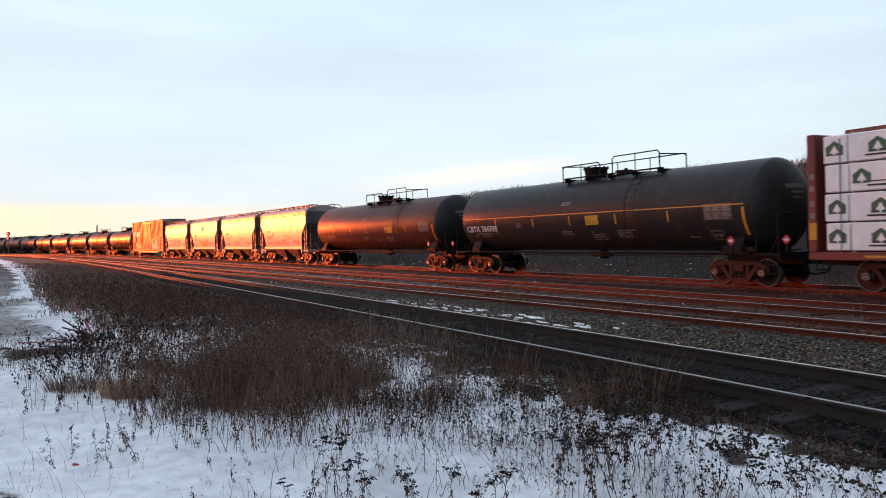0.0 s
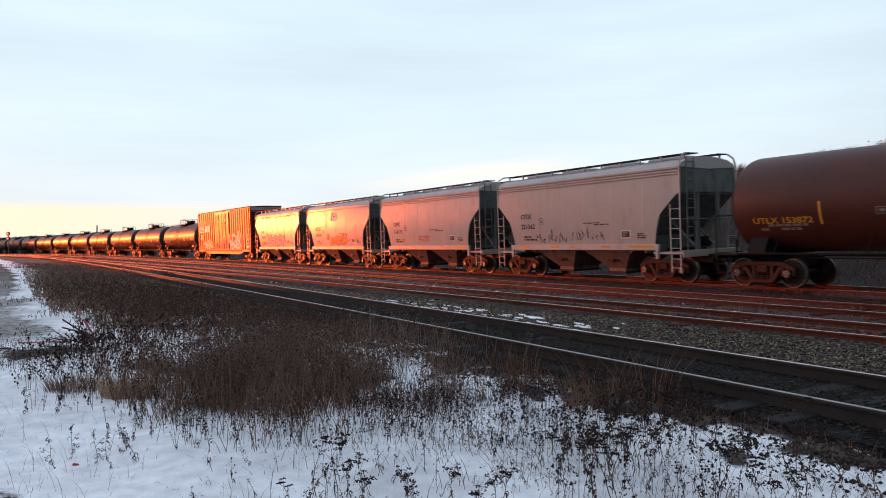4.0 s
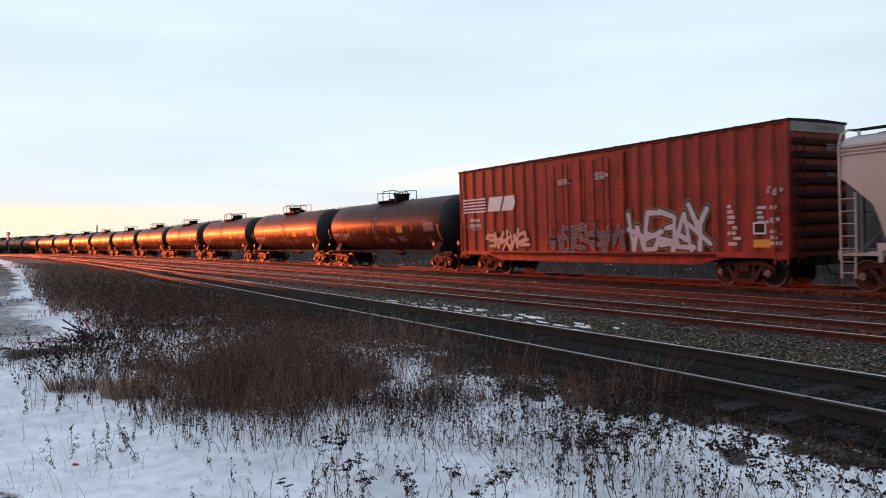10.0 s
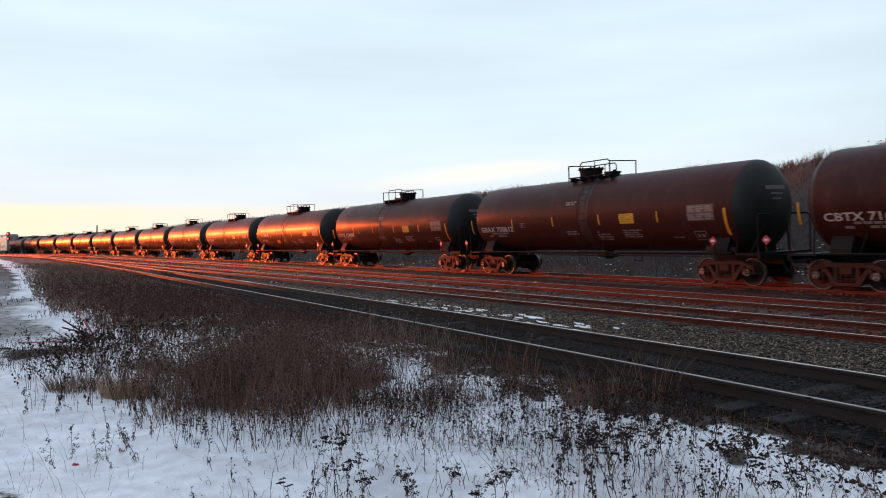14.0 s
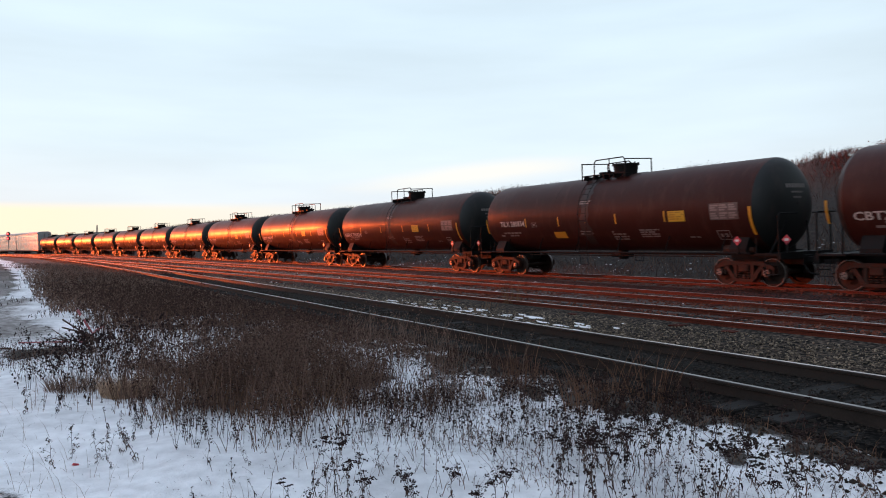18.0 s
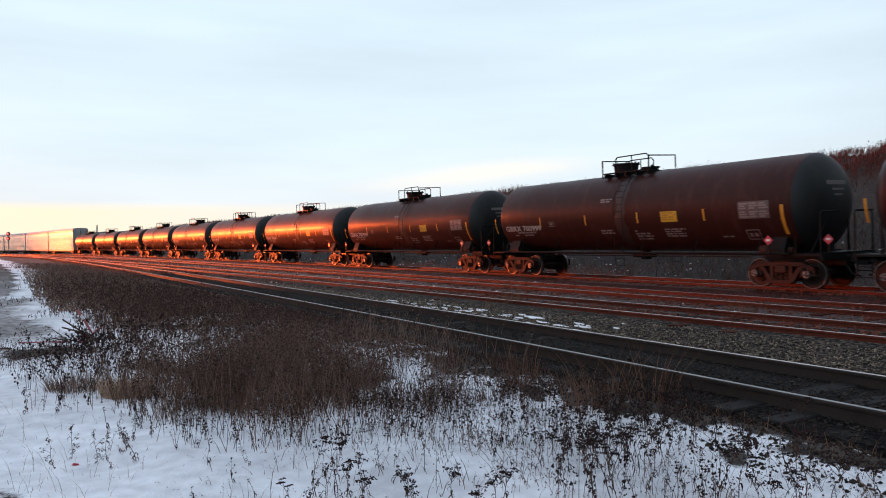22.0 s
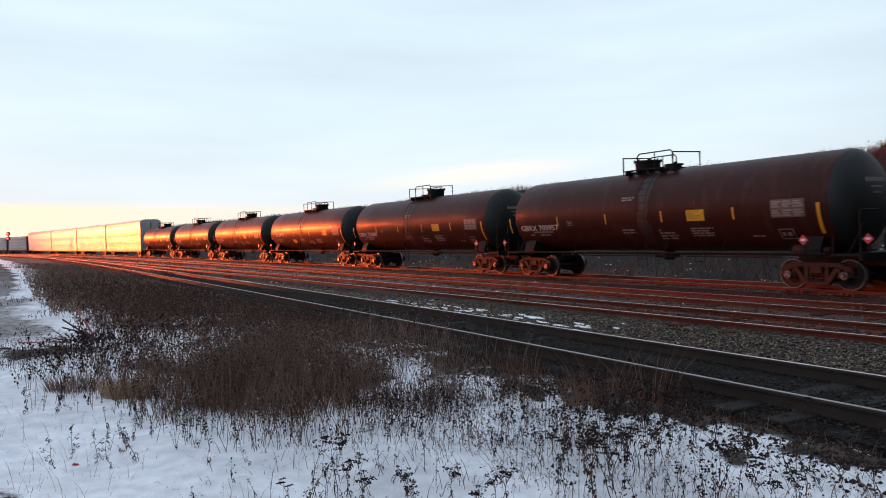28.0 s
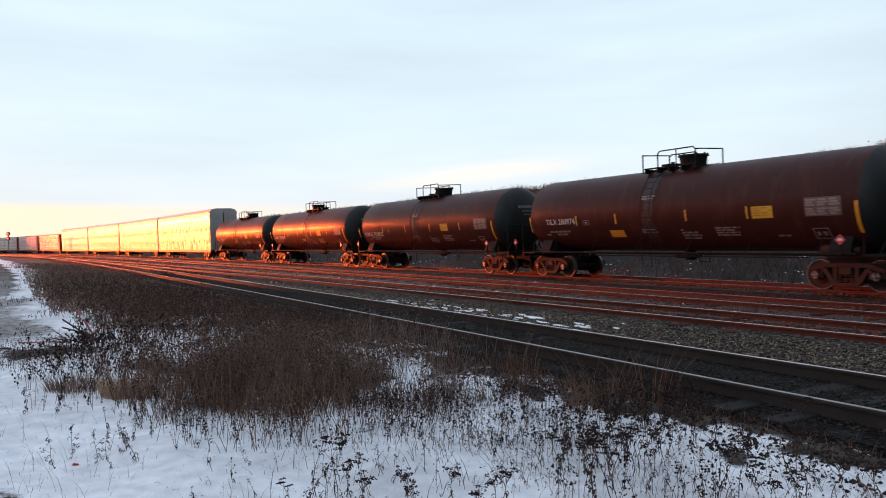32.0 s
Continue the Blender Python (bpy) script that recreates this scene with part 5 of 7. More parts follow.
SHAPES = ([[(0.02, 0), (0.45, 1), (0.98, 0.03)], [(0.2, 0.4), (0.8, 0.45)]],
          [[(0.95, 0.9), (0.2, 0.95), (0.1, 0.6), (0.85, 0.45), (0.8, 0.05), (0.05, 0.1)]],
          [[(0.05, 1), (0.5, 0.5), (0.95, 1.02)], [(0.5, 0.5), (0.4, -0.05)]],
          [[(0.9, 0.95), (0.15, 0.85), (0.1, 0.1), (0.9, 0)], [(0.15, 0.5), (0.7, 0.55)]],
          [[(0.02, 0), (0.2, 1), (0.5, 0.35), (0.8, 1), (0.98, -0.05)]])


def strokes(car, x0, x1, z0, z1, n, fill, edge, rim, surface, seed, width, label):
    """Angular spray-can lettering that cannot be read: crossing thick strokes with darker rims."""
    rnd = random.Random(seed)
    w, h = (x1 - x0) / n, z1 - z0
    top = None
    for i in range(n):
        xa, sl = x0 + w * i, rnd.uniform(-0.15, 0.25) * w
        zb, zt = z0 + rnd.uniform(0, 0.18) * h, z1 - rnd.uniform(0, 0.2) * h
        lines, flip, stand = [], rnd.random() < 0.6, rnd.random() < 0.35
        for poly in SHAPES[(i * 2 + seed) % len(SHAPES)]:
            q = [(xa + ((1 - u if flip else u) * 1.25 - 0.12 + rnd.uniform(-0.12, 0.12)) * w + sl * v, zb + ((v if stand else 1 - v) + rnd.uniform(-0.10, 0.10)) * (zt - zb)) for u, v in poly]
            lines += list(zip(q, q[1:]))
        lines.append(((xa - 0.2 * w, zb + rnd.uniform(0.1, 0.9) * (zt - zb)), (xa + 1.2 * w, zb + rnd.uniform(0.1, 0.9) * (zt - zb))))
        layers = [(0.05, 0.010, edge), (0.0, 0.016, fill)]
        if rim is not None:
            layers.insert(0, (0.09, 0.004, rim))
        for grow, lift, mt in layers:
            bm = B()
            for j, (a, b) in enumerate(lines):
                A, C = Vector(a), Vector(b)
                d = (C - A).normalized()
                nr = Vector((-d.y, d.x))
                wa, wb = (width / 2 * (0.7 + 0.25 * ((j + i) % 3)) + grow), (width / 2 * (1.15 - 0.25 * ((j + i) % 2)) + grow)
                A, C = A - d * (grow + 0.02), C + d * (grow + 0.02)
                q = [A - nr * wa, C - nr * wb, C + d * wb * 0.6, C + nr * wb, A + nr * wa, A - d * wa * 0.4]
                bm.faces.new([bm.verts.new((v.x, surface(v.y) - lift - 0.0009 * j - 0.0004 * (i % 2), v.y)) for v in q])
            ob = part("graffiti" if top is None else "spray_shape", bm, mt, car if top is None else top)
            ob["kind"] = "stuff"
            if top is None:
                top = ob
                ob["label"] = label
    return top


def scrawl(car, x0, x1, z0, z1, surface, seed, material, label="thin spray-can scrawl"):
    rnd = random.Random(seed)
    bm = B()
    x = x0
    while x < x1:
        h = rnd.uniform(0.5, 1) * (z1 - z0)
        pts = [(x + rnd.uniform(0, 0.2), z0 + rnd.uniform(0, 1) * h) for _ in range(5)]
        for a, b in zip(pts, pts[1:]):
            d = Vector((b[0] - a[0], b[1] - a[1]))
            if d.length < 0.03:
                continue
            nrm = Vector((-d.y, d.x)).normalized() * 0.018
            vs = [bm.verts.new((p[0] + o * nrm.x, surface(p[1]) - 0.011, p[1] + o * nrm.y)) for p, o in ((a, -1), (b, -1), (b, 1), (a, 1))]
            bm.faces.new(vs)
        x += rnd.uniform(0.18, 0.3)
    ob = part("scrawl", bm, material, car, label)
    ob["kind"] = "stuff"
    return ob


hop = hopper_car(True, 2)
hops = [hop, copy_thing(hop, pose(0, 0, 0)), copy_thing(hop, pose(0, 0, 0))]
hop_b = hopper_car(False, 2)
h1, h2, h4, h3 = hops[0], hops[1], hops[2], hop_b
for car, s, a, b, col, lab in ((h1, -6.75, "CITX", "221362", "ink", "beige covered hopper car with dark scrawled tags"), (h2, -19.25, "CBFX", "314173", "ink", "beige two-bay covered hopper car, clean side"),
                               (h3, -31.72, "HSOX", "805040", "ink", "beige covered hopper car with orange graffiti and round decal"), (h4, -44.24, "SHPX", "432489", "ink", "beige covered hopper car with blue graffiti")):
    tagged(car, lab, "hopper car", group="train cars")
    CARS.append((car, s))
    big = a == "HSOX"
    lettering(a, car, -3.65, 1.0 if big else 0.78, 2.70, 0.27 if big else 0.22, lambda z: hopper_side(z) - 0.006, M[col], "black stencilled car mark")
    lettering(b, car, -3.60 if big else -3.65, 1.02 if big else 1.0, 2.25, 0.25 if big else 0.22, lambda z: hopper_side(z) - 0.006, M[col], "black stencilled car number")
bm = B()
bars(bm, -0.75, 0.5, 1.62, 1.98, 4, hopper_side, 31, 0.95, 0.012)
part("stencil_text", bm, M["red_ink"], h2, "red stencilled notice")["kind"] = "stuff"
spray("graffiti", h3, -0.95, 1.45, 1.46, 2.12, 5, M["tag_orange"], M["tag_brick"], hopper_side, 4, "orange bubble graffiti with dark red outlines")
spray("graffiti", h3, 1.45, 1.85, 1.55, 2.3, 1, M["tag_orange"], M["tag_brick"], hopper_side, 7, "small orange spray-painted flash")
scrawl(h3, -0.8, 1.3, 1.55, 2.05, lambda z: hopper_side(z) - 0.012, 17, M["tag_brick"], "thin dark red spray lines")
spray("graffiti", h3, -1.6, -1.1, 1.85, 2.25, 1, M["tag_grey"], M["tag_grey"], hopper_side, 6, "faded grey-blue smudge of spray paint")
fl3 = lambda z: hopper_side(3.45)
bm = B()
bm.faces.new([bm.verts.new((-0.15 + math.cos(a) * 0.47, fl3(0) - 0.012, 3.42 + math.sin(a) * 0.33)) for a in np.linspace(0, 2 * math.pi, 28, endpoint=False)])
rim = part("decal", bm, M["hopper_under"], h3, "oval white decal with a dark tree shape")
bm = B()
bm.faces.new([bm.verts.new((-0.15 + math.cos(a) * 0.44, fl3(0) - 0.016, 3.42 + math.sin(a) * 0.30)) for a in np.linspace(0, 2 * math.pi, 28, endpoint=False)])
part("decal_field", bm, M["white_paint"], rim)
bm = B()
for k in range(4):
    w, z = 0.20 - k * 0.04, 3.22 + k * 0.16
    bm.faces.new([bm.verts.new((x, fl3(0) - 0.020, zz)) for x, zz in ((-0.65 - w, z), (-0.65 + w, z), (-0.65, z + 0.26))])
part("decal_tree", bm, M["ink"], rim)
bm = B()
bars(bm, -0.32, 0.1, 3.38, 3.60, 1, fl3, 41, 1.0, 0.020)
bars(bm, -0.32, 0.15, 3.24, 3.30, 1, fl3, 42, 1.0, 0.020)
part("decal_print", bm, M["hopper_under"], rim)["kind"] = "stuff"
strokes(h4, -1.9, 2.0, 1.25, 2.35, 5, M["tag_blue"], M["tag_dark"], None, lambda z: hopper_side(z) - 0.004, 9, 0.20, "grey-blue graffiti lettering with dark outlines")
scrawl(h4, -3.6, -2.2, 1.5, 1.95, hopper_side, 3, M["tag_dark"])
scrawl(h4, -3.8, -0.6, 3.9, 4.08, lambda z: hopper_side(z) - 0.04, 5, M["ink"])
scrawl(h4, 0.4, 3.6, 3.9, 4.08, lambda z: hopper_side(z) - 0.04, 6, M["ink"])
scrawl(h1, -2.4, -0.5, 1.5, 2.2, hopper_side, 8, M["tag_dark"])
scrawl(h1, -0.3, 1.6, 1.6, 2.3, hopper_side, 12, M["tag_dark"])
scrawl(h3, 1.9, 3.4, 1.7, 2.2, hopper_side, 14, M["red_ink"])


# ---- boxcar ----
def box_car():
    car = new("box_car")
    W, Z0, Z1, X = 1.45, 0.98, 5.20, 9.22
    bm = B()
    box(bm, -X, X, -W, W, Z0, Z1)
    part("body", bm, M["box_red"], car, "red steel body")
    bm = B()
    prism(bm, [(-1.56, Z1 - 0.06), (1.56, Z1 - 0.06), (1.56, Z1 + 0.02), (0, Z1 + 0.06), (-1.56, Z1 + 0.02)], "x", -X - 0.05, X + 0.05)
    for x in np.linspace(-X + 0.5, X - 0.5, 14):
        prism(bm, [(-1.54, Z1 + 0.01), (0, Z1 + 0.05), (1.54, Z1 + 0.01), (1.54, Z1 + 0.04), (0, Z1 + 0.08), (-1.54, Z1 + 0.04)], "x", x - 0.04, x + 0.04)
    part("roof", fix(bm), M["box_end"], car, "dull dark brown roof")
    for sgn in (-1, 1):
        ribs = [-8.95, -8.1, -7.25, -6.4, -5.6, -4.8, -4.0, -3.25, 3.0, 3.7, 4.4, 5.1, 5.8, 6.5, 7.2, 7.9, 8.55]
        bm = B()
        # hat-section ribs share one mesh
        prism(bm, [(-0.22, W - 0.01), (-0.12, W + 0.075), (0.12, W + 0.075), (0.22, W - 0.01)], "x", 0, 1)
        for v in bm.verts:
            v.co = Vector((v.co.y, v.co.z * sgn, Z0 + 0.14 + v.co.x * (Z1 - Z0 - 0.23)))
        first = part("rib", fix(bm), M["box_red"], car, at=pose(ribs[0], 0, 0))
        for x in ribs[1:]:
            again(first, car, pose(x, 0, 0))
        bm = B()
        box(bm, -X, X, sgn * (W + 0.0), sgn * (W + 0.12), Z0 - 0.02, Z0 + 0.16, 0.01)
        prism(bm, [(-7.0, Z0), (7.0, Z0), (5.6, Z0 - 0.27), (-5.6, Z0 - 0.27)], "y", sgn * (W - 0.02), sgn * (W + 0.04))
        part("side_sill", fix(bm), M["box_red"], car)
        bm = B()
        box(bm, -X, X, sgn * W, sgn * (W + 0.09), Z1 - 0.10, Z1 - 0.05, 0.01)
        part("top_chord", bm, M["box_red"], car)
        for x in (-X, X - 0.12):
            bm = B()
            box(bm, x, x + 0.12, sgn * W, sgn * (W + 0.10), Z0, Z1 - 0.05, 0.01)
            part("corner_post", bm, M["box_red"], car)
        for a, b in ((-2.35, 0.03), (0.06, 2.45)):
            bm = B()
            box(bm, a, b, sgn * (W + 0.03), sgn * (W + 0.085), Z0 + 0.15, Z1 - 0.2, 0.008)
            door = part("door", bm, M["box_red"], car, "sliding plug door")
            for z in (1.75, 2.45, 3.6, 4.25):
                bm = B()
                box(bm, a + 0.05, b - 0.05, sgn * (W + 0.085), sgn * (W + 0.115), z - 0.05, z + 0.05, 0.006)
                part("door_brace", bm, M["box_red"], door)
            for x in (a + 0.1, (a + b) / 2, b - 0.1):
                bm = B()
                box(bm, x - 0.05, x + 0.05, sgn * (W + 0.085), sgn * (W + 0.12), Z0 + 0.2, Z1 - 0.3, 0.006)
                part("door_brace", bm, M["box_red"], door)
            for k in (0.32, 0.68):
                bm = B()
                x = a + (b - a) * k
                cyl(bm, (x, sgn * (W + 0.15), Z0 + 0.2), (x, sgn * (W + 0.15), Z1 - 0.4), 0.022, 6)
                part("lock_rod", bm, M["box_end"], door)
            bm = B()
            box(bm, a + 0.35, a + 0.75, sgn * (W + 0.150), sgn * (W + 0.156), 1.62, 1.72)
            part("latch", bm, M["box_end"], door)
        bm = B()
        box(bm, -6.5, 6.5, sgn * (W + 0.09), sgn * (W + 0.17), Z0 + 0.02, Z0 + 0.10, 0.008)
        part("door_track", bm, M["box_end"], car)
        for rz in (0, 180):
            straight_ladder(under("ladder", car, pose(0, 0, 0, 0, 0, rz), "red side ladder"), X - 0.5, X - 0.06, sgn * (W + 0.14), 0.75, 2.6, 5, 0.022, M["box_red"])
    # ends with pressed corrugations
    bm = B()
    for k in range(9):
        z = Z0 + 0.28 + k * 0.41
        prism(bm, [(z - 0.13, X - 0.005), (z - 0.06, X + 0.08), (z + 0.06, X + 0.08), (z + 0.13, X - 0.005)], "y", -1.35, 1.35)
    for v in bm.verts:
        v.co = Vector((v.co.z, v.co.y, v.co.x))
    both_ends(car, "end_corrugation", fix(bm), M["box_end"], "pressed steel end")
    bm = B()
    box(bm, X + 0.0, X + 0.05, -1.44, 1.44, Z1 - 0.36, Z1 - 0.06)
    both_ends(car, "end_top_panel", bm, M["end_strip"])
    for rz in (0, 180):
        straight_ladder(under("end_ladder", car, pose(0, 0, 0, 0, 0, rz)), -0.2, 0.2, 0, 0.8, 4.7, 12, 0.022, M["box_end"], pose(X + 0.16, -1.2, 0, 0, 0, 90))
    bm = B()
    box(bm, -X + 0.3, X - 0.3, -0.3, 0.3, 0.72, 0.98)
    for x in np.linspace(-6, 6, 9):
        box(bm, x - 0.05, x + 0.05, -1.4, 1.4, 0.86, 0.98)
    part("underframe", bm, M["black_steel"], car)
    both_ends(car, "coupler", coupler_mesh(X - 1.3, X + 0.75), M["black_steel"])
    for s in (-1, 1):
        add_truck(car, s * 7.26)
    # heralds and writing: plain shapes
    flat = lambda z: -(W + 0.080)
    bm = B()
    for k in range(5):
        patch(bm, -8.9, -6.9, 3.06 + k * 0.155, 3.13 + k * 0.155, flat, 0.004, 1)
    logo = part("herald", bm, M["white_paint"], car, "white striped herald")
    for pts in ([(-6.75, 3.06), (-5.75, 3.06), (-5.45, 3.75), (-6.6, 3.75)], [(-5.6, 3.06), (-4.7, 3.06), (-4.5, 3.4), (-4.6, 3.75), (-5.3, 3.75)]):
        bm = B()
        bm.faces.new([bm.verts.new((x, flat(z) - 0.004, z)) for x, z in pts])
        part("herald_shape", bm, M["white_paint"], logo)
    fl2 = lambda z: -(W + 0.118)
    bm = B()
    bars(bm, -1.4, -0.6, 3.95, 4.2, 4, fl2, 51, 0.95)
    bars(bm, 0.75, 1.7, 4.0, 4.3, 4, fl2, 52, 0.95)
    bars(bm, -8.3, -7.2, 2.25, 2.75, 2, flat, 53, 1.0)
    bars(bm, 7.0, 7.5, 1.3, 2.7, 8, flat, 54, 0.7)
    bars(bm, 8.1, 8.8, 2.0, 2.6, 4, flat, 55, 0.7)
    bars(bm, 8.55, 8.95, 1.3, 2.6, 7, flat, 56, 0.7)
    part("stencil_text", bm, M["stencil_white"], car)["kind"] = "stuff"
    bm = B()
    for k in range(7):
        y = -0.2 + k * 0.17
        bm.faces.new([bm.verts.new((X + 0.056, yy, z)) for yy, z in ((y, 4.92), (y + 0.11, 4.92), (y + 0.11, 5.06), (y, 5.06))])
    for z, w in ((4.45, 0.5), (4.38, 0.6), (4.31, 0.4), (3.55, 0.4), (3.48, 0.45)):
        bm.faces.new([bm.verts.new((X + 0.085, yy, zz)) for yy, zz in ((0.3, z), (0.3 + w, z), (0.3 + w, z + 0.045), (0.3, z + 0.045))])
    part("end_stencil", bm, M["faded_white"], car)["kind"] = "stuff"
    bm = B()
    patch(bm, 7.95, 8.4, 1.72, 2.1, flat, 0.006, 1)
    pan = part("data_panel", bm, M["white_paint"], car)
    bm = B()
    patch(bm, 8.0, 8.35, 1.77, 2.05, flat, 0.009, 1)
    part("panel_square", bm, M["box_end"], pan)
    bm = B()
    patch(bm, 7.95, 8.55, 1.3, 1.55, flat, 0.006, 1)
    part("stencil_patch", bm, M["yellow"], car)
    strokes(car, 2.7, 6.2, 1.05, 2.75, 5, M["tag_white"], M["ink"], M["tag_lime"], lambda z: -(W + 0.084), 19, 0.18, "pale graffiti lettering with dark outlines")
    strokes(car, -6.8, -3.7, 1.18, 2.15, 5, M["tag_peach"], M["ink"], None, lambda z: -(W + 0.084), 23, 0.15, "small peach-coloured graffiti along the lower side")
    strokes(car, -1.9, 2.2, 1.15, 2.25, 6, M["tag_dark"], M["tag_grey"], None, lambda z: -(W + 0.124), 29, 0.06, "dark graffiti across the doors")
    scrawl(car, -8.7, -7.4, 2.15, 2.6, lambda z: -(W + 0.084), 33, M["tag_white"])
    scrawl(car, 8.45, 8.95, 2.9, 3.3, lambda z: -(W + 0.10), 34, M["tag_white"])
    return tagged(car, "red ribbed boxcar with double doors and graffiti", "boxcar", group="train cars")


bx = box_car()
CARS.append((bx, -60.5))


# ---- enclosed auto carrier ----
def auto_rack():
    car = new("auto_rack")
    X, W, Z0, Z1 = 12.35, 1.50, 0.95, 5.30
    bm = B()
    box(bm, -X, X, -W + 0.05, W - 0.05, Z0 - 0.05, Z0 + 0.08)
    box(bm, -X + 0.4, X - 0.4, -0.35, 0.35, 0.55, Z0)
    part("underframe", bm, M["black_steel"], car)
    for sgn in (-1, 1):
        n = 12
        w = (2 * X - 0.3) / n
        bm = B()
        # shallow vertical corrugation across each panel
        k = 14
        R = []
        for i in range(k * 2 + 1):
            x = -w / 2 + 0.03 + (w - 0.06) * i / (k * 2)
            y = W + (0.003 if i % 2 else 0.0) + 0.02 * math.sin(i * 0.9)
            R.append([(x, sgn * y, z) for z in (Z0 + 0.1, 2.4, 2.5, 3.9, 4.0, Z1 - 0.12)])
        loft(bm, R, close=False)
        first = part("side_panel", fix(bm), M["galv"], car, "corrugated galvanised screen panel", at=pose(-X + 0.15 + w / 2, 0, 0))
        for i in range(1, n):
            again(first, car, pose(-X + 0.15 + w * (i + 0.5), 0, 0, 0, 0, random.uniform(-1.0, 1.0)))
        bm = B()
        box(bm, -0.03, 0.03, sgn * (W - 0.05), sgn * (W + 0.022), Z0, Z1 - 0.08)
        first = part("side_post", bm, M["galv"], car, at=pose(-X + 0.08, 0, 0))
        for i in range(1, n + 1):
            again(first, car, pose(-X + 0.08 + (2 * X - 0.16) * i / n, 0, 0))
        bm = B()
        box(bm, -X, X, sgn * (W - 0.02), sgn * (W + 0.08), Z0 - 0.12, Z0 + 0.12, 0.01)
        part("side_sill", bm, M["flat_red"], car)
        bm = B()
        box(bm, -X, X, sgn * (W - 0.06), sgn * (W + 0.05), Z1 - 0.14, Z1, 0.02)
        part("top_rail", bm, M["galv_dull"], car)
    bm = B()
    prism(bm, [(-W, Z1 - 0.05), (W, Z1 - 0.05), (1.3, Z1 + 0.25), (0.8, Z1 + 0.36), (-0.8, Z1 + 0.36), (-1.3, Z1 + 0.25)], "x", -X, X)
    part("roof", fix(bm), M["galv_dull"], car, "galvanised roof")
    for q in (-1, 1):
        bm = B()
        box(bm, X - 0.06, X + 0.02, min(q * 0.05, q * 1.46), max(q * 0.05, q * 1.46), Z0 + 0.1, Z1 - 0.05)
        for k in range(4):
            y = q * (0.2 + k * 0.35)
            box(bm, X + 0.02, X + 0.06, y - 0.1, y + 0.1, Z0 + 0.2, Z1 - 0.7)
            box(bm, X + 0.02, X + 0.05, y - 0.12, y + 0.12, Z1 - 0.55, Z1 - 0.15)
        both_ends(car, "end_door", bm, M["galv_dull"], "folding end door")
    both_ends(car, "coupler", coupler_mesh(X - 1.3, X + 0.33), M["black_steel"])
    for s in (-1, 1):
        add_truck(car, s * 9.2)
    return tagged(car, "tall galvanised enclosed auto rack car", "auto rack", group="train cars")


rack = auto_rack()
for i in range(4):
    CARS.append((rack if i == 0 else copy_thing(rack, pose(0, 0, 0)), -330.1 - 25.4 * i))


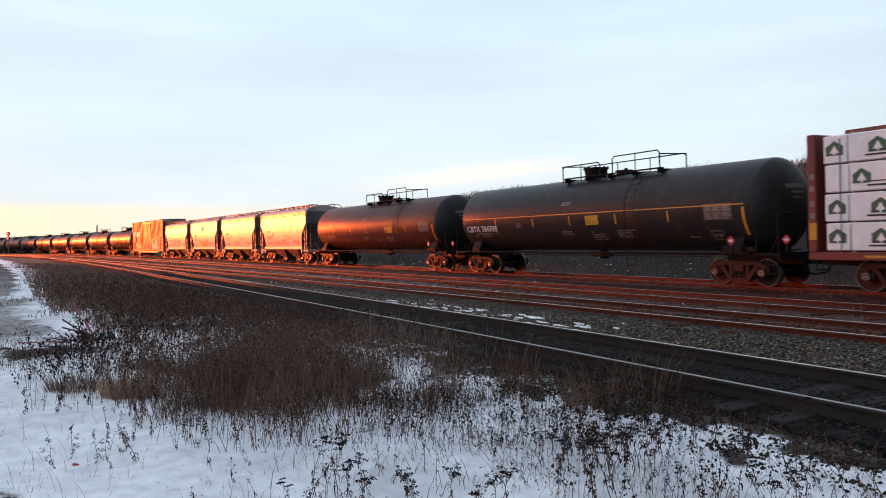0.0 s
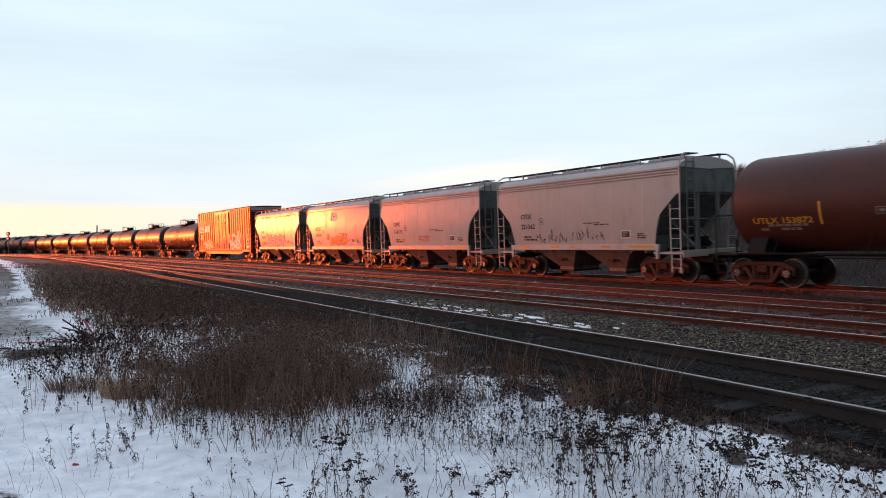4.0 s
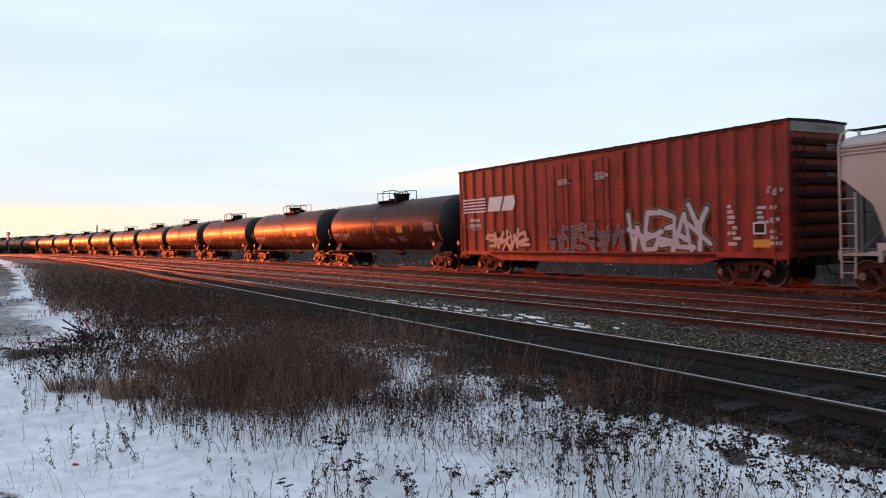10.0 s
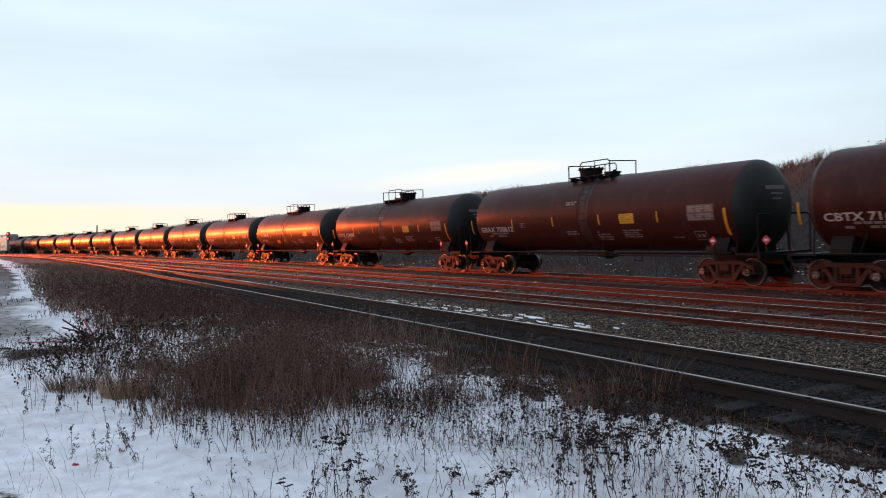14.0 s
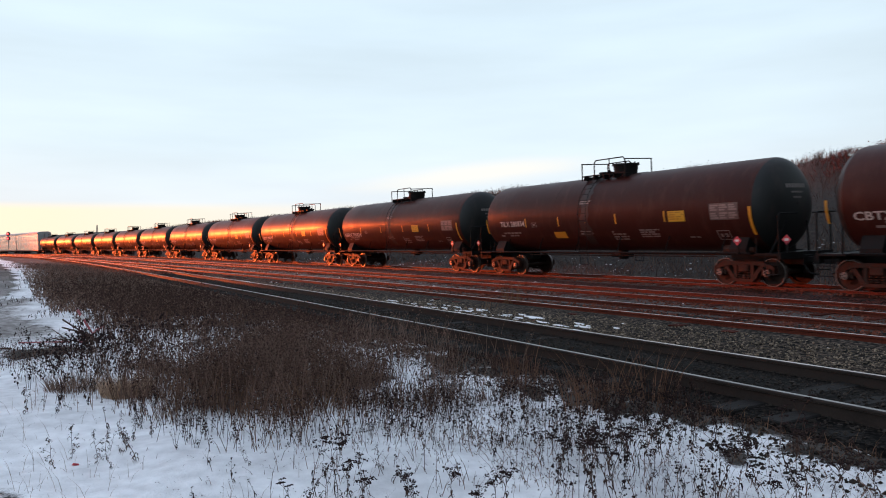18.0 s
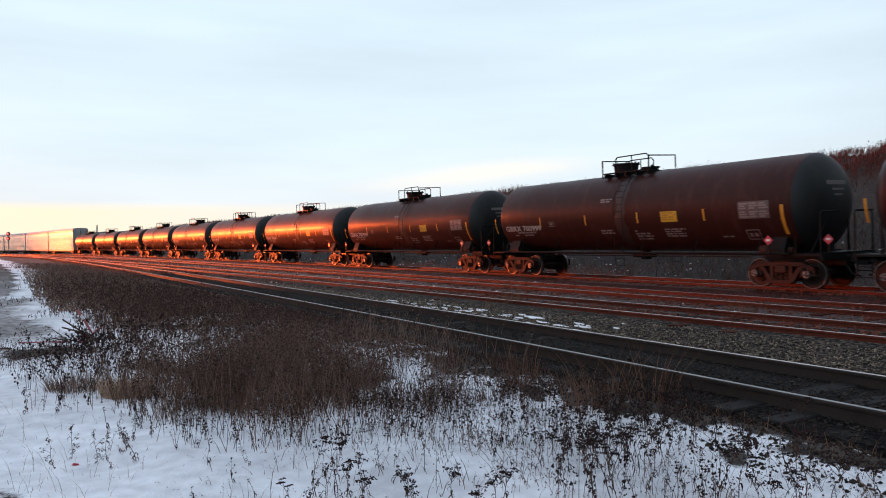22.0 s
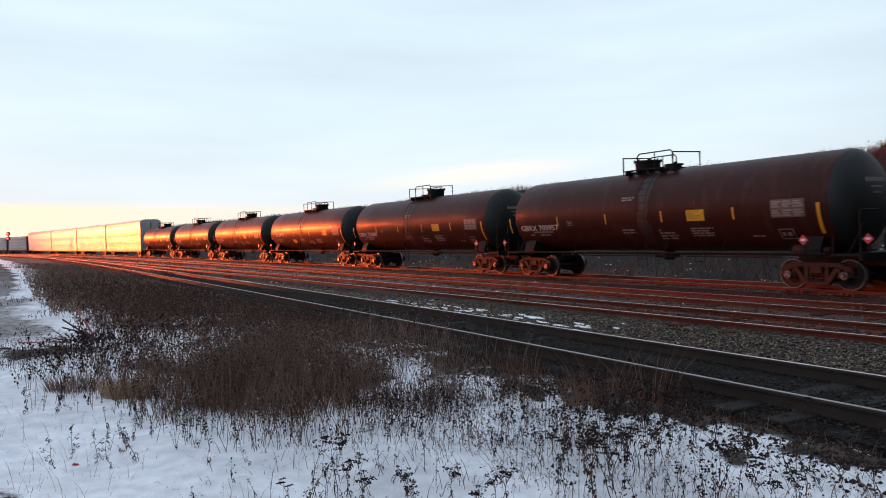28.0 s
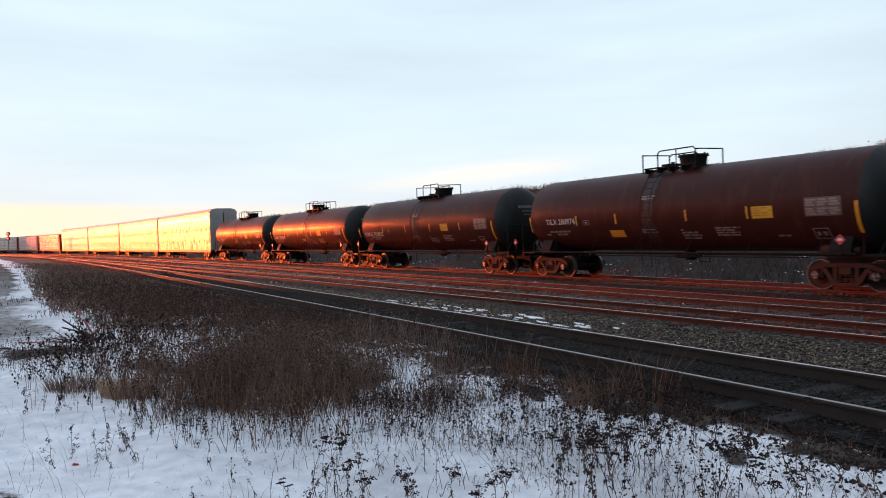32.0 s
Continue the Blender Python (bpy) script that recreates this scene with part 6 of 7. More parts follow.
# ---- centre-beam flat car with wrapped lumber ----
def lumber_car():
    car = new("lumber_car")
    X = 11.0
    bm = B()
    box(bm, -X, X, -1.42, 1.42, 0.92, 1.16, 0.02)
    prism(bm, [(-X + 0.3, 0.95), (X - 0.3, 0.95), (X - 3.2, 0.55), (-X + 3.2, 0.55)], "y", -0.3, 0.3)
    part("deck", fix(bm), M["flat_red"], car, "red steel deck")
    bm = B()
    box(bm, X - 0.28, X - 0.02, -1.46, 1.46, 1.14, 4.62, 0.03)
    for y in (-1.2, -0.6, 0, 0.6, 1.2):
        box(bm, X - 0.02, X + 0.06, y - 0.06, y + 0.06, 1.2, 4.55)
    ends = both_ends(car, "bulkhead", bm, M["flat_red"], "red end bulkhead")
    for e in ends:
        bm = B()
        box(bm, X - 0.285, X - 0.06, -1.468, -1.462, 1.52, 2.02)
        part("reflector", bm, M["yellow"], e)
        bm = B()
        box(bm, X - 0.285, X - 0.06, 1.462, 1.468, 1.52, 2.02)
        part("reflector", bm, M["yellow"], e)
        bm = B()
        for z in (2.15, 2.5, 2.95, 3.3):
            for y in (-1.466, 1.466):
                box(bm, X - 0.24, X - 0.10, min(y, y * 0.998), max(y, y * 0.998), z, z + 0.16)
        part("stencil_text", bm, M["faded_white"], e)["kind"] = "stuff"
    bm = B()
    box(bm, -X + 0.4, X - 0.4, -0.09, 0.09, 4.55, 4.78)
    for x in np.linspace(-X + 1, X - 1, 12):
        box(bm, x - 0.06, x + 0.06, -0.07, 0.07, 1.16, 4.6)
    part("centre_beam", bm, M["flat_red"], car)
    # four tiers of wrapped packs on each side
    H, L = 0.78, 4.88
    bm = B()
    box(bm, -L / 2 + 0.02, L / 2 - 0.02, -0.64, 0.64, 0.0, H + 0.015, 0.03)
    packs = []
    for sgn in (-1, 1):
        for r in range(4):
            for c in range(4):
                m = pose(-X + 0.5 + L * (c + 0.5) + c * 0.12 + random.uniform(-0.03, 0.03), sgn * (0.76 + random.uniform(-0.015, 0.015)), 1.20 + r * (H + 0.06))
                if not packs:
                    ob = part("lumber_pack", bm, M["wrap"], car, "white-wrapped lumber pack", at=m)
                else:
                    ob = again(packs[0], car, m)
                packs.append(ob)
    # printed roundels, bars and straps on the outer faces
    bm = B()
    prism(bm, [(-0.28, 0.2), (0.28, 0.2), (0.28, 0.48), (0, 0.66), (-0.28, 0.48)], "y", -0.648, -0.644)
    pr = mesh_of(fix(bm), "pack_print", M["wrap_green"])
    bm = B()
    prism(bm, [(-0.14, 0.28), (0.14, 0.28), (0, 0.52)], "y", -0.653, -0.649)
    prism(bm, [(-0.03, 0.22), (0.03, 0.22), (0.03, 0.28), (-0.03, 0.28)], "y", -0.653, -0.649)
    pi = mesh_of(fix(bm), "print_inner", M["wrap"])
    bm = B()
    for k in range(3):
        x = -1.2 + k * 1.55
        box(bm, x, x + 0.75, -0.650, -0.644, 0.12, 0.17)
        box(bm, x + 0.1, x + 0.6, -0.650, -0.644, 0.24, 0.27)
    pt = mesh_of(bm, "pack_writing", M["ink"])
    bm = B()
    for x in (-1.7, -0.5, 0.7, 1.8):
        box(bm, x - 0.012, x + 0.012, -0.652, 0.652, 0.0, H - 0.03)
    stp = mesh_of(bm, "strap", M["grey_metal"])
    for i, p in enumerate(packs):
        if i < 16:
            first = (-2.08, -2.05, -1.35, -2.08)[i // 4]
            for k in range(4 if first < -1.5 else 3):
                o = new("pack_print", pr)
                o.parent, o.matrix_basis = p, pose(first + k * 1.22, 0, 0.03) @ Matrix.Diagonal((0.92, 1, 0.92, 1))
                o2 = new("print_inner", pi)
                o2.parent = o
            for me in (pt, stp):
                o = new(me.name.split(".")[0], me)
                o.parent = p
                if me is pt:
                    o["kind"] = "stuff"
    bm = B()
    for c in range(4):
        for r in range(5):
            for x in (-1.6, 0, 1.6):
                xx = -X + 0.5 + L * (c + 0.5) + x
                box(bm, xx - 0.05, xx + 0.05, -1.38, 1.38, 1.155 + r * (H + 0.06), 1.215 + r * (H + 0.06) - 0.01)
    part("dunnage", bm, M["wood_end"], car)
    bm = B()
    for x in np.linspace(-X + 1, X - 1, 14):
        for sgn in (-1, 1):
            pipe(bm, [(x, sgn * 1.43, 1.1), (x, sgn * 1.42, 4.4), (x, sgn * 0.1, 4.7)], 0.014, 5)
    part("tie_down_cable", bm, M["grey_metal"], car)
    both_ends(car, "coupler", coupler_mesh(X - 1.3, X + 0.75), M["black_steel"])
    for s in (-1, 1):
        add_truck(car, s * 8.6)
    bm = B()
    for x in np.linspace(-9, 9, 9):
        box(bm, x - 0.35, x + 0.35, -1.428, -1.422, 1.0, 1.07)
    part("reflector", bm, M["yellow"], car)
    return tagged(car, "red centre-beam flat car loaded with white-wrapped lumber", "lumber car", group="train cars")


lum = lumber_car()
for i, s in enumerate((50.4, -432.05, -455.55, -479.05, -502.55)):
    CARS.append((lum if i == 0 else copy_thing(lum, pose(0, 0, 0)), s))


# ---- weeds, grass and debris ----
def stems(name, px, py, pz, h, w, lean, seed, material, label, clump=0, clump_size=0.02, clump_mat=None, kind="stuff", category="weeds"):
    """Many thin bent stalks in one mesh, with seed clumps near their tops."""
    rnd = np.random.RandomState(seed)
    n = len(px)
    a = rnd.rand(n) * 6.283
    ln = lean * h * (0.4 + rnd.rand(n))
    dx, dy = np.cos(a) * ln, np.sin(a) * ln
    base = np.stack([px, py, pz - 0.03], 1)
    mid = base + np.stack([dx * 0.35, dy * 0.35, h * 0.55], 1)
    tip = base + np.stack([dx, dy, h], 1)
    V = np.zeros((n, 7, 3))
    for k in range(3):
        t = k * 2.0944
        o = np.stack([np.cos(t + a) * w, np.sin(t + a) * w, np.zeros(n)], 1)
        V[:, k], V[:, 3 + k] = base + o, mid + o * 0.75
    V[:, 6] = tip
    tri = np.array([[0, 1, 4], [0, 4, 3], [1, 2, 5], [1, 5, 4], [2, 0, 3], [2, 3, 5], [3, 4, 6], [4, 5, 6], [5, 3, 6]])
    F = (tri[None] + (np.arange(n) * 7)[:, None, None]).reshape(-1, 3)
    V = V.reshape(-1, 3)
    ob = raw(name, V, F, material)
    tagged(ob, label, category, kind=kind)
    if clump:
        m = n * clump
        i = np.repeat(np.arange(n), clump)
        t = 0.45 + 0.6 * rnd.rand(m)
        c = base[i] * (1 - t[:, None]) + tip[i] * t[:, None] + (rnd.rand(m, 3) - 0.5) * np.stack([h[i] * 0.22] * 3, 1) * np.array([1, 1, 0.5])
        s = clump_size * (0.5 + rnd.rand(m)) * np.clip(py[i] / 14, 0.4, 1.3)
        oct_ = np.array([[1, 0, 0], [-1, 0, 0], [0, 1, 0], [0, -1, 0], [0, 0, 0.9], [0, 0, -0.9]])
        W = c[:, None] + oct_[None] * s[:, None, None] * (0.6 + 0.8 * rnd.rand(m, 6, 1))
        q = np.array([[0, 2, 4], [2, 1, 4], [1, 3, 4], [3, 0, 4], [2, 0, 5], [1, 2, 5], [3, 1, 5], [0, 3, 5]])
        G = (q[None] + (np.arange(m) * 6)[:, None, None]).reshape(-1, 3)
        o2 = raw("seed_heads", W.reshape(-1, 3), G, clump_mat, ob)
        o2["kind"] = "stuff"
    return ob


def scatter_belt(n, seed, y0, y1, power=1.0):
    rnd = np.random.RandomState(seed)
    u = rnd.rand(n)
    y = 1.0 / (1.0 / y0 + u * (1.0 / y1 - 1.0 / y0))
    xl = np.interp(y, [7.25, 9, 12.4, 15.4, 22.3, 50, 120], [-3.3, -4.3, -5.6, -8.0, -12.5, -29, -75])
    # right edge of the belt: the shoulder of the siding
    sx, sy, _ = TRK_N.at(np.arange(56, -150, -1.0), 1.4)
    xr = np.interp(y, sy, sx)
    x = xl + (xr - xl) * rnd.rand(n)
    ex, ey = belt_edges(x + (fbm(x * 0.6, y * 0.6, 21) - 0.5) * 2.2, y + (fbm(x * 0.8, y * 0.8, 22) - 0.5) * 1.8)
    thick = fbm(x * 0.5, y * 0.5, 31)
    edge = np.minimum(ex * 0.55 - 0.1, ey)
    keep = (rnd.rand(n) < np.clip((edge + 0.5) / 1.3, 0, 1)) & (rnd.rand(n) < np.clip((0.57 - thick) * 3.4, 0.04, 1.0) * np.clip((fbm(x * 2.3, y * 2.3, 35) - 0.34) * 5, 0.12, 1) + np.clip((y - 11.5) / 8, 0, 0.7) + 0.12 * (x < -1.2))
    keep &= rnd.rand(n) < np.interp(x, [-2.0, 0.3, 3.0], [1.0, 0.8, 0.5]) * np.interp(y, [7, 14, 22], [0.9, 0.9, 1.0]) * (1 - 0.82 * belt_gap(x, y))
    return x[keep], y[keep], rnd


def build_belt():
    for name, n, seed, hh, w, mt, cl, cs, label in (("dry_weeds", 21000, 101, (0.2, 0.9), 0.0036, "belt", 6, 0.015, "dense belt of dry brown weeds beside the siding"),
                                                  ("dry_grass", 12000, 102, (0.22, 0.5), 0.0032, "straw", 0, 0, "thin tan dead grass among the weeds"), ("low_weeds", 27000, 103, (0.10, 0.42), 0.0032, "belt", 2, 0.008, "low tangled brown weeds")):
        x, y, rnd = scatter_belt(n, seed, 4.6, 75)
        z, dT, dN = ground_height(x, y)
        h = hh[0] + (hh[1] - hh[0]) * rnd.rand(len(x)) * (0.6 + 0.8 * fbm(x * 0.8, y * 0.8, 77))
        h = h * np.clip((dN - 1.4) / 1.6, 0.3, 1) * np.interp(y, [9, 16, 30, 60], [1.0, 0.85, 0.45, 0.25])
        stems(name, x, y, z, h, np.full(len(x), w) * np.clip(y / 9, 1, 3.5), 0.5, seed, M[mt], label, cl, cs, M["stalk"])
    x, y, rnd = scatter_belt(2600, 104, 5.5, 20)
    z, _, dN = ground_height(x, y)
    stems("seeded_weeds", x, y, z, (0.35 + 0.45 * rnd.rand(len(x))) * np.clip((dN - 1.4) / 1.6, 0.3, 1), np.full(len(x), 0.0036) * np.clip(y / 9, 1, 3), 0.4, 105, M["stalk"], "taller dark weeds with drooping seed heads", 5, 0.017, M["stalk"])
    # paler low grass where the belt runs away along the siding
    x, y, rnd = scatter_belt(9000, 106, 17, 70)
    z, _, dN = ground_height(x, y)
    stems("pale_grass", x, y, z, (0.16 + 0.30 * rnd.rand(len(x))) * np.clip((dN - 1.0) / 1.6, 0.4, 1), np.full(len(x), 0.009), 0.6, 107, M["weed_pale"], "pale dry grass along the siding", 1, 0.014, M["weed_pale"])
    # tan bunches of grass
    for i, (cx, cy, r, n, hmax, lean, mt, label) in enumerate(((-3.62, 8.25, 0.26, 1000, 0.30, 0.4, "straw_pale", "matted clump of pale tan dead grass"), (-3.75, 8.6, 0.3, 160, 0.34, 0.35, "straw", "matted clump of brown dead grass"), (-4.35, 8.5, 0.3, 420, 0.26, 0.5, "weed_pale", "matted clump of brown dead grass"), (-4.1, 10.1, 0.26, 420, 0.24, 0.7, "seed", "low dark tussock of dead leaves"), (-3.7, 9.8, 0.24, 360, 0.17, 0.8, "seed", "low dark tussock of dead leaves"),
                                                               (1.62, 7.45, 0.30, 60, 0.74, 0.55, "rust_grass", "wispy clump of reddish brown grass"), (2.02, 7.2, 0.24, 55, 0.78, 0.5, "rust_grass", "wispy clump of reddish brown grass"), (1.35, 7.1, 0.2, 60, 0.5, 0.2, "rust_grass", "wispy clump of reddish brown grass"), (0.85, 8.2, 0.2, 60, 0.62, 0.2, "rust_grass", "wispy clump of reddish brown grass"),
                                                               (6.05, 14.8, 0.22, 240, 0.34, 0.5, "rust_grass", "small reddish brown bush in the gravel"), (1.67, 17.8, 0.2, 50, 0.9, 0.2, "straw", "tall thin dead grass in the gravel"), (0.95, 17.0, 0.4, 60, 0.35, 0.5, "straw", "thin dead grass in the gravel"))):
        rnd = np.random.RandomState(300 + i)
        a, q = rnd.rand(n) * 6.283, np.sqrt(rnd.rand(n)) * r
        x, y = cx + np.cos(a) * q, cy + np.sin(a) * q
        z, _, _ = ground_height(x, y)
        z = np.maximum(z, -0.02) if cy > 14 else z
        stems("grass_clump", x, y, z, hmax * (0.30 + 0.70 * rnd.rand(n) ** 1.4), np.full(n, 0.0018) * (1 + cy / 10), lean, 300 + i, M[mt], label, 0, kind="", category="grass clump")
    # thin brown growth between the belt and the siding
    rnd = np.random.RandomState(23)
    n = 6500
    x, y = rnd.normal(0.3, 0.95, n), rnd.normal(8.6, 0.75, n)
    keep = (y > 7.5) & (fbm(x * 2.1, y * 2.1, 36) > 0.42) & (rnd.rand(n) > belt_gap(x, y))
    x, y = x[keep], y[keep]
    z, _, dN = ground_height(x, y)
    stems("brown_weeds", x, y, z, (0.06 + 0.34 * rnd.rand(len(x)) ** 1.5) * np.clip(dN / 3, 0.3, 1), np.full(len(x), 0.003), 0.55, 24, M["belt"], "tangled brown weeds near the siding shoulder", 4, 0.010, M["seed"])
    n = 1400
    x, y = rnd.normal(0.8, 1.2, n), rnd.normal(6.2, 1.0, n)
    keep = (y > 4.2) & (fbm(x * 3.1, y * 3.1, 58) > 0.45)
    x, y = x[keep], y[keep]
    z, _, dN = ground_height(x, y)
    stems("tuft_weeds", x, y, z, (0.04 + 0.22 * rnd.rand(len(x)) ** 1.6) * np.clip(dN / 3, 0.3, 1), np.full(len(x), 0.0028), 0.6, 25, M["belt"], "loose brown weed tufts in thin snow", 3, 0.009, M["seed"])
    # paler stand in the middle of the belt
    n = 5200
    x, y = rnd.normal(-1.9, 0.95, n), rnd.normal(9.4, 1.5, n)
    keep = (y > 7.0 + 0.4 * fbm(x * 2, y * 2, 37)) & (y < 13.5) & (fbm(x * 1.9, y * 1.9, 38) > 0.40) & (rnd.rand(n) > 0.85 * belt_gap(x, y))
    x, y = x[keep], y[keep]
    z, _, _ = ground_height(x, y)
    stems("pale_weeds", x, y, z, 0.18 + 0.5 * rnd.rand(len(x)), np.full(len(x), 0.0034), 0.32, 26, M["weed_pale"], "grey-brown stand of dry weeds", 2, 0.012, M["belt"])
    # dark leafy stalks in the snow near the siding
    n = 330
    x, y = rnd.uniform(0.55, 2.3, n), rnd.uniform(4.5, 7.5, n)
    keep = (fbm(x * 1.6, y * 1.6, 39) > 0.46) & (x < 0.34 * y + 0.2)
    x, y = x[keep], y[keep]
    z, _, _ = ground_height(x, y)
    stems("leafy_stalks", x, y, z, 0.13 + 0.33 * rnd.rand(len(x)), np.full(len(x), 0.0026), 0.3, 27, M["stalk"], "dark dead stalks with shrivelled leaves in snow", 9, 0.020, M["seed"])
    # leafy dark weeds down the left flank of the belt
    n = 620
    x, y = rnd.normal(-5.0, 0.9, n), rnd.normal(10.8, 1.5, n)
    keep = (fbm(x * 1.5, y * 1.5, 45) > 0.46) & (y > 7.6) & (x > -0.52 * y - 0.6)
    x, y = x[keep], y[keep]
    z, _, _ = ground_height(x, y)
    stems("flank_weeds", x, y, z, 0.12 + 0.38 * rnd.rand(len(x)) ** 1.3, np.full(len(x), 0.0032), 0.4, 29, M["stalk"], "dark leafy weeds in the snow beside the belt", 7, 0.020, M["seed"])
    # dark stalks fringing the near edge of the belt
    n = 420
    x, y = rnd.uniform(-2.5, 0.3, n), rnd.normal(6.75, 0.45, n)
    keep = (fbm(x * 1.4, y * 1.4, 46) > 0.45) & (y > 5.4)
    x, y = x[keep], y[keep]
    z, _, _ = ground_height(x, y)
    stems("fringe_stalks", x, y, z, 0.10 + 0.36 * rnd.rand(len(x)) ** 1.4, np.full(len(x), 0.0026), 0.3, 28, M["stalk"], "dark dead stalks with withered leaves at the belt's edge", 6, 0.015, M["seed"])
    # litter of dead weeds on the shoulder of the siding
    rnd = np.random.RandomState(19)
    n = 15000
    s = 50 - rnd.rand(n) ** 1.9 * 45
    x, y, t = TRK_N.at(s, 1.4 + 2.6 * rnd.rand(n) ** 1.3)
    keep = rnd.rand(n) < np.clip((fbm(x * 1.5, y * 1.5, 44) - 0.30) * 4, 0.05, 1)
    x, y = x[keep], y[keep]
    z, _, _ = ground_height(x, y)
    stems("shoulder_weeds", x, y, z, 0.025 + 0.14 * rnd.rand(len(x)) ** 2, np.full(len(x), 0.0034) * np.clip(y / 8, 1, 3), 1.6, 15, M["rust_grass"], "flattened brown weeds on the gravel shoulder", 2, 0.014, M["stalk"])
    n = 900
    x, y = rnd.normal(-6.0, 0.75, n), rnd.normal(11.2, 0.7, n)
    z, _, _ = ground_height(x, y)
    stems("matted_weeds", x, y, z, 0.03 + 0.22 * rnd.rand(n) ** 2, np.full(n, 0.004), 0.9, 17, M["belt"], "flattened dark weeds beside the snowy path", 2, 0.010, M["seed"])
    # verge and bank behind the train
    rnd = np.random.RandomState(9)
    n = 24000
    s = 48 - rnd.rand(n) ** 1.5 * 170
    lat = -(3.6 + rnd.rand(n) * 12.5)
    x, y, t = TRAIN.at(s, lat)
    z, _, _ = ground_height(x, y)
    stems("bank_grass", x, y, z, 0.12 + 0.42 * rnd.rand(n), np.full(n, 0.009), 0.9, 10, M["stalk"], "dry grass on the bank behind the train", 1, 0.012, M["stalk"])
    n = 9000
    s = 50 - rnd.rand(n) * 150
    x, y, t = TRAIN.at(s, -(12.5 + rnd.rand(n) * 4))
    z, _, _ = ground_height(x, y)
    tall = 0.22 + 0.55 * fbm(s * 0.25, s * 0 + 3, 8) * rnd.rand(n)
    stems("bank_weeds", x, y, z, tall, np.full(n, 0.012), 0.2, 12, M["stalk"], "ragged weeds along the top of the bank", 2, 0.014, M["stalk"])
    n = 16000
    s = 50 - rnd.rand(n) ** 1.3 * 90
    x, y, t = TRAIN.at(s, -(3.2 + rnd.rand(n) ** 1.2 * 5))
    keep = fbm(x * 0.8, y * 0.8, 64) > 0.42
    x, y = x[keep], y[keep]
    z, _, _ = ground_height(x, y)
    stems("verge_grass", x, y, z, 0.10 + 0.5 * rnd.rand(len(x)) ** 1.5, np.full(len(x), 0.007), 0.7, 18, M["rust_grass"], "brown dead grass along the foot of the bank", 1, 0.012, M["stalk"])
    n = 3600
    s = 42 - rnd.rand(n) * 11
    x, y, t = TRAIN.at(s, -(11.5 + rnd.rand(n) * 5))
    keep = rnd.rand(n) < np.clip((fbm(x * 0.7, y * 0.7, 66) - 0.3) * 4, 0.1, 1)
    x, y, s = x[keep], y[keep], s[keep]
    z, _, _ = ground_height(x, y)
    stems("bank_bushes", x, y, z, (0.3 + 0.7 * rnd.rand(len(x))) * np.interp(s, [31, 36], [0.35, 1.0]), np.full(len(x), 0.009), 0.55, 20, M["bush"], "bare reddish brush on top of the bank", 3, 0.02, M["bush"])
    # single grass blades standing in the near snow
    n = 1300
    y = 1 / (1 / 3.6 + rnd.rand(n) * (1 / 7.8 - 1 / 3.6))
    x = (rnd.rand(n) * 2 - 1.05) * y * 0.66
    keep = fbm(x * 1.1, y * 1.1, 93) > 0.47
    x, y = x[keep], y[keep]
    z, _, _ = ground_height(x, y)
    stems("grass_blades", x, y, z, 0.06 + 0.2 * rnd.rand(len(x)), np.full(len(x), 0.0016), 0.5, 14, M["straw"], "thin dead grass blades poking out of snow", 0, category="grass")
    n = 1100
    y = 1 / (1 / 3.4 + rnd.rand(n) * (1 / 8.0 - 1 / 3.4))
    x = (rnd.rand(n) * 2 - 1.05) * y * 0.66
    keep = fbm(x * 0.9, y * 0.9, 95) > 0.5
    x, y = x[keep], y[keep]
    z, _, _ = ground_height(x, y)
    stems("fallen_twigs", x, y, z + 0.025, 0.012 + 0.02 * rnd.rand(len(x)), np.full(len(x), 0.0022), 2.4, 16, M["stalk"], "dark bits of twig and leaf lying on snow", 1, 0.006, M["seed"], category="twigs")
    # low growth on the open ground to the left of the path
    n = 1500
    y = 1 / (1 / 9 + rnd.rand(n) * (1 / 70 - 1 / 9))
    xl = np.interp(y, [7.25, 9, 12.4, 15.4, 22.3, 50, 120], [-3.3, -4.3, -5.6, -8.0, -12.5, -29, -75])
    x = xl - rnd.rand(n) ** 2 * 5 * np.clip(y / 12, 0.5, 4)
    keep = fbm(x * 0.7, y * 0.7, 91) > 0.5
    x, y = x[keep], y[keep]
    z, _, _ = ground_height(x, y)
    stems("thin_weeds", x, y, z, 0.05 + 0.22 * rnd.rand(len(x)), np.full(len(x), 0.003) * np.clip(y / 9, 1, 3), 0.3, 13, M["stalk"], "scattered dark weeds poking through snow", 4, 0.010, M["seed"])


build_belt()


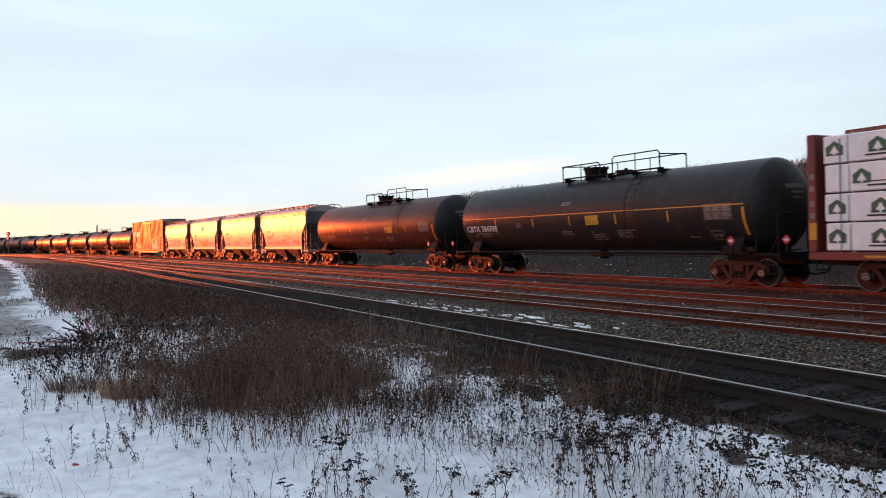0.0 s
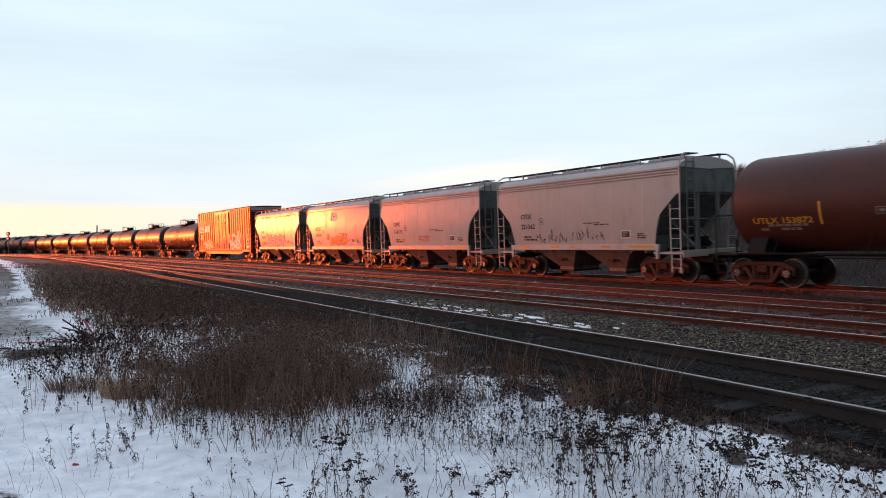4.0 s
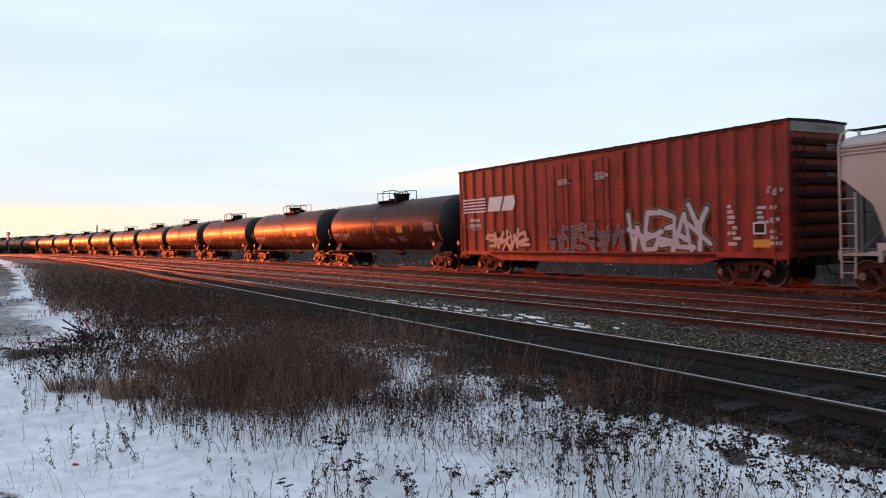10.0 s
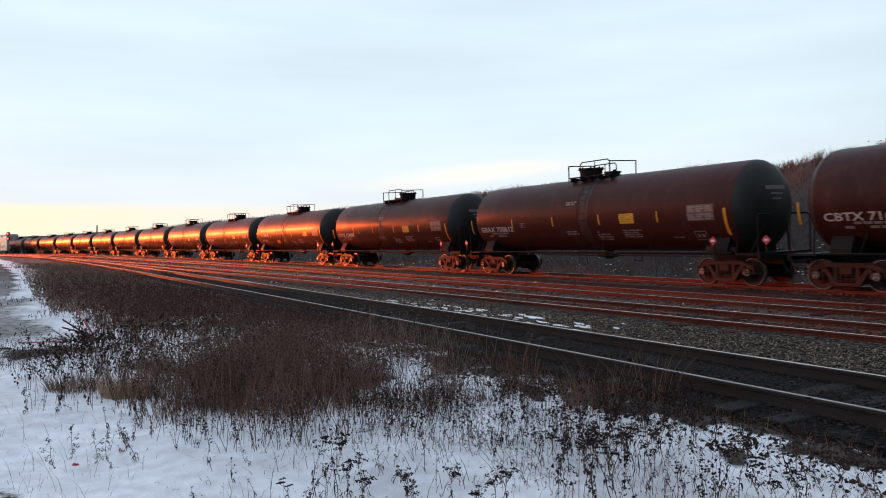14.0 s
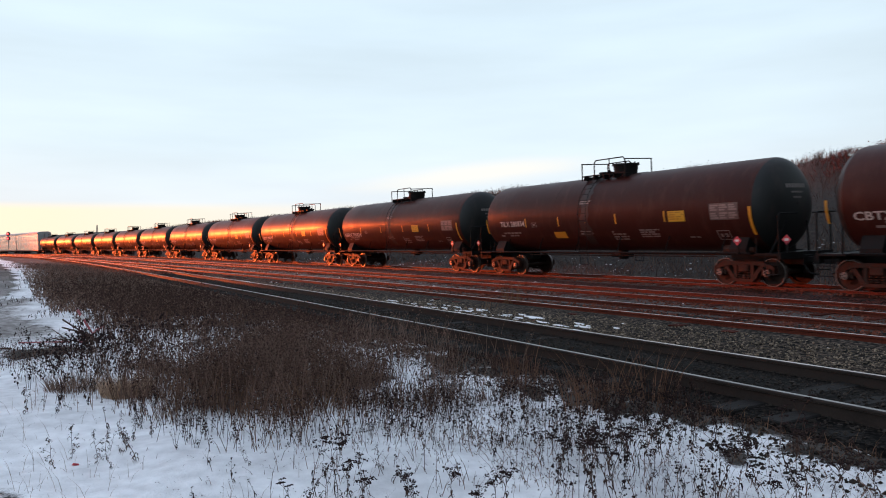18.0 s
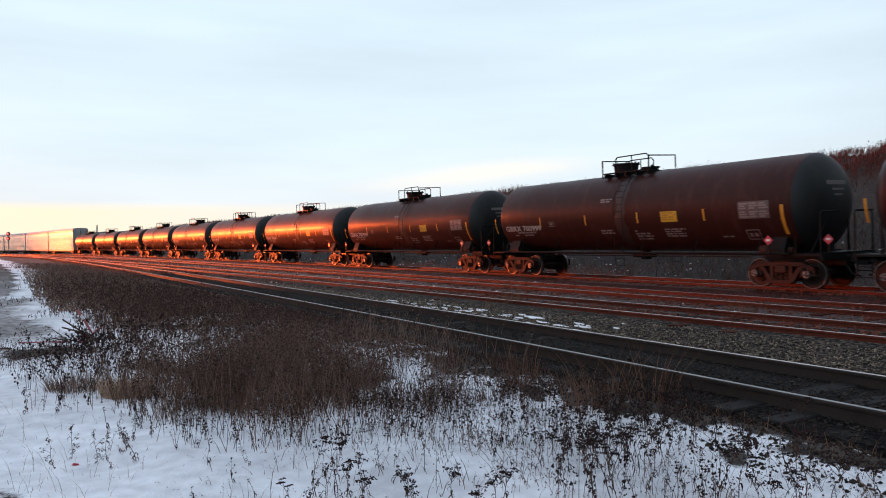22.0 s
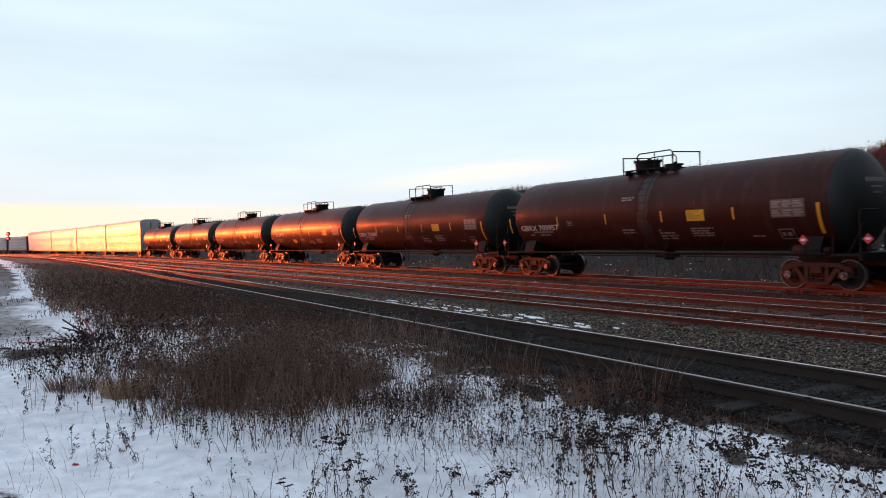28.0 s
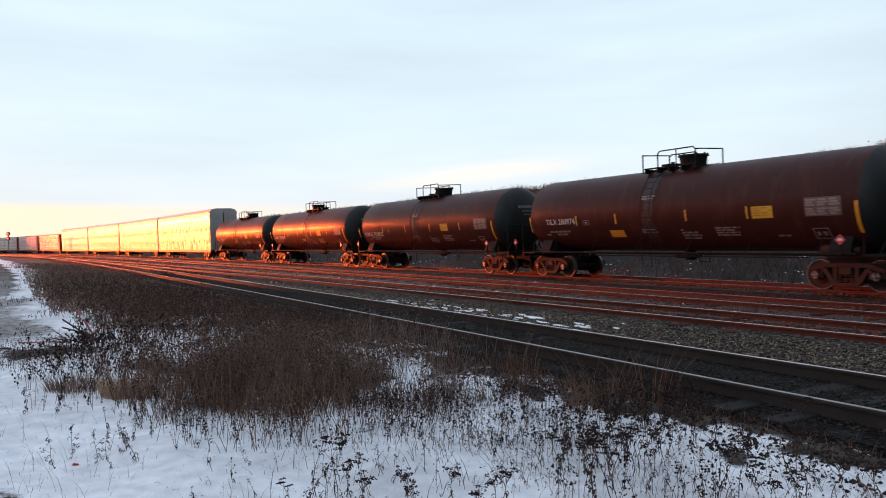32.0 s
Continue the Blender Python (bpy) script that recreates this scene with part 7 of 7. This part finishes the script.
def weed_proto(kind, seed):
    """One dry weed: a crooked stem with side shoots, curled hanging leaves, and a flat or clustered head."""
    rnd = random.Random(seed)
    top = new("dry_weed")
    h = {"flat": rnd.uniform(0.30, 0.44), "leafy": rnd.uniform(0.28, 0.48), "twig": rnd.uniform(0.10, 0.26)}[kind]
    bm = B()
    lean = rnd.uniform(-0.25, 0.25), rnd.uniform(-0.25, 0.25)
    w1, w2 = rnd.uniform(0.006, 0.018), rnd.uniform(0, 6.28)

    def on(t, l=lean):
        return Vector((l[0] * t * t * h + w1 * math.sin(6 * t + w2), l[1] * t * t * h + w1 * math.cos(5 * t + w2), h * t))
    r0 = 0.0034 if kind != "twig" else 0.0022
    for k in range(7):
        cyl(bm, on(k / 7), on((k + 1) / 7), r0 * (1 - k / 10), 5, r0 * (1 - (k + 1) / 10), False)
    tips = [on(1.0)]
    for k in range({"flat": rnd.randint(4, 7), "leafy": rnd.randint(2, 5), "twig": rnd.randint(0, 2)}[kind]):
        t = rnd.uniform(0.72, 0.95) if kind == "flat" else rnd.uniform(0.35, 0.9)
        a = rnd.uniform(0, 6.28)
        d = Vector((math.cos(a), math.sin(a), 1.6 if kind == "flat" else rnd.uniform(0.2, 1.8))) * h * rnd.uniform(0.07, 0.17)
        p = on(t)
        q = p + d * 0.55 + Vector((rnd.uniform(-0.01, 0.01), rnd.uniform(-0.01, 0.01), 0))
        cyl(bm, p, q, 0.0018, 4, 0.0015, False)
        cyl(bm, q, p + d, 0.0015, 4, 0.0011, False)
        tips.append(p + d)
    part("stem", bm, M["stalk"], top)["kind"] = "stuff"
    bm = B()
    for q, p in enumerate(tips):
        m = {"flat": rnd.randint(9, 15), "leafy": rnd.randint(3, 8), "twig": rnd.randint(1, 3)}[kind]
        for k in range(m):
            a, r = rnd.uniform(0, 6.28), math.sqrt(rnd.random()) * (0.030 if kind == "flat" else 0.016)
            dz = 0.004 - r * 0.25 + rnd.uniform(-0.004, 0.004) if kind == "flat" else rnd.uniform(-0.05, 0.012)
            bmesh.ops.create_icosphere(bm, subdivisions=1, radius=rnd.uniform(0.003, 0.0075), matrix=Matrix.Translation(p + Vector((math.cos(a) * r, math.sin(a) * r, dz))) @ Matrix.Diagonal((rnd.uniform(0.7, 1.4), rnd.uniform(0.7, 1.4), 0.8, 1)))
    part("flower_head", bm, M["seed"], top, "dark dried flower heads")["kind"] = "stuff"
    bm = B()
    for k in range({"flat": rnd.randint(5, 10), "leafy": rnd.randint(16, 28), "twig": rnd.randint(2, 6)}[kind]):
        t = rnd.uniform(0.1, 0.95)
        p, a, l = on(t), rnd.uniform(0, 6.28), rnd.uniform(0.016, 0.042)
        d, sd = Vector((math.cos(a), math.sin(a), 0)), Vector((-math.sin(a), math.cos(a), 0))
        wd = l * rnd.uniform(0.10, 0.22)
        # leaf arches out and hangs down, curled
        rib = [p, p + d * l * 0.45 + Vector((0, 0, l * 0.25)), p + d * l * 0.8 - Vector((0, 0, l * 0.15)), p + d * l * rnd.uniform(0.45, 0.9) - Vector((0, 0, l * rnd.uniform(0.5, 1.0)))]
        prev = None
        for i, c in enumerate(rib):
            ww = wd * (0.25, 1.0, 0.9, 0.15)[i]
            cur = [bm.verts.new(c + sd * ww), bm.verts.new(c + Vector((0, 0, -ww * 0.7)) + d * 0.001), bm.verts.new(c - sd * ww), bm.verts.new(c + Vector((0, 0, 0.0012)))]
            if prev:
                for j in range(4):
                    bm.faces.new((prev[j], prev[(j + 1) % 4], cur[(j + 1) % 4], cur[j]))
            prev = cur
    part("leaves", fix(bm), M["stalk"] if seed % 3 else M["seed"], top, "curled dead leaves")["kind"] = "stuff"
    return tagged(top, {"flat": "dry weed with flat dark flower heads in the snow", "leafy": "dry brown weed with curled hanging leaves in snow", "twig": "short bare weed twig poking out of snow"}[kind], "weed", group="weeds in the snow")


def build_weeds():
    rnd = random.Random(77)
    spots = []
    for n, x0, x1, y0, y1, kinds in ((12, -1.0, -0.5, 4.3, 5.0, "ffl"), (34, 0.75, 1.75, 5.4, 7.2, "lfl"), (26, 0.75, 1.5, 4.5, 5.6, "ffl"), (30, -1.3, 1.0, 6.7, 7.7, "llt"), (24, -3.1, -2.2, 5.5, 7.2, "llt"), (14, 1.6, 2.6, 4.2, 5.0, "ffl"), (12, -0.5, 0.7, 4.9, 6.6, "tt"),
                                      (12, -2.4, -1.0, 4.8, 6.3, "tt"), (8, 0.3, 0.7, 5.6, 6.6, "ll"), (14, -6.6, -3.6, 8.6, 13.0, "lt"), (6, -0.2, 0.4, 4.3, 4.7, "f"), (12, 2.2, 3.2, 4.4, 5.6, "flt"), (52, -4.3, -1.0, 7.0, 9.2, "lllt"), (30, 1.5, 2.5, 5.6, 7.4, "llt")):
        for _ in range(n):
            spots.append((rnd.uniform(x0, x1), rnd.uniform(y0, y1), rnd.choice(kinds)))
    zs = ground_height([p[0] for p in spots], [p[1] for p in spots])[0]
    protos = {"f": [weed_proto("flat", 40 + i) for i in range(4)], "l": [weed_proto("leafy", 60 + i) for i in range(6)], "t": [weed_proto("twig", 80 + i) for i in range(5)]}
    fresh = {k: list(v) for k, v in protos.items()}
    for (x, y, k), z in zip(spots, zs):
        f = rnd.uniform(0.75, 1.2)
        m = Matrix.LocRotScale((x, y, float(z) - 0.02), Euler((rnd.uniform(-0.25, 0.25), rnd.uniform(-0.25, 0.25), rnd.uniform(0, 6.28))), Vector((f, f, f)))
        if fresh[k]:
            fresh[k].pop().matrix_basis = m
        else:
            copy_thing(rnd.choice(protos[k]), m)


build_weeds()


def build_stones():
    """Crushed stone on the shoulders between the tracks."""
    rnd = np.random.RandomState(4)
    for name, track, n, lo, hi, smin, smax, mt, label in (("crushed_stone", TRK_N, 30000, -3.2, -1.1, 0.008, 0.028, "stone", "brownish grey crushed stone between two tracks"), ("dark_stone", TRK_N, 40000, -1.2, 2.3, 0.010, 0.034, "stone_dark", "dark gravel round the siding")):
        s = 50 - rnd.rand(n) ** 1.6 * 75
        lat = lo + (hi - lo) * rnd.rand(n)
        x, y, t = track.at(s, lat)
        bed = np.interp(np.abs(lat), [0, 1.3, 2.0, 9], [-0.135, -0.16, -0.53, -0.53]) + track.z
        bed = np.where((lat < -1.2) & (s > 8), np.interp(-lat, [1.45, 2.2, 3.2], [0.0, 0.02, 0.075]), bed)
        z = np.maximum(bed, ground_height(x, y)[0]) + 0.005
        size = (smin + (smax - smin) * rnd.rand(n) ** 2) * np.interp(s, [34, 44], [1.0, 0.8])
        oct_ = np.array([[1, 0, 0], [-1, 0, 0], [0, 1, 0], [0, -1, 0], [0, 0, 0.8], [0, 0, -0.8]])
        W = np.stack([x, y, z], 1)[:, None] + oct_[None] * size[:, None, None] * (0.6 + 0.7 * rnd.rand(n, 6, 1)) + (rnd.rand(n, 6, 3) - 0.5) * size[:, None, None] * 0.7
        q = np.array([[0, 2, 4], [2, 1, 4], [1, 3, 4], [3, 0, 4], [2, 0, 5], [1, 2, 5], [3, 1, 5], [0, 3, 5]])
        G = (q[None] + (np.arange(n) * 6)[:, None, None]).reshape(-1, 3)
        tagged(raw(name, W.reshape(-1, 3), G, M[mt]), label, "gravel", kind="stuff")
    # loose rusty stones on the three rusty beds; on the far siding their red imitates sun glow
    for track, hi, n in ((TRAIN, 45, 30000), (TRK_A, 48, 34000), (TRK_B, 50, 34000), (TRK_N, 6, 20000)):
        s = hi - rnd.rand(n) ** 1.25 * 170
        lat = rnd.uniform(-2.1, 2.1, n) * (0.65 if track is TRK_B else 1)
        x, y, t = track.at(s, lat)
        half = 0.9 if track is TRK_B else 1.6
        z = np.interp(np.abs(lat), [0, half, half + 0.7], [-0.10, -0.12, -0.45]) + track.z
        size = (0.022 + 0.05 * rnd.rand(n) ** 2) * np.interp(s, [-60, 0, 20], [1.5, 1.2, 0.8])
        oct_ = np.array([[1, 0, 0], [-1, 0, 0], [0, 1, 0], [0, -1, 0], [0, 0, 0.9], [0, 0, -0.8]])
        W = np.stack([x, y, z], 1)[:, None] + oct_[None] * size[:, None, None] * (0.6 + 0.7 * rnd.rand(n, 6, 1)) + (rnd.rand(n, 6, 3) - 0.5) * size[:, None, None] * 0.7
        q = np.array([[0, 2, 4], [2, 1, 4], [1, 3, 4], [3, 0, 4], [2, 0, 5], [1, 2, 5], [3, 1, 5], [0, 3, 5]])
        G = (q[None] + (np.arange(n) * 6)[:, None, None]).reshape(-1, 3)
        tagged(raw("rusty_stone", W.reshape(-1, 3), G, M["stone_rust"]), "loose rust-red ballast stones, partly standing in for sun glow", "gravel", kind="stuff")


build_stones()


def gravel_strip():
    """Level grey gravel between the siding and the next track, narrowing to where they join."""
    st = np.arange(75, 8, -1.5)
    V = []
    for k, (f, h) in enumerate(((0.0, -0.2), (0.06, -0.012), (0.5, 0.015), (0.8, 0.06), (1.0, 0.095))):
        bx_, by_, _ = TRK_B.at(st, 0.92)
        x, y, t = TRK_N.at(st, -1.45)
        gx, gy = x + (bx_ - x) * f, y + (by_ - y) * f
        V.append(np.stack([gx, gy, h + 0.02 * vnoise(st, st * 0 + k, 3)], 1))
    V = np.stack(V, 1).reshape(-1, 3)
    i, k = np.meshgrid(np.arange(len(st) - 1), np.arange(4), indexing="ij")
    f = np.stack([i * 5 + k, i * 5 + k + 1, (i + 1) * 5 + k + 1, (i + 1) * 5 + k], -1).reshape(-1, 4)
    tagged(raw("gravel_strip", V, f, M["bed_grey"], smooth=True), "level grey gravel between two tracks", "gravel", kind="structure")
    # leftover snow along its edge
    rnd = random.Random(61)
    spots = [(14.5, 17.0, -1.7, 0.4)]
    spots += [(36.0, 36.6, -2.3, 0.2)]
    for _ in range(75):
        q = 29.6 + 9.2 * rnd.random()
        spots.append((q, q + rnd.uniform(0.10, 0.5), -rnd.uniform(1.45, 2.4), rnd.uniform(0.025, 0.10)))
    for a, b, lat, w in spots:
        st = np.arange(a, b, 0.06)
        R = []
        for j in range(5):
            q = (j - 2) / 2
            hw = w * (0.1 + 1.4 * fbm(st * 5.3, st * 0 + lat * 9 + j, 5)) * np.clip(np.minimum(st - a, b - st) * 4, 0.02, 1)
            x, y, t = TRK_N.at(st, lat + q * hw)
            R.append(np.stack([x, y, -0.030 + max(0, -lat - 1.6) * 0.04 + (1 - q * q) * 0.045 * (0.5 + fbm(st * 2.1, st * 0 + j, 6))], 1))
        V = np.stack(R, 1).reshape(-1, 3)
        i, k = np.meshgrid(np.arange(len(st) - 1), np.arange(4), indexing="ij")
        f = np.stack([i * 5 + k, i * 5 + k + 1, (i + 1) * 5 + k + 1, (i + 1) * 5 + k], -1).reshape(-1, 4)
        tagged(raw("snow_patch", V, f, M["snow"], smooth=True), "thin leftover snow beside the siding rail", "snow patch", group="snow patches")


gravel_strip()


def snow_bits():
    """Small leftovers of snow on the verge behind the train and between the rails."""
    rnd = np.random.RandomState(71)
    for track, n, lo, hi, sz, label in ((TRAIN, 3600, -7.0, -3.1, 0.04, "scattered leftover snow on the verge behind the train"), (TRK_A, 420, -2.4, 1.9, 0.04, "small leftovers of snow on the rusty track"), (TRK_B, 420, -1.5, 1.6, 0.04, "small leftovers of snow beside the rusty rails")):
        s = 50 - rnd.rand(n) ** 1.2 * 80
        x, y, t = track.at(s, lo + (hi - lo) * rnd.rand(n))
        keep = fbm(x * 0.9, y * 0.9, 68) > 0.5
        x, y = x[keep], y[keep]
        m = len(x)
        z = np.maximum(ground_height(x, y)[0], track.z - 0.14 if track is not TRAIN else -9)
        size = sz * (0.25 + rnd.rand(m) ** 2)
        ring = np.array([[math.cos(a) * (1.6 if k % 2 else 1.1), math.sin(a), 0.0] for k, a in enumerate(np.arange(7) * 0.8976)] + [[0, 0, 0.55]])
        W = np.stack([x, y, z + 0.012], 1)[:, None] + ring[None] * size[:, None, None] * (0.6 + 0.8 * rnd.rand(m, 8, 1))
        G = (np.array([[k, (k + 1) % 7, 7] for k in range(7)])[None] + (np.arange(m) * 8)[:, None, None]).reshape(-1, 3)
        tagged(raw("snow_bits", W.reshape(-1, 3), G, M["snow"]), label, "snow", kind="stuff")


snow_bits()


def debris():
    # broken red-and-white barrier, half fallen, in the snow
    x, y = -6.8, 13.5
    z = float(ground_height([x], [y])[0][0])
    bar = new("broken_barrier")
    bar.matrix_basis = pose(x, y, z) @ Matrix.Scale(0.78, 4)
    for i, (a, b, w) in enumerate((((-0.38, 0, 0.42), (0.22, 0.05, 0.0), 0.018), ((-0.05, 0.05, 0.62), (0.30, 0.05, 0.06), 0.014), ((0.02, -0.05, 0.66), (0.36, 0.0, 0.04), 0.014), ((-0.45, 0.1, 0.22), (0.25, 0.12, 0.02), 0.018))):
        A, C = Vector(a), Vector(b)
        bm = B()
        box(bm, 0, (C - A).length, -0.012, 0.012, -w, w, 0.005)
        q = (C - A).to_track_quat("X", "Z").to_matrix().to_4x4()
        p = part("board", bm, M["red_board"] if i in (1, 2) else M["stalk"], bar, at=Matrix.Translation(A) @ q)
        if i in (1, 2):
            bm = B()
            box(bm, 0.15, 0.28, -0.015, 0.015, -w - 0.002, w + 0.002)
            part("white_band", bm, M["white_paint"], p)
    tagged(bar, "broken red and white wooden barrier lying in snow", "barrier")
    for name, x, y, l, w, h, rz, mt, lab in (("plank", -6.9, 12.5, 0.85, 0.035, 0.012, 4, "red_board", "loose red-painted plank lying on the ground"), ("branch", -7.2, 11.6, 0.6, 0.05, 0.03, -6, "stalk", "fallen dark branch on the snow")):
        z = float(ground_height([x], [y])[0][0])
        bm = B()
        box(bm, -l / 2, l / 2, -w / 2, w / 2, -0.03, h, 0.012)
        tagged(part(name, bm, M[mt], at=pose(x, y, z, 0, 0, rz)), lab, name)
    rnd = random.Random(29)
    pile = new("brush_pile")
    px, py = -6.25, 12.6
    pile.matrix_basis = pose(px, py, float(ground_height([px], [py])[0][0]))
    for i in range(30):
        a = rnd.uniform(-0.6, 0.6) + (math.pi if rnd.random() < 0.5 else 0)
        l, up = rnd.uniform(0.12, 0.32), rnd.uniform(0.0, 0.9) ** 1.2
        c = Vector((rnd.gauss(0, 0.26), rnd.uniform(-0.3, 0.3), 0.02))
        d = Vector((math.cos(a), 0.4 * math.sin(a), up)) * l
        bm = B()
        k = c + d * 0.5 + Vector((0, 0, rnd.uniform(0.0, 0.06)))
        r = rnd.uniform(0.006, 0.014)
        cyl(bm, c, k, r, 6, r * 0.8)
        cyl(bm, k, c + d, r * 0.8, 6, r * 0.4)
        for q in range(3):
            t = rnd.uniform(0.3, 0.95)
            cyl(bm, c + d * t, c + d * t + Vector((rnd.uniform(-0.12, 0.12), rnd.uniform(-0.1, 0.1), rnd.uniform(0.02, 0.14))), r * 0.4, 5, r * 0.2)
        part("branch", bm, M["red_board"] if i % 9 == 4 else M["stalk"], pile)
    tagged(pile, "low pile of dark broken branches in the snow", "brush pile")
    x, y = -2.92, 5.7
    z = float(ground_height([x], [y])[0][0])
    bm = B()
    prism(bm, [(-0.028, 0), (0.028, 0), (0.018, 0.016), (-0.018, 0.016)], "y", -0.008, 0.008)
    tagged(part("litter", fix(bm), M["placard_red"], at=pose(x, y, z, 0, 15, 30)), "small scrap of red litter on the snow", "litter")


debris()


def far_things():
    # signal mast beyond the yard, with two red lights
    sx, sy = -101.5, 170.0
    mast = new("signal_mast")
    mast.matrix_basis = pose(sx, sy, 0)
    bm = B()
    cyl(bm, (0, 0, -0.6), (0, 0, 5.2), 0.09, 8)
    part("mast", bm, M["grey_metal"], mast)
    for z in (5.0, 3.9):
        bm = B()
        cyl(bm, (0, -0.15, z), (0, -0.02, z), 0.45, 16)
        cyl(bm, (0, -0.35, z), (0, -0.15, z), 0.16, 12)
        head = part("signal_head", bm, M["black_steel"], mast)
        bm = B()
        cyl(bm, (0, -0.37, z), (0, -0.36, z), 0.20, 12)
        part("lens", bm, M["signal_red"], head, "lit red signal lens")
    tagged(mast, "railway signal mast with two lit red lights", "signal")
    # pines with high crowns, added out of view on the west rise to shade the cars; sun still reaches the ground through
    # their stems
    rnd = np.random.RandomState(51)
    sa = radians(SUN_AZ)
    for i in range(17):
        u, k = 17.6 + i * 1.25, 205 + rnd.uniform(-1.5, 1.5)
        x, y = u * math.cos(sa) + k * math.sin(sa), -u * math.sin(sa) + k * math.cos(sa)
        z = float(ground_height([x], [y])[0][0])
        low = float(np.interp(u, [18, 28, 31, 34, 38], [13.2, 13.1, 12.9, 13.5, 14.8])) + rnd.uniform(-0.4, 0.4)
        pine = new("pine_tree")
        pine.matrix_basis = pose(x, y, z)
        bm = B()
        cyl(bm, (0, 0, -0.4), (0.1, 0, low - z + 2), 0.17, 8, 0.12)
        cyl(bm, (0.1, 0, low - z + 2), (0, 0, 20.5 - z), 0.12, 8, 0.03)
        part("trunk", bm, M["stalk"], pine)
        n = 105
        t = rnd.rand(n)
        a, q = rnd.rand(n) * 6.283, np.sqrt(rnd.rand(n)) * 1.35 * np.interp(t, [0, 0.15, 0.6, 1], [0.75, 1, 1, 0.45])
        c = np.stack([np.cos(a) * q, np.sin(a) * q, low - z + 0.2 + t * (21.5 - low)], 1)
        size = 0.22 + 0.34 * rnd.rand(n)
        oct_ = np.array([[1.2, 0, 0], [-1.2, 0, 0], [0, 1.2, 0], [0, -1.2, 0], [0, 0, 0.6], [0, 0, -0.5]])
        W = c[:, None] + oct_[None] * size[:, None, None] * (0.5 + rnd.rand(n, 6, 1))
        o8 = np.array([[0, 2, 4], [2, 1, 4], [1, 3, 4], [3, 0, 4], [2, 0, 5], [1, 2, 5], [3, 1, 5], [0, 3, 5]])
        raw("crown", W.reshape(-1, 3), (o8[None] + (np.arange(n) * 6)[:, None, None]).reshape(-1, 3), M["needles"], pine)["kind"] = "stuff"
        tagged(pine, "unseen pine added to shade the passing cars", "tree", group="pines on the rise")
    # lattice tower on the skyline
    tw = new("radio_tower")
    tw.matrix_basis = pose(-190, 400, 0)
    for sgx in (-1, 1):
        for sgy in (-1, 1):
            bm = B()
            cyl(bm, (sgx * 0.9, sgy * 0.9, -1), (sgx * 0.12, sgy * 0.12, 13.6), 0.09, 6)
            part("leg", bm, M["grey_metal"], tw)
    bm = B()
    for k in range(9):
        w0, w1 = 0.9 - k * 0.086, 0.9 - (k + 1) * 0.086
        z0, z1 = k * 1.5, (k + 1) * 1.5
        for s in (-1, 1):
            cyl(bm, (-w0, s * w0, z0), (w1, s * w1, z1), 0.05, 5)
            cyl(bm, (s * w0, w0, z0), (s * w1, -w1, z1), 0.05, 5)
    part("bracing", bm, M["grey_metal"], tw)
    tagged(tw, "thin lattice radio tower on the skyline", "tower")


far_things()


# ---- what moves ----
def motions():
    times = [i * 0.8 for i in range(41)]
    for car, s in CARS:
        walk(car, [(t, train_pose(s + run(t))) for t in times])
    wheels = [o for car, _ in CARS for o in car.children_recursive if o.name.startswith("wheelset")]
    steps = [i / 15 for i in range(481)]
    walk(wheels[0], [(t, Matrix.LocRotScale((0, 0, 0), Euler((0, run(t) / WHEEL_R % (2 * math.pi), 0)), None)) for t in steps])
    lead = wheels[0].animation_data
    for o in wheels[1:]:
        o.rotation_mode = "QUATERNION"
        o.animation_data_create()
        o.animation_data.action = lead.action
        o.animation_data.action_slot = lead.action_slot


motions()
